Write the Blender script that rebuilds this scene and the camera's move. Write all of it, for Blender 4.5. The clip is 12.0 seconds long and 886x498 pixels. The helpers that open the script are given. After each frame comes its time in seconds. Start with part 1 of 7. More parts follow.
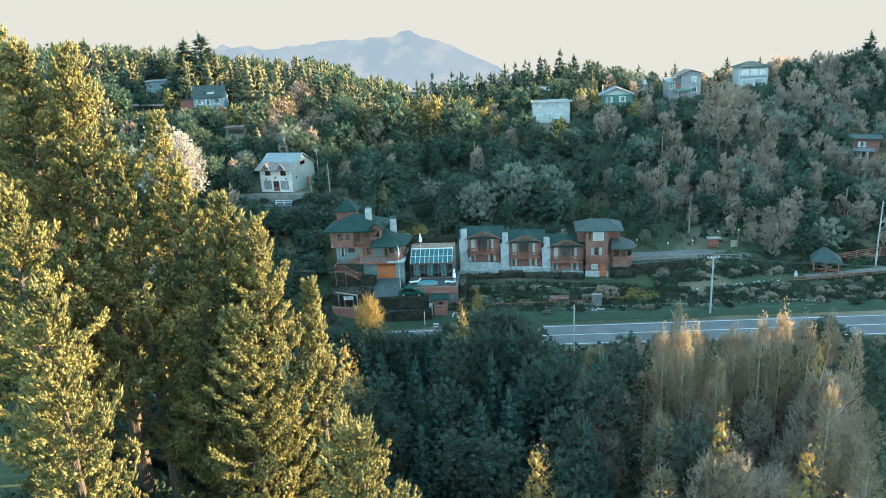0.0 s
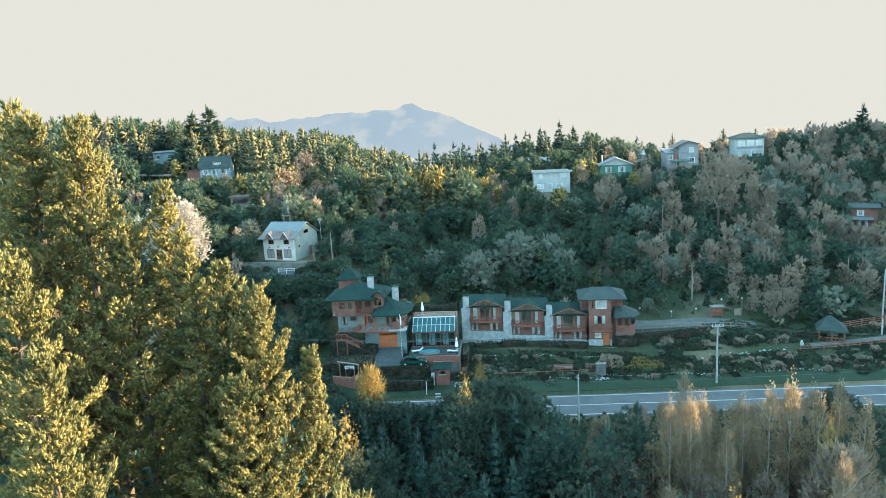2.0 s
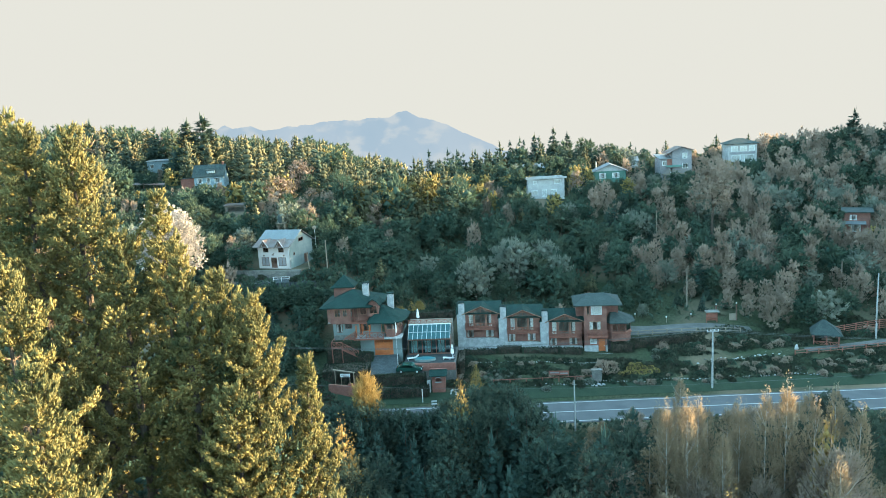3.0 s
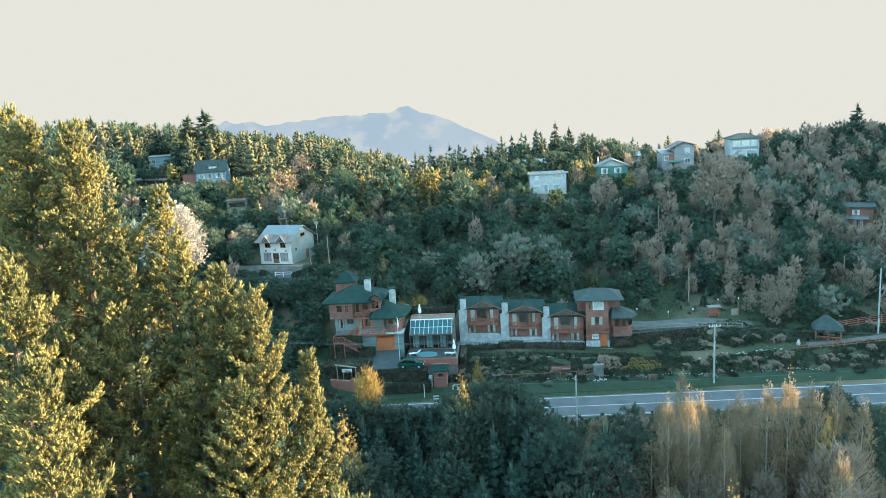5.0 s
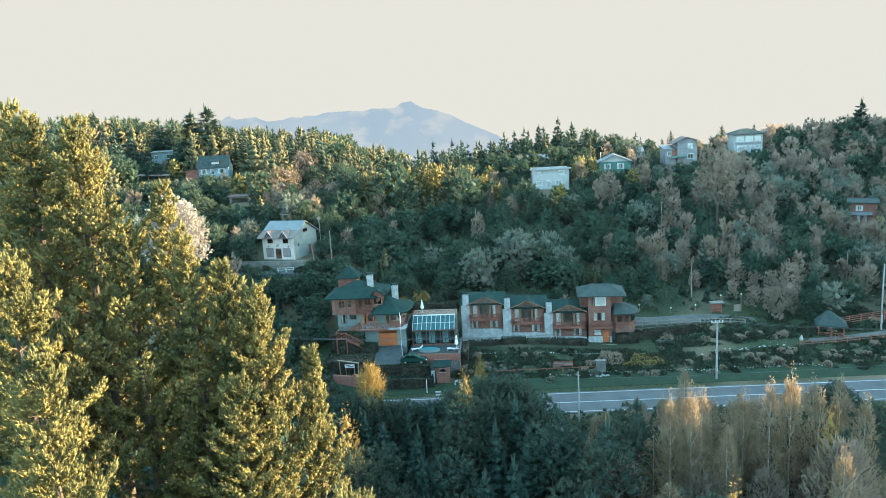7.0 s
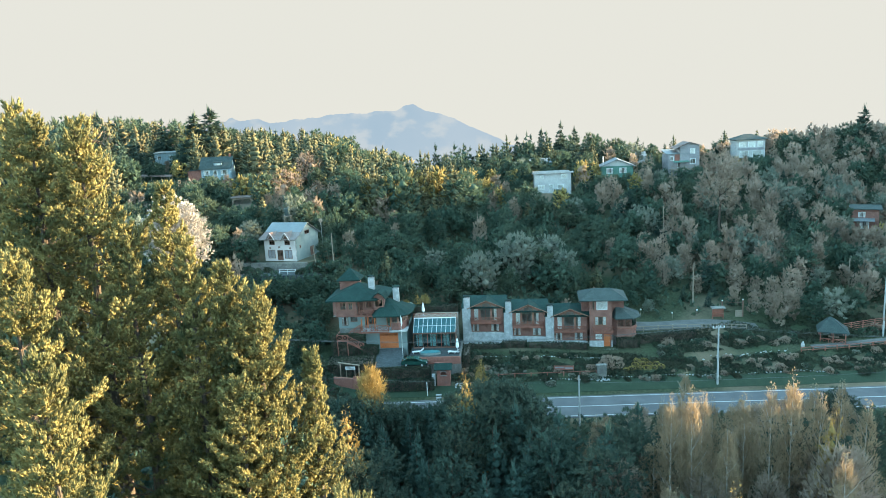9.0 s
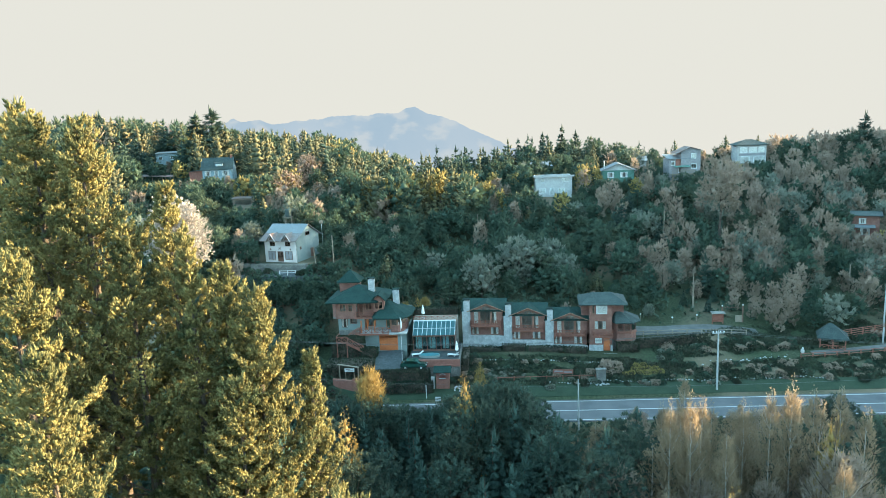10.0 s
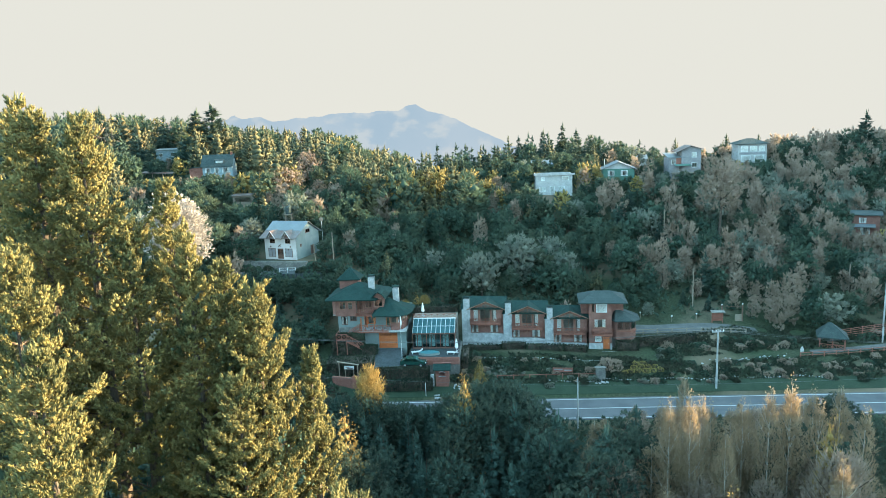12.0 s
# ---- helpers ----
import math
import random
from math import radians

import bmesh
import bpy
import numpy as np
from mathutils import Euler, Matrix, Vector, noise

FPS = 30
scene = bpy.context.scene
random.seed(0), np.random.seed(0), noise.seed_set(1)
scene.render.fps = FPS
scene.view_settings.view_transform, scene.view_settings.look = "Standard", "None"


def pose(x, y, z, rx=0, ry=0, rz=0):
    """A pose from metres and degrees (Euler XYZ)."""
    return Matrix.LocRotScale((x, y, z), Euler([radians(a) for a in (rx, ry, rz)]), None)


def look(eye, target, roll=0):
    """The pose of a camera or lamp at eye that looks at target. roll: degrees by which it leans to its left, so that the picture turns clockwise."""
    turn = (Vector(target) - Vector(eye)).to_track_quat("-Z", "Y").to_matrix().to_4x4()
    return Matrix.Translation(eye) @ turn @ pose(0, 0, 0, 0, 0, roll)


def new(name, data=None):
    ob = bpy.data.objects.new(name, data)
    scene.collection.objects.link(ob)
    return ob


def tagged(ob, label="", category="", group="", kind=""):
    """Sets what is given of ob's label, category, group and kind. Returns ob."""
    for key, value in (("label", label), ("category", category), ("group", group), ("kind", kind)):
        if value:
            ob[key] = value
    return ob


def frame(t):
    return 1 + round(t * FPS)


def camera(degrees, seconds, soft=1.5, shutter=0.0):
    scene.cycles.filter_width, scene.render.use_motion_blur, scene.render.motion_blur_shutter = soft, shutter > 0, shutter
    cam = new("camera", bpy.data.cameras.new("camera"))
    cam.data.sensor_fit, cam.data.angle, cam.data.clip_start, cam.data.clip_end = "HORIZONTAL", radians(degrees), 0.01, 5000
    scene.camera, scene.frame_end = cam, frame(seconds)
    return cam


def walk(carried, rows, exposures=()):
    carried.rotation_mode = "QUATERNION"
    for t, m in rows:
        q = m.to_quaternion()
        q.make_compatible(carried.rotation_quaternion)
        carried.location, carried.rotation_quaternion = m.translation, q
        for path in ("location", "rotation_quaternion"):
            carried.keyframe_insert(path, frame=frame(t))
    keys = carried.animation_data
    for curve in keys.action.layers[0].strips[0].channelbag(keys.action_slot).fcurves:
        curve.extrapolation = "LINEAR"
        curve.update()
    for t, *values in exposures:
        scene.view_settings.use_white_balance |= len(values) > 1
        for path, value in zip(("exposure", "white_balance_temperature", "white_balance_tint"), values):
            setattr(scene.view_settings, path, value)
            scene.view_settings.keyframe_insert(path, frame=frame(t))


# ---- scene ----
# ---- camera: a drone that hovers and tilts up ----
EYE_Z = 42.0
cam = camera(66.0, 12.0, 0.9)
TURNS = [
    (0.0, -1.44, -16.19, 2.98), (0.5, -1.37, -14.60, 2.94), (1.0, -1.34, -12.81, 2.93), (1.5, -1.29, -10.95, 2.97),
    (2.0, -1.27, -10.45, 3.04), (2.5, -1.22, -10.44, 3.06), (3.0, -1.75, -9.89, 3.34), (5.0, -1.61, -10.28, 3.40),
    (5.5, -1.52, -10.58, 3.32), (6.0, -1.45, -10.66, 3.27), (6.5, -1.41, -10.68, 3.26), (7.0, -1.40, -10.63, 3.41),
    (9.0, -1.18, -10.37, 2.97), (9.5, -1.20, -10.60, 3.21), (10.0, -1.06, -10.14, 2.47), (10.5, -1.02, -10.09, 2.27),
    (11.0, -1.06, -10.25, 2.51), (11.5, -1.04, -10.34, 2.57), (12.0, -1.02, -10.32, 2.26)]
walk(cam, [(t, pose(0, 0, EYE_Z, 90 + pitch, roll, yaw)) for t, yaw, pitch, roll in TURNS])

# ---- world, sun ----
SUN_TURN, SUN_RISE = radians(77), radians(10)
world = bpy.data.worlds.new("hazy_sky")
scene.world = world
world.use_nodes = True
wt = world.node_tree
wt.nodes.clear()
sky = wt.nodes.new("ShaderNodeTexSky")
sky.sky_type = "NISHITA"
sky.sun_disc = False
sky.sun_elevation, sky.sun_rotation = SUN_RISE, SUN_TURN
sky.air_density, sky.dust_density, sky.ozone_density = 1.0, 1.0, 2.0
clear = wt.nodes.new("ShaderNodeBackground")
clear.inputs["Strength"].default_value = 0.10
wt.links.new(sky.outputs[0], clear.inputs["Color"])
veil = wt.nodes.new("ShaderNodeBackground")
veil.inputs["Color"].default_value = (0.31, 0.66, 0.75, 1)
veil.inputs["Strength"].default_value = 0.325
both = wt.nodes.new("ShaderNodeAddShader")
wt.links.new(clear.outputs[0], both.inputs[0])
wt.links.new(veil.outputs[0], both.inputs[1])
wo = wt.nodes.new("ShaderNodeOutputWorld")
wt.links.new(both.outputs[0], wo.inputs["Surface"])
sun_data = bpy.data.lights.new("sun", "SUN")
sun_data.energy, sun_data.angle, sun_data.color = 5.0, radians(0.55), (1.0, 0.76, 0.42)
sun = new("sun", sun_data)
sun_way = Vector((math.sin(SUN_TURN) * math.cos(SUN_RISE), math.cos(SUN_TURN) * math.cos(SUN_RISE), math.sin(SUN_RISE)))
sun.matrix_world = look(sun_way * 300, (0, 0, 0))
scene.view_settings.exposure = 2.95


# ---- materials ----
def base_mat(name):
    m = bpy.data.materials.new(name)
    m.use_nodes = True
    m.node_tree.nodes.clear()
    out = m.node_tree.nodes.new("ShaderNodeOutputMaterial")
    return m, m.node_tree, out


def mixed(nt, factor, a, b):
    n = nt.nodes.new("ShaderNodeMix")
    n.data_type = "RGBA"
    for socket, value in ((n.inputs[0], factor), (n.inputs[6], a), (n.inputs[7], b)):
        if isinstance(value, bpy.types.NodeSocket):
            nt.links.new(value, socket)
        elif isinstance(value, tuple):
            socket.default_value = (*value, 1)
        else:
            socket.default_value = value
    return n.outputs[2]


def noise_of(nt, scale, detail=3.0, stretch=None, lo=0.35, hi=0.65):
    co = nt.nodes.new("ShaderNodeTexCoord")
    tex = nt.nodes.new("ShaderNodeTexNoise")
    tex.inputs["Scale"].default_value, tex.inputs["Detail"].default_value = scale, detail
    if stretch:
        mp = nt.nodes.new("ShaderNodeMapping")
        mp.inputs["Scale"].default_value = stretch
        nt.links.new(co.outputs["Object"], mp.inputs["Vector"])
        nt.links.new(mp.outputs[0], tex.inputs["Vector"])
    else:
        nt.links.new(co.outputs["Object"], tex.inputs["Vector"])
    mr = nt.nodes.new("ShaderNodeMapRange")
    mr.inputs[1].default_value, mr.inputs[2].default_value = lo, hi
    nt.links.new(tex.outputs[0], mr.inputs[0])
    return mr.outputs[0]


def surface(name, c1, c2, scale=2.0, rough=0.7, fine=25.0, fine_amount=0.25, metal=0.0, bump=0.3, stretch=None, stain=None, wave=None):
    """A surface with broad variation between two colours, fine grain, relief and, if asked, stains or a ribbed pattern."""
    m, nt, out = base_mat(name)
    bs = nt.nodes.new("ShaderNodeBsdfPrincipled")
    broad = noise_of(nt, scale, 4.0, stretch)
    grain = noise_of(nt, fine, 2.0, stretch, 0.3, 0.7)
    col = mixed(nt, broad, c1, c2)
    dark = tuple(c * (1 - fine_amount) for c in c1)
    g = nt.nodes.new("ShaderNodeMath")
    g.operation = "MULTIPLY"
    nt.links.new(grain, g.inputs[0])
    g.inputs[1].default_value = fine_amount * 2
    col = mixed(nt, g.outputs[0], col, dark)
    if stain:
        col = mixed(nt, noise_of(nt, scale * 0.6, 6.0, None, 0.52, 0.66), col, stain)
    height = grain
    if wave:
        co = nt.nodes.new("ShaderNodeTexCoord")
        wv = nt.nodes.new("ShaderNodeTexWave")
        wv.bands_direction = wave[0]
        wv.inputs["Scale"].default_value = wave[1]
        wv.inputs["Distortion"].default_value = 0.3
        nt.links.new(co.outputs["Object"], wv.inputs["Vector"])
        wm = nt.nodes.new("ShaderNodeMapRange")
        wm.inputs[1].default_value, wm.inputs[2].default_value = 0.0, 0.25
        nt.links.new(wv.outputs[1], wm.inputs[0])
        col = mixed(nt, wm.outputs[0], tuple(c * 0.55 for c in c1), col)
        height = wm.outputs[0]
    nt.links.new(col, bs.inputs["Base Color"])
    bs.inputs["Roughness"].default_value, bs.inputs["Metallic"].default_value = rough, metal
    bs.inputs["Specular IOR Level"].default_value = 0.2 if rough > 0.55 else 0.5
    bp = nt.nodes.new("ShaderNodeBump")
    bp.inputs["Strength"].default_value, bp.inputs["Distance"].default_value = bump, 0.05
    nt.links.new(height, bp.inputs["Height"])
    nt.links.new(bp.outputs[0], bs.inputs["Normal"])
    nt.links.new(bs.outputs[0], out.inputs["Surface"])
    return m


def foliage(name, c1, c2, c3, through_light=0.35):
    """Leaves: each leaf its own shade, each tree its own tint, some light passing through."""
    m, nt, out = base_mat(name)
    geo = nt.nodes.new("ShaderNodeNewGeometry")
    info = nt.nodes.new("ShaderNodeObjectInfo")
    each = nt.nodes.new("ShaderNodeMapRange")
    each.inputs[3].default_value, each.inputs[4].default_value = 0.22, 0.78
    nt.links.new(geo.outputs["Random Per Island"], each.inputs[0])
    col = mixed(nt, each.outputs[0], c1, c2)
    half = nt.nodes.new("ShaderNodeMath")
    half.operation = "MULTIPLY"
    half.inputs[1].default_value = 0.7
    nt.links.new(info.outputs["Random"], half.inputs[0])
    col = mixed(nt, half.outputs[0], col, c3)
    col = mixed(nt, noise_of(nt, 0.15, 1.0, None, 0.45, 0.75), col, c3)
    col = mixed(nt, noise_of(nt, 0.35, 2.0, None, 0.4, 0.7), col, tuple(c * 0.7 for c in c1))
    bs = nt.nodes.new("ShaderNodeBsdfPrincipled")
    bs.inputs["Roughness"].default_value = 0.75
    bs.inputs["Specular IOR Level"].default_value = 0.12
    nt.links.new(col, bs.inputs["Base Color"])
    tr = nt.nodes.new("ShaderNodeBsdfTranslucent")
    nt.links.new(col, tr.inputs["Color"])
    mx = nt.nodes.new("ShaderNodeMixShader")
    mx.inputs[0].default_value = through_light
    nt.links.new(bs.outputs[0], mx.inputs[1])
    nt.links.new(tr.outputs[0], mx.inputs[2])
    nt.links.new(mx.outputs[0], out.inputs["Surface"])
    return m


def glass_mat(name, tint, rough=0.03):
    """Thin window glass: seen through, and glossy at a slant."""
    m, nt, out = base_mat(name)
    clear_part = nt.nodes.new("ShaderNodeBsdfTransparent")
    clear_part.inputs["Color"].default_value = (*tint, 1)
    gloss = nt.nodes.new("ShaderNodeBsdfGlossy")
    gloss.inputs["Roughness"].default_value = rough
    fres = nt.nodes.new("ShaderNodeFresnel")
    fres.inputs["IOR"].default_value = 2.0
    mx = nt.nodes.new("ShaderNodeMixShader")
    nt.links.new(fres.outputs[0], mx.inputs[0])
    nt.links.new(clear_part.outputs[0], mx.inputs[1])
    nt.links.new(gloss.outputs[0], mx.inputs[2])
    nt.links.new(mx.outputs[0], out.inputs["Surface"])
    return m


PINE = foliage("pine_needles", (0.080, 0.098, 0.046), (0.350, 0.275, 0.100), (0.215, 0.180, 0.072), 0.16)
SPRUCE = foliage("spruce_needles", (0.030, 0.058, 0.050), (0.062, 0.098, 0.076), (0.060, 0.082, 0.056), 0.15)
NEAR_SPRUCE = foliage("dark_spruce_needles", (0.045, 0.095, 0.082), (0.085, 0.150, 0.125), (0.075, 0.115, 0.092), 0.25)
CYPRESS = foliage("cypress_leaves", (0.038, 0.066, 0.050), (0.140, 0.140, 0.072), (0.165, 0.135, 0.070), 0.14)
BROAD = foliage("broad_leaves", (0.038, 0.078, 0.060), (0.082, 0.130, 0.092), (0.085, 0.100, 0.064), 0.3)
DARKLEAF = foliage("dark_broad_leaves", (0.036, 0.070, 0.058), (0.078, 0.118, 0.090), (0.090, 0.100, 0.068), 0.28)
WILLOW = foliage("grey_green_leaves", (0.15, 0.185, 0.155), (0.25, 0.28, 0.225), (0.20, 0.20, 0.16), 0.4)
# gold of autumn bushes; on the trees the low sun's gold is coloured in
GOLD = foliage("autumn_and_sun_gold_leaves", (0.25, 0.180, 0.068), (0.42, 0.295, 0.110), (0.31, 0.215, 0.085), 0.25)
OLIVE = foliage("yellow_green_leaves", (0.23, 0.190, 0.070), (0.42, 0.325, 0.12), (0.31, 0.235, 0.09), 0.35)
# brown leaves, paled and warmed: the glare over the eastern slope is in the colour
BROWN = foliage("glare_paled_dry_leaves", (0.28, 0.220, 0.172), (0.37, 0.295, 0.238), (0.33, 0.270, 0.215), 0.5)
BLOSSOM = foliage("white_blossom", (0.30, 0.275, 0.25), (0.44, 0.40, 0.36), (0.36, 0.32, 0.295), 0.2)
PINKISH = foliage("pinkish_bare_twigs", (0.24, 0.17, 0.135), (0.38, 0.28, 0.22), (0.30, 0.23, 0.17), 0.3)
# birch leaves browned and lightened too, for the glare in the east
BIRCH = foliage("thin_birch_leaves", (0.24, 0.180, 0.118), (0.36, 0.270, 0.180), (0.30, 0.235, 0.165), 0.45)
HEDGE = foliage("hedge_leaves", (0.030, 0.050, 0.035), (0.060, 0.085, 0.050), (0.055, 0.050, 0.035), 0.2)
DEAD_TWIG = surface("dry_brown_twigs", (0.20, 0.135, 0.09), (0.30, 0.21, 0.14), 1.5, 0.9, 14, 0.3)
BARK = surface("bark", (0.075, 0.060, 0.048), (0.125, 0.10, 0.08), 1.5, 0.9, 14, 0.45, bump=0.8, stretch=(1, 1, 0.2))
PALE_BARK = surface("pale_bark", (0.34, 0.31, 0.27), (0.46, 0.42, 0.37), 2.0, 0.8, 12, 0.4, bump=0.5)
GROUND = surface("ground_grass", (0.034, 0.052, 0.026), (0.062, 0.062, 0.038), 0.08, 0.95, 3.0, 0.5, bump=0.6, stain=(0.13, 0.10, 0.07))
LAWN = surface("mown_lawn", (0.022, 0.040, 0.024), (0.031, 0.052, 0.030), 0.6, 0.9, 18, 0.35, bump=0.5)
ASPHALT = surface("asphalt", (0.070, 0.075, 0.080), (0.098, 0.103, 0.108), 0.35, 0.8, 9, 0.2, bump=0.2)
PAINT = surface("road_paint", (0.42, 0.43, 0.43), (0.32, 0.33, 0.33), 3, 0.6, 20, 0.2)
PAVERS = surface("grey_pavers", (0.052, 0.066, 0.070), (0.088, 0.104, 0.108), 1.4, 0.85, 6, 0.35, bump=0.5, wave=("Y", 3.0))
GRAVEL = surface("pale_gravel", (0.082, 0.084, 0.082), (0.122, 0.122, 0.118), 0.8, 0.9, 9, 0.3, bump=0.5)
STONE = surface("pale_rubble_stone", (0.27, 0.285, 0.29), (0.44, 0.45, 0.45), 1.6, 0.85, 5, 0.3, bump=0.7)
DARK_PAVING = surface("dark_grey_paving", (0.028, 0.036, 0.038), (0.050, 0.060, 0.062), 1.4, 0.8, 6, 0.35, bump=0.4)
ROCK = surface("garden_rock", (0.13, 0.13, 0.12), (0.23, 0.225, 0.205), 1.2, 0.9, 6, 0.4, bump=0.8)
BOULDER = surface("mossy_brown_boulder", (0.050, 0.060, 0.044), (0.115, 0.105, 0.085), 1.6, 0.9, 6, 0.4, bump=0.8)
WOOD_RED = surface("reddish_plank_wall", (0.21, 0.100, 0.080), (0.31, 0.155, 0.124), 0.9, 0.6, 16, 0.3, bump=0.7, wave=("Z", 3.4))
RAIL_RED = surface("reddish_stained_timber", (0.19, 0.068, 0.046), (0.27, 0.10, 0.07), 1.5, 0.55, 20, 0.25)
WOOD_ORANGE = surface("varnished_orange_wood", (0.44, 0.115, 0.035), (0.54, 0.16, 0.05), 1.2, 0.45, 16, 0.25, wave=("Z", 2.6))
SHINGLE = surface("dark_green_shingles", (0.008, 0.032, 0.028), (0.017, 0.052, 0.045), 0.9, 0.85, 7, 0.35, bump=0.5, wave=("Z", 5.0))
SHINGLE_GREY = surface("grey_green_shingles", (0.035, 0.056, 0.055), (0.062, 0.084, 0.080), 0.9, 0.8, 7, 0.35, bump=0.5, wave=("Z", 5.0))
STUCCO = surface("white_stucco", (0.50, 0.465, 0.455), (0.43, 0.40, 0.39), 0.5, 0.85, 9, 0.12, stain=(0.56, 0.52, 0.50))
# pale render with the shade on side walls put into its grey-green colour
STUCCO_SIDE = surface("shade_toned_render", (0.135, 0.175, 0.168), (0.19, 0.23, 0.222), 0.5, 0.85, 9, 0.15)
SHEET = surface("galvanised_roof_sheet", (0.135, 0.160, 0.172), (0.185, 0.208, 0.218), 0.4, 0.55, 8, 0.15, metal=0.1, wave=("X", 4.0))
RUST = surface("rusty_roof_sheet", (0.15, 0.105, 0.092), (0.215, 0.20, 0.195), 0.5, 0.65, 8, 0.25, metal=0.05, wave=("X", 4.0), stain=(0.19, 0.075, 0.05))
CURTAIN = surface("white_curtain", (0.80, 0.80, 0.78), (0.70, 0.70, 0.69), 3, 0.9, 14, 0.15, stretch=(4, 4, 0.4))
FRAME_DARK = surface("dark_window_frame", (0.10, 0.05, 0.035), (0.14, 0.07, 0.05), 3, 0.5, 20, 0.2)
FRAME_BROWN = surface("reddish_brown_frame", (0.25, 0.130, 0.092), (0.32, 0.175, 0.125), 2, 0.6, 20, 0.2)
FRAME_WHITE = surface("white_frame", (0.72, 0.74, 0.74), (0.64, 0.66, 0.66), 2, 0.5, 20, 0.1)
GREY_WALL = surface("grey_boards", (0.22, 0.215, 0.225), (0.3, 0.29, 0.3), 0.8, 0.8, 12, 0.25, wave=("Z", 3.0))
PALE_WALL = surface("pale_board_wall", (0.36, 0.36, 0.355), (0.45, 0.45, 0.44), 0.8, 0.8, 12, 0.15, wave=("Z", 2.2))
BLUE_WALL = surface("pale_blue_boards", (0.22, 0.30, 0.33), (0.29, 0.37, 0.40), 0.8, 0.75, 12, 0.15, wave=("Z", 2.2))
GREEN_WALL = surface("teal_green_boards", (0.07, 0.16, 0.13), (0.10, 0.20, 0.165), 0.8, 0.75, 12, 0.2, wave=("Z", 2.2))
BRICK_RED = surface("red_brick", (0.26, 0.11, 0.085), (0.34, 0.15, 0.115), 2.2, 0.85, 10, 0.3, bump=0.5, wave=("Z", 4.0))
POLE_GREY = surface("grey_pole", (0.28, 0.29, 0.285), (0.37, 0.375, 0.37), 1.5, 0.75, 12, 0.2)
POLE_WOOD = surface("wooden_pole", (0.20, 0.165, 0.13), (0.28, 0.235, 0.19), 1.5, 0.85, 12, 0.3)
CABLE = surface("cable", (0.09, 0.10, 0.10), (0.12, 0.13, 0.13), 3, 0.6)
METAL = surface("grey_metal", (0.45, 0.47, 0.48), (0.55, 0.57, 0.58), 2, 0.4, 12, 0.15, metal=0.6)
CAR_GREEN = surface("dark_green_car_paint", (0.012, 0.045, 0.035), (0.016, 0.055, 0.045), 2, 0.15, 30, 0.05, bump=0.0)
RUBBER = surface("black_rubber", (0.02, 0.02, 0.02), (0.03, 0.03, 0.03), 4, 0.8)
WATER = surface("pool_water", (0.020, 0.12, 0.14), (0.03, 0.16, 0.18), 2, 0.3, 6, 0.1, bump=0.1)
WHITE = surface("white_plastic", (0.50, 0.51, 0.505), (0.44, 0.45, 0.445), 3, 0.5, 15, 0.08)
CANVAS = surface("white_canvas", (0.74, 0.74, 0.70), (0.66, 0.66, 0.63), 3, 0.9, 14, 0.15)
PANE = glass_mat("window_glass", (0.97, 0.98, 0.98))
PANE_ROOF = glass_mat("greenhouse_glass", (0.55, 0.80, 0.82), 0.12)
POLYCARB = surface("blue_green_roof_glass", (0.018, 0.066, 0.074), (0.028, 0.086, 0.094), 0.8, 0.6, 10, 0.15, bump=0.05)
INSIDE = surface("dim_room", (0.22, 0.22, 0.20), (0.28, 0.27, 0.25), 1, 0.9)


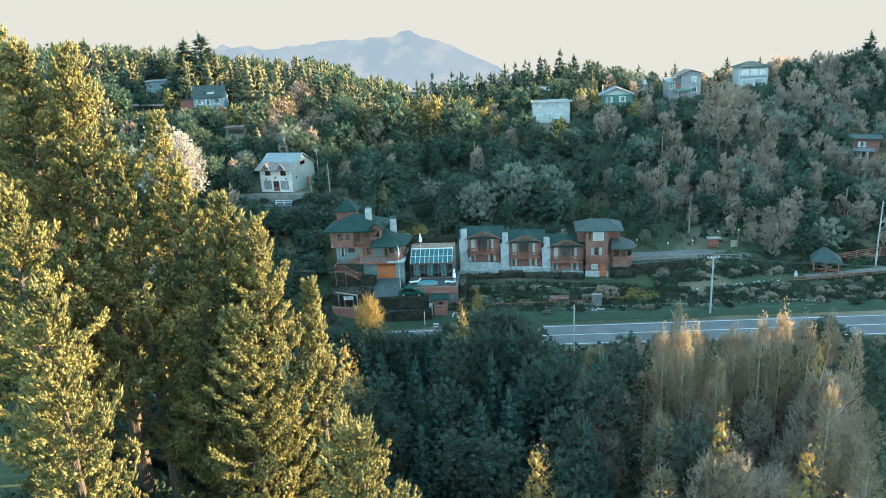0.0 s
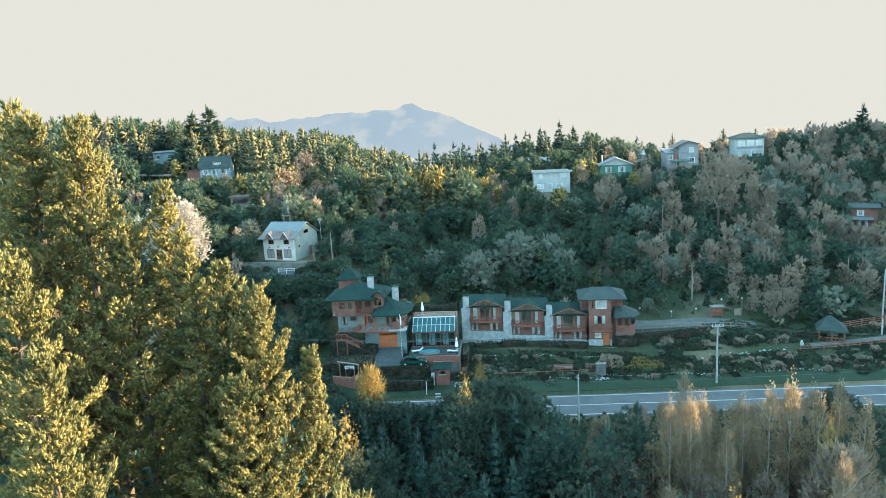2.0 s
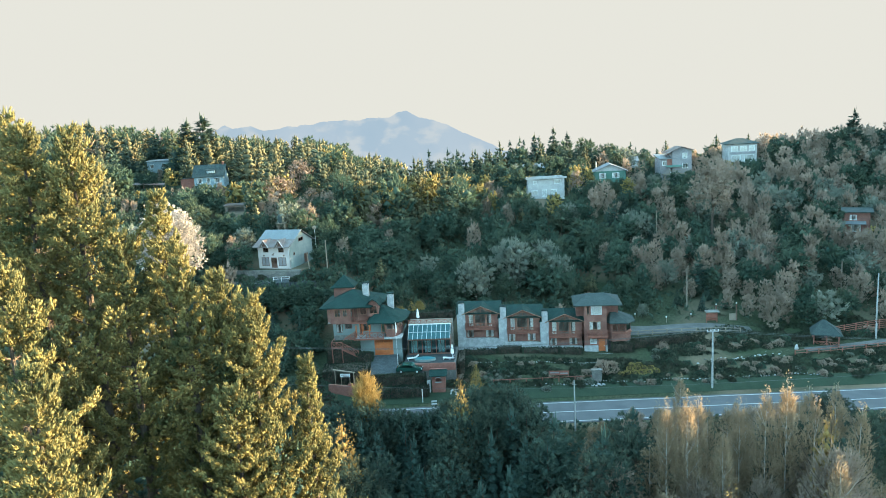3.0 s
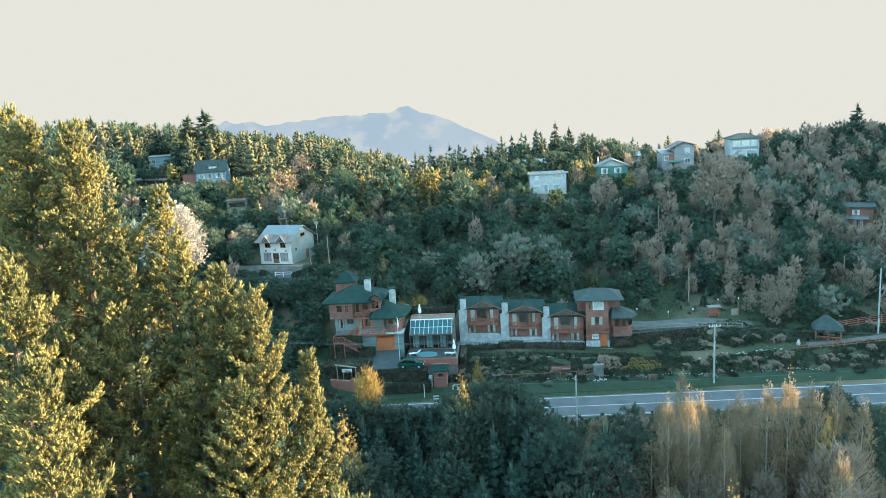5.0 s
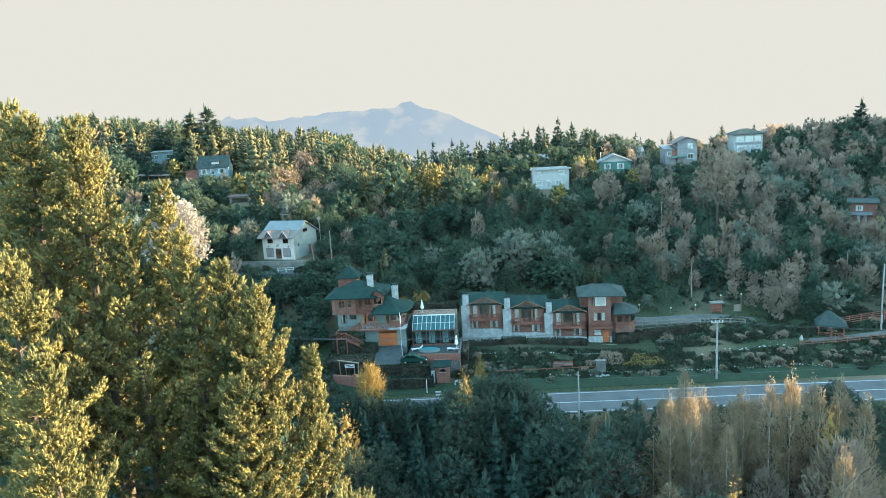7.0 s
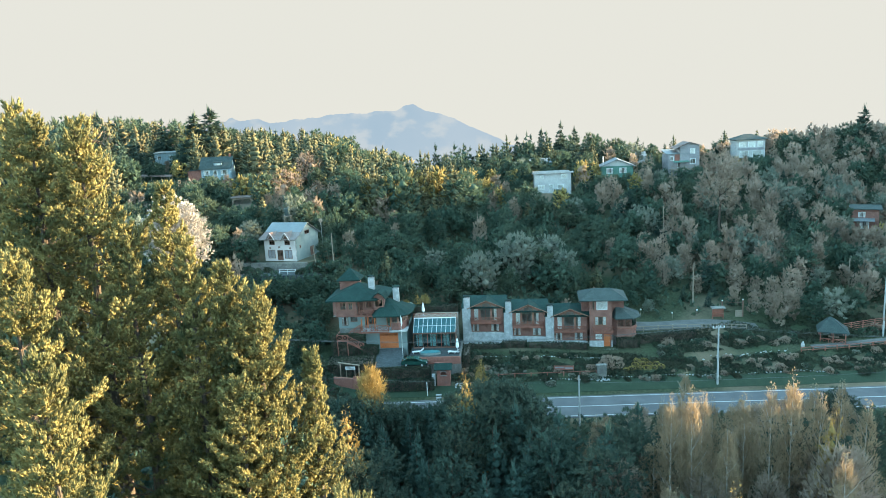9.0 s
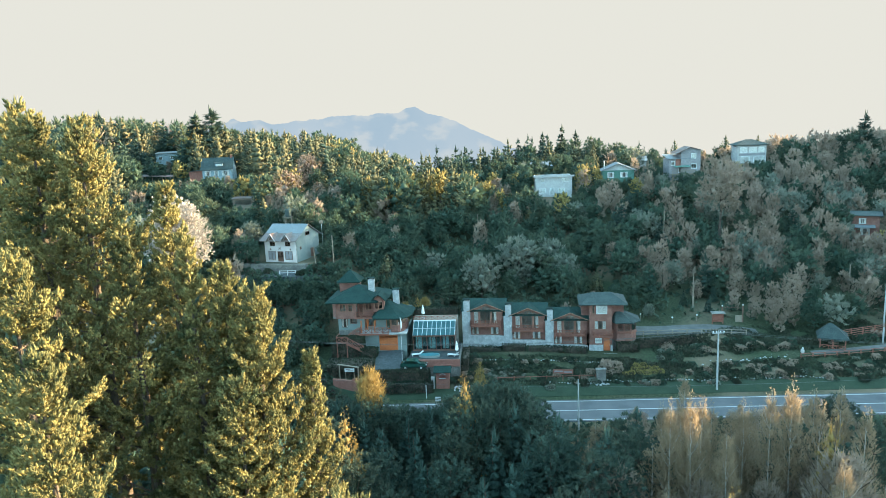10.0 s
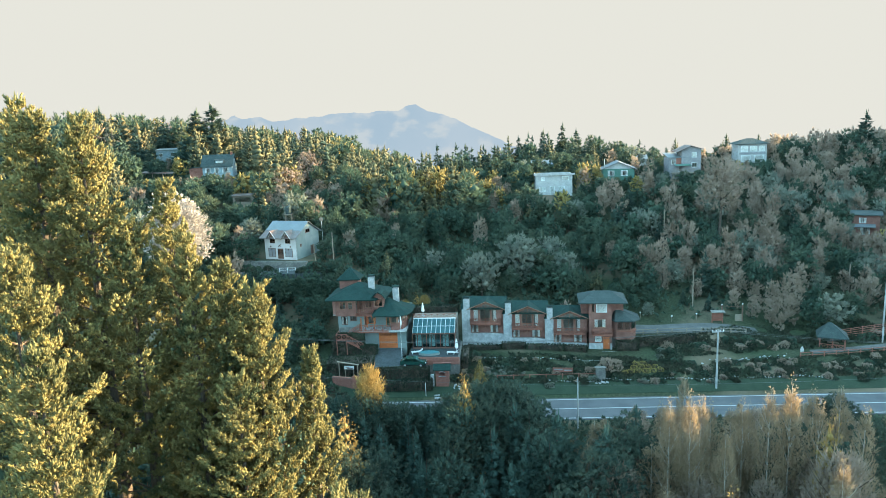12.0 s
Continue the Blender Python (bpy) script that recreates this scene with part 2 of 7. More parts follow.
# ---- building blocks ----
class Shape:
    """Collects boxes, slabs, bars and tubes into one mesh."""

    def __init__(self):
        self.v, self.f = [], []

    def add(self, verts, faces):
        n = len(self.v)
        self.v += [tuple(p) for p in verts]
        self.f += [tuple(i + n for i in face) for face in faces]
        return self

    def box(self, x0, x1, y0, y1, z0, z1):
        return self.add([(x, y, z) for z in (z0, z1) for x, y in ((x0, y0), (x1, y0), (x1, y1), (x0, y1))],
                        [(3, 2, 1, 0), (4, 5, 6, 7), (0, 1, 5, 4), (1, 2, 6, 5), (2, 3, 7, 6), (3, 0, 4, 7)])

    def slab(self, pts, t):
        """A sheet with the given corners on its upper side and thickness t downwards."""
        n = len(pts)
        low = [(p[0], p[1], p[2] - t) for p in pts]
        return self.add(list(pts) + low, [tuple(range(n)), tuple(range(2 * n - 1, n - 1, -1))] +
                        [(i, i + n, (i + 1) % n + n, (i + 1) % n) for i in range(n)])

    def prism(self, outline, y0, y1):
        """An outline in x and z, pushed from y0 to y1."""
        n = len(outline)
        return self.add([(x, y0, z) for x, z in outline] + [(x, y1, z) for x, z in outline],
                        [tuple(range(n)), tuple(range(2 * n - 1, n - 1, -1))] +
                        [(i, i + n, (i + 1) % n + n, (i + 1) % n) for i in range(n)])

    def pillar(self, plan, z0, z1):
        n = len(plan)
        return self.add([(x, y, z0) for x, y in plan] + [(x, y, z1) for x, y in plan],
                        [tuple(range(n - 1, -1, -1)), tuple(range(n, 2 * n))] +
                        [(i, (i + 1) % n, (i + 1) % n + n, i + n) for i in range(n)])

    def hip(self, plan, z0, top, t=0.15):
        """A many-sided roof over the plan up to a top point or a ridge of two points; t: the eaves' thickness."""
        n = len(plan)
        self.pillar(plan, z0 - t, z0)
        if len(top) == 3 and not isinstance(top[0], tuple):
            return self.add([(x, y, z0 + 0.002) for x, y in plan] + [top], [(i, (i + 1) % n, n) for i in range(n)])
        a, b = top
        return self.add([(x, y, z0 + 0.002) for x, y in plan] + [a, b], [(0, 1, 5, 4), (1, 2, 5), (2, 3, 4, 5), (3, 0, 4)])

    def bar(self, p, q, w, h=None):
        p, q = Vector(p), Vector(q)
        d = (q - p).normalized()
        side = d.cross(Vector((0, 0, 1)))
        side = side.normalized() if side.length > 0.05 else Vector((1, 0, 0))
        up = side.cross(d).normalized()
        side, up = side * w / 2, up * (h or w) / 2
        vs = [e + s for e in (p, q) for s in (-side - up, side - up, side + up, -side + up)]
        return self.add(vs, [(3, 2, 1, 0), (4, 5, 6, 7), (0, 1, 5, 4), (1, 2, 6, 5), (2, 3, 7, 6), (3, 0, 4, 7)])

    def tube(self, pts, radii, n=7):
        pts = [Vector(p) for p in pts]
        vs, fs = [], []
        for i, p in enumerate(pts):
            d = (pts[min(i + 1, len(pts) - 1)] - pts[max(i - 1, 0)]).normalized()
            a = d.orthogonal().normalized() if abs(d.z) < 0.9 else Vector((1, 0, 0)).cross(d).normalized()
            b = d.cross(a)
            vs += [p + (a * math.cos(2 * math.pi * k / n) + b * math.sin(2 * math.pi * k / n)) * radii[i] for k in range(n)]
        for i in range(len(pts) - 1):
            fs += [(i * n + k, i * n + (k + 1) % n, (i + 1) * n + (k + 1) % n, (i + 1) * n + k) for k in range(n)]
        fs += [tuple(range(n - 1, -1, -1)), tuple(range((len(pts) - 1) * n, len(pts) * n))]
        return self.add(vs, fs)

    def wall(self, x0, x1, z0, z1, y0, y1, holes):
        """A wall along x from y0 (outside) to y1, with rectangular openings (x0, x1, z0, z1): one closed mesh."""
        xs = sorted({x0, x1, *[h[0] for h in holes], *[h[1] for h in holes]})
        zs = sorted({z0, z1, *[h[2] for h in holes], *[h[3] for h in holes]})
        nx, nz = len(xs) - 1, len(zs) - 1

        def solid(i, k):
            if not (0 <= i < nx and 0 <= k < nz):
                return False
            mx, mz = (xs[i] + xs[i + 1]) / 2, (zs[k] + zs[k + 1]) / 2
            return not any(h[0] < mx < h[1] and h[2] < mz < h[3] for h in holes)

        verts = [(x, y, z) for y in (y0, y1) for z in zs for x in xs]
        far_side = (nx + 1) * (nz + 1)

        def at(i, k, back=0):
            return back * far_side + k * (nx + 1) + i

        faces = []
        for k in range(nz):
            for i in range(nx):
                if not solid(i, k):
                    continue
                a, b, c, d = (i, k), (i + 1, k), (i + 1, k + 1), (i, k + 1)
                faces.append((at(*a), at(*b), at(*c), at(*d)))
                faces.append((at(*d, 1), at(*c, 1), at(*b, 1), at(*a, 1)))
                for (p, q), (ni, nk) in (((a, b), (i, k - 1)), ((b, c), (i + 1, k)), ((c, d), (i, k + 1)), ((d, a), (i - 1, k))):
                    if not solid(ni, nk):
                        faces.append((at(*q), at(*p), at(*p, 1), at(*q, 1)))
        return self.add(verts, faces)


def mesh_of(name, shape, material, bevel=0.0):
    me = bpy.data.meshes.new(name)
    me.from_pydata(shape.v, [], shape.f)
    if bevel:
        bm = bmesh.new()
        bm.from_mesh(me)
        bmesh.ops.remove_doubles(bm, verts=bm.verts, dist=0.0005)
        bmesh.ops.bevel(bm, geom=[e for e in bm.edges if len(e.link_faces) == 2 and e.calc_face_angle() > 0.6], offset=bevel, segments=2, affect="EDGES")
        bm.to_mesh(me)
        bm.free()
    me.materials.append(material)
    return me


def part(name, shape, material, parent, label="", bevel=0.0):
    ob = new(name, mesh_of(name, shape, material, bevel))
    ob.parent = parent
    if label:
        ob["label"] = label
    return ob


def thing(name, label, category, m=None, group="", kind=""):
    ob = new(name)
    ob.empty_display_size = 0.3
    if m is not None:
        ob.matrix_world = m
    return tagged(ob, label, category, group, kind)


def single(name, shape, material, label, category, m=None, group="", kind="", bevel=0.0):
    ob = new(name, mesh_of(name, shape, material, bevel))
    if m is not None:
        ob.matrix_world = m
    return tagged(ob, label, category, group, kind)


def placed(x, y, z, turn=0.0, size=1.0, tall=None):
    return Matrix.LocRotScale((x, y, z), Euler((0, 0, radians(turn))), (size, size, tall or size))


# ---- the lie of the land ----
def road_y(x):
    return 96.0 - 0.06 * x


DOWN = ([-900, -160, -90, -55, -28, -10, -5.2, 4.0], [-22, -18, -15, -12, -7, -1.6, -0.1, 0.0])
LEFT_UP = ([4, 5.5, 8, 15, 22, 30, 42, 50, 71, 115, 155, 190, 220, 250, 300, 400, 1200, 6000], [0.0, 1.0, 2.5, 4.3, 5.4, 9.5, 15.4, 17.5, 24.0, 29.5, 33, 38.5, 42.5, 43, 36, 8, -90, -520])
MID_UP = ([4, 5.5, 8, 15, 22, 57, 86, 97, 125, 142, 175, 230, 400, 1200, 6000], [0.0, 0.6, 1.4, 3.0, 4.0, 12.5, 22.3, 25, 27.5, 26, 15, 2, -20, -90, -520])
RIGHT_UP = ([4, 6, 9, 15, 22, 57, 115, 132, 150, 190, 260, 400, 1200, 6000], [0.0, 0.8, 1.6, 3.4, 4.6, 12.5, 27.0, 28.3, 25.5, 12, 0, -20, -90, -520])


def step(a, b, x):
    t = np.clip((x - a) / (b - a), 0, 1)
    return t * t * (3 - 2 * t)


def land(x, y):
    """Height of the ground, for numbers or arrays."""
    x, y = np.asarray(x, float), np.asarray(y, float)
    b = y - road_y(x)
    up_l, up_m, up_r = (np.interp(b, *p) for p in (LEFT_UP, MID_UP, RIGHT_UP))
    wl, wr = 1 - step(-32, 2, x), step(50, 92, x)
    up = wl * up_l + wr * up_r + (1 - wl - wr) * up_m
    z = np.where(b < 4, np.interp(b, *DOWN), up)
    z = z - 6.0 * np.exp(-((x + 3) / 20) ** 2 - ((y - 232) / 45) ** 2) - 16.0 * np.exp(-((x + 27) / 46) ** 2 - ((y - 325) / 80) ** 2)
    z = z + 27.0 * step(2, -26, x) * np.exp(-((y - 36) / 26) ** 2) * step(0, 14, y + 6)
    u, v = 0.974 * x + 0.225 * y, 0.974 * y - 0.225 * x
    crest = np.interp(v, *SHADE_CREST)
    z = z + np.maximum(crest - z, 0) * np.exp(-((u - 275) / 36) ** 2)
    rough = 0.5 * np.sin(x * 0.21 + 1.3 * np.sin(y * 0.13)) * np.cos(y * 0.19 + np.sin(x * 0.11))
    return z + rough * step(6, 30, np.abs(b)) * 1.2


# long unseen ridge, added east of the view to hold off the low sun
SHADE_CREST = ([-80, 0, 47, 60, 74, 85, 99, 113, 141, 152, 163, 176, 190, 208, 224, 400, 700], [20, 45, 47.5, 50, 53.5, 55, 61, 66, 73, 69, 59, 57, 55, 45, 28, 0, -900])


def shade_z(x, y):
    """Up to what height the added eastern ridge keeps the evening sun off."""
    u, v = 0.974 * x + 0.225 * y, 0.974 * y - 0.225 * x
    return float(np.interp(v, *SHADE_CREST)) - (275 - u) * 0.1763


def ground_z(x, y):
    return float(land(x, y))


# ---- ground, road, far mountains ----
def axis(*spans):
    out = []
    for a, b, s in spans:
        out += list(np.arange(a, b, s))
    return np.array(out + [spans[-1][1]], float)


gx = axis((-4800, -600, 600), (-600, -180, 30), (-180, -70, 6), (-70, 90, 1.6), (90, 180, 5), (180, 420, 12), (420, 1000, 60), (1000, 4800, 600))
gy = axis((-900, -120, 60), (-120, 20, 7), (20, 84, 3), (84, 124, 0.7), (124, 160, 1.8), (160, 300, 5), (300, 600, 20), (600, 4800, 420))
GX, GY = np.meshgrid(gx, gy)
GZ = land(GX, GY)
nx, ny = len(gx), len(gy)
gm = bpy.data.meshes.new("ground")
gm.from_pydata(np.stack([GX, GY, GZ], -1).reshape(-1, 3).tolist(), [],
               [(j * nx + i, j * nx + i + 1, (j + 1) * nx + i + 1, (j + 1) * nx + i) for j in range(ny - 1) for i in range(nx - 1)])
gm.polygons.foreach_set("use_smooth", [True] * len(gm.polygons))
gm.materials.append(GROUND)
tagged(new("ground", gm), "hillside ground of dark grass and bare soil", "ground", kind="structure")


def strip(name, near, far, x0, x1, lift, material, label, category, n=60, kind="structure"):
    """A sheet that follows the road between two distances from its middle line."""
    xs = np.linspace(x0, x1, n)
    s = Shape()
    rows = []
    for d in (near, far):
        for dz in (0, -0.25):
            rows.append([(x, road_y(x) + d, ground_z(x, road_y(x)) + lift + dz) for x in xs])
    v = [p for r in rows for p in r]
    f = [(i, i + 1, 2 * n + i + 1, 2 * n + i) for i in range(n - 1)]
    f += [(n + i, n + i + 1, i + 1, i) for i in range(n - 1)]
    f += [(2 * n + i, 2 * n + i + 1, 3 * n + i + 1, 3 * n + i) for i in range(n - 1)]
    s.add(v, f)
    return single(name, s, material, label, category, kind=kind)


strip("road", -4.0, 3.7, -120, 190, 0.05, ASPHALT, "grey asphalt road along the foot of the slope", "road")
strip("road_edge_line", -3.55, -3.4, -120, 190, 0.06, PAINT, "white painted line along the road's edge", "road marking")
strip("road_edge_line", 3.1, 3.25, -120, 190, 0.06, PAINT, "white painted line along the road's edge", "road marking")
strip("road_centre_line", -0.28, -0.12, -120, 190, 0.06, PAINT, "white painted line down the road's middle", "road marking")
strip("gravel_verge", 3.75, 4.6, -120, 190, 0.04, GRAVEL, "pale gravel verge beside the asphalt road", "road verge")

# the blue of distance haze is put into the colour, and the slopes glow
MOUNT, mnt, mout = base_mat("haze_blue_mountain")
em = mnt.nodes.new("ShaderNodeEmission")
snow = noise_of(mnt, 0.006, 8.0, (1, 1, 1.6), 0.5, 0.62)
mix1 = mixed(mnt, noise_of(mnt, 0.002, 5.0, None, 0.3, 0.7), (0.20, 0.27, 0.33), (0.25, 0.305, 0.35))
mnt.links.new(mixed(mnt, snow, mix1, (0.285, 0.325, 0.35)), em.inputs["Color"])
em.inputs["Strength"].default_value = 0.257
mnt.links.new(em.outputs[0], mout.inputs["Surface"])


def mountain(peaks, y, name, label):
    xs = np.linspace(peaks[0][0], peaks[-1][0], 260)
    top = np.interp(xs, [p[0] for p in peaks], [p[1] for p in peaks])
    v, f, rows = [], [], 9
    for i, x in enumerate(xs):
        h = top[i] + 9 * noise.fractal(Vector((x * 0.012, 3.1, 0)), 0.8, 2.1, 6) + 3 * noise.noise(Vector((x * 0.08, 1, 0)))
        for k in range(rows):
            t = k / (rows - 1)
            v.append((x, y - 420 * t + 60 * noise.noise(Vector((x * 0.006, t * 3, 5))), h * (1 - t) ** 1.15 - 520 * t))
    for i in range(len(xs) - 1):
        for k in range(rows - 1):
            a = i * rows + k
            f.append((a, a + rows, a + rows + 1, a + 1))
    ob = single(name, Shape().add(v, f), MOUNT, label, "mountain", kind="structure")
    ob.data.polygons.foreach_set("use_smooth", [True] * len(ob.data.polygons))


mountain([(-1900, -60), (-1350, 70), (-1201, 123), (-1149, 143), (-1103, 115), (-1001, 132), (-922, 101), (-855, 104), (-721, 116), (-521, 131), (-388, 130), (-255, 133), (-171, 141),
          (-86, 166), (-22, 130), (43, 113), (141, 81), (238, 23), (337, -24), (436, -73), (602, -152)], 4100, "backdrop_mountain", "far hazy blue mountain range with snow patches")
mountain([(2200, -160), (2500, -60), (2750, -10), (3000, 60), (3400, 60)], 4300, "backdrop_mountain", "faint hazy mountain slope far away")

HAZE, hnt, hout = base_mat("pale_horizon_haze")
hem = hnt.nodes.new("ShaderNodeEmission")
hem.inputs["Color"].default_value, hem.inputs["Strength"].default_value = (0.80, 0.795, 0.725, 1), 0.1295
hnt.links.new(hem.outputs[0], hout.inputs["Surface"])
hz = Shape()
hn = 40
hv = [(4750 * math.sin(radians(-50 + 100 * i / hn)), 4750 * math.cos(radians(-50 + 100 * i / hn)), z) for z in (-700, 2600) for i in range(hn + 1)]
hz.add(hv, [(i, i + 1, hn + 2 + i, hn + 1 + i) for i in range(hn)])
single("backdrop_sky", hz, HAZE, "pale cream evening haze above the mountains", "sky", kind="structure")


# ---- trees ----
def unit(a):
    return a / np.maximum(np.linalg.norm(a, axis=-1, keepdims=True), 1e-9)


def blades(rng, p, d, size, width, n, spread):
    """n leaf blades at each point p, along d, as loose triangles."""
    p, d, size = np.repeat(p, n, 0), np.repeat(d, n, 0), np.repeat(size, n)[:, None]
    b = unit(d + spread * unit(rng.normal(size=d.shape)))
    w = unit(np.cross(b, rng.normal(size=d.shape))) * size * width
    size = size * rng.uniform(0.7, 1.2, (len(p), 1))
    p = p + rng.normal(size=p.shape) * size * 0.12
    return np.stack([p - w, p + w, p + b * size], 1).reshape(-1, 3)


def tri_mesh(name, crown, material):
    """A mesh from loose triangles, or from (points, triangles) whose pieces hang together and are shaded softly."""
    loose = not isinstance(crown, tuple)
    verts, tris = (crown, np.arange(len(crown)).reshape(-1, 3)) if loose else crown
    me = bpy.data.meshes.new(name)
    me.vertices.add(len(verts))
    me.vertices.foreach_set("co", np.ascontiguousarray(verts, dtype=np.float32).ravel())
    me.loops.add(tris.size)
    me.loops.foreach_set("vertex_index", np.ascontiguousarray(tris, dtype=np.int32).ravel())
    me.polygons.add(len(tris))
    me.polygons.foreach_set("loop_start", np.arange(0, tris.size, 3, dtype=np.int32))
    if not loose:
        me.polygons.foreach_set("use_smooth", np.ones(len(tris), dtype=bool))
    me.update(calc_edges=True)
    me.materials.append(material)
    return me


def joined(*parts):
    """One (points, triangles) out of several; loose triangles may be among them."""
    vs, fs, n = [], [], 0
    for p in parts:
        v, f = p if isinstance(p, tuple) else (p, np.arange(len(p)).reshape(-1, 3))
        vs.append(v), fs.append(f + n)
        n += len(v)
    return np.concatenate(vs), np.concatenate(fs)


def tuft_forms(seed, count, sides, wide, flare):
    """Unit tufts of foliage along z: two rings of pointed sprays that overlap like scales, with loose tips."""
    r = np.random.default_rng(seed)
    forms = []
    for _ in range(count):
        rows = []
        for rad, z, tip_rad, tip_z in ((wide, -0.15, wide + flare, 0.5), (wide * 0.62, 0.2, wide * 0.5 + flare * 0.5, 1.0)):
            a = (np.arange(sides) + r.uniform(-0.3, 0.3, sides) + r.uniform(0, 1)) * 2 * math.pi / sides
            q = rad * r.uniform(0.75, 1.2, sides)
            rows.append(np.stack([q * np.cos(a), q * np.sin(a), z + r.uniform(-0.12, 0.12, sides)], -1))
            o, t = a + math.pi / sides + r.uniform(-0.25, 0.25, sides), tip_rad * r.uniform(0.6, 1.3, sides)
            rows.append(np.stack([t * np.cos(o), t * np.sin(o), tip_z * r.uniform(0.7, 1.25, sides)], -1))
        forms.append(np.concatenate(rows))
    tris = [[k + i, k + (i + 1) % sides, k + sides + i] for k in (0, 2 * sides) for i in range(sides)]
    return np.array(forms), np.array(tris)


def lump_forms(seed, count):
    """Closed uneven lumps, for the dark hearts of crowns."""
    r = np.random.default_rng(seed)
    v = [(0, 0, -1), (1, 0, 0), (0, 1, 0), (-1, 0, 0), (0, -1, 0), (0, 0, 1)]
    forms = np.array([np.array(v, float) * r.uniform(0.7, 1.1, (6, 1)) for _ in range(count)])
    return forms, np.array([(0, 2, 1), (0, 3, 2), (0, 4, 3), (0, 1, 4), (5, 1, 2), (5, 2, 3), (5, 3, 4), (5, 4, 1)])


def spindle_forms(seed, count, sides, wide, spikes=0.0):
    """Unit tufts along z, fullest low down, with an uneven girdle; spikes: how far loose sprays stand out from it, in place of a closed foot."""
    r = np.random.default_rng(seed)
    forms = []
    for _ in range(count):
        a = (np.arange(sides) + r.uniform(-0.3, 0.3, sides)) * 2 * math.pi / sides
        q, z = wide * r.uniform(0.7, 1.25, sides), r.uniform(0.0, 0.4, sides)
        rows = [[[0, 0, -0.2]], np.stack([q * np.cos(a), q * np.sin(a), z], -1), [[r.uniform(-0.12, 0.12), r.uniform(-0.12, 0.12), r.uniform(0.85, 1.15)]]]
        if spikes:
            o, t = a + math.pi / sides, (wide + spikes) * r.uniform(0.7, 1.3, sides)
            rows.append(np.stack([t * np.cos(o), t * np.sin(o), r.uniform(0.45, 1.0, sides)], -1))
        forms.append(np.concatenate(rows))
    tris = []
    for i in range(sides):
        n = (i + 1) % sides
        tris.append([1 + i, 1 + n, sides + 1])
        tris.append([1 + i, 1 + n, sides + 2 + i] if spikes else [0, 1 + n, 1 + i])
    return np.array(forms), np.array(tris)


TUFT = tuft_forms(11, 12, 5, 0.42, 0.30)
SPINDLE = spindle_forms(14, 12, 4, 0.42)
BRUSH = spindle_forms(12, 12, 4, 0.19, 0.17)
LUMP = lump_forms(13, 8)


def tufts(rng, p, d, size, width, forms=TUFT):
    """A tuft at each point p, along d."""
    shapes, tris = forms
    n, k = len(p), shapes.shape[1]
    a = unit(np.cross(d, rng.normal(size=d.shape)))
    b = np.cross(d, a)
    g = shapes[rng.integers(0, len(shapes), n)]
    s = np.broadcast_to(np.asarray(size, float), (n,))[:, None, None]
    v = p[:, None] + s * (width * (g[:, :, :1] * a[:, None] + g[:, :, 1:2] * b[:, None]) + g[:, :, 2:] * d[:, None])
    return v.reshape(-1, 3), (tris[None] + (np.arange(n) * k)[:, None, None]).reshape(-1, 3)


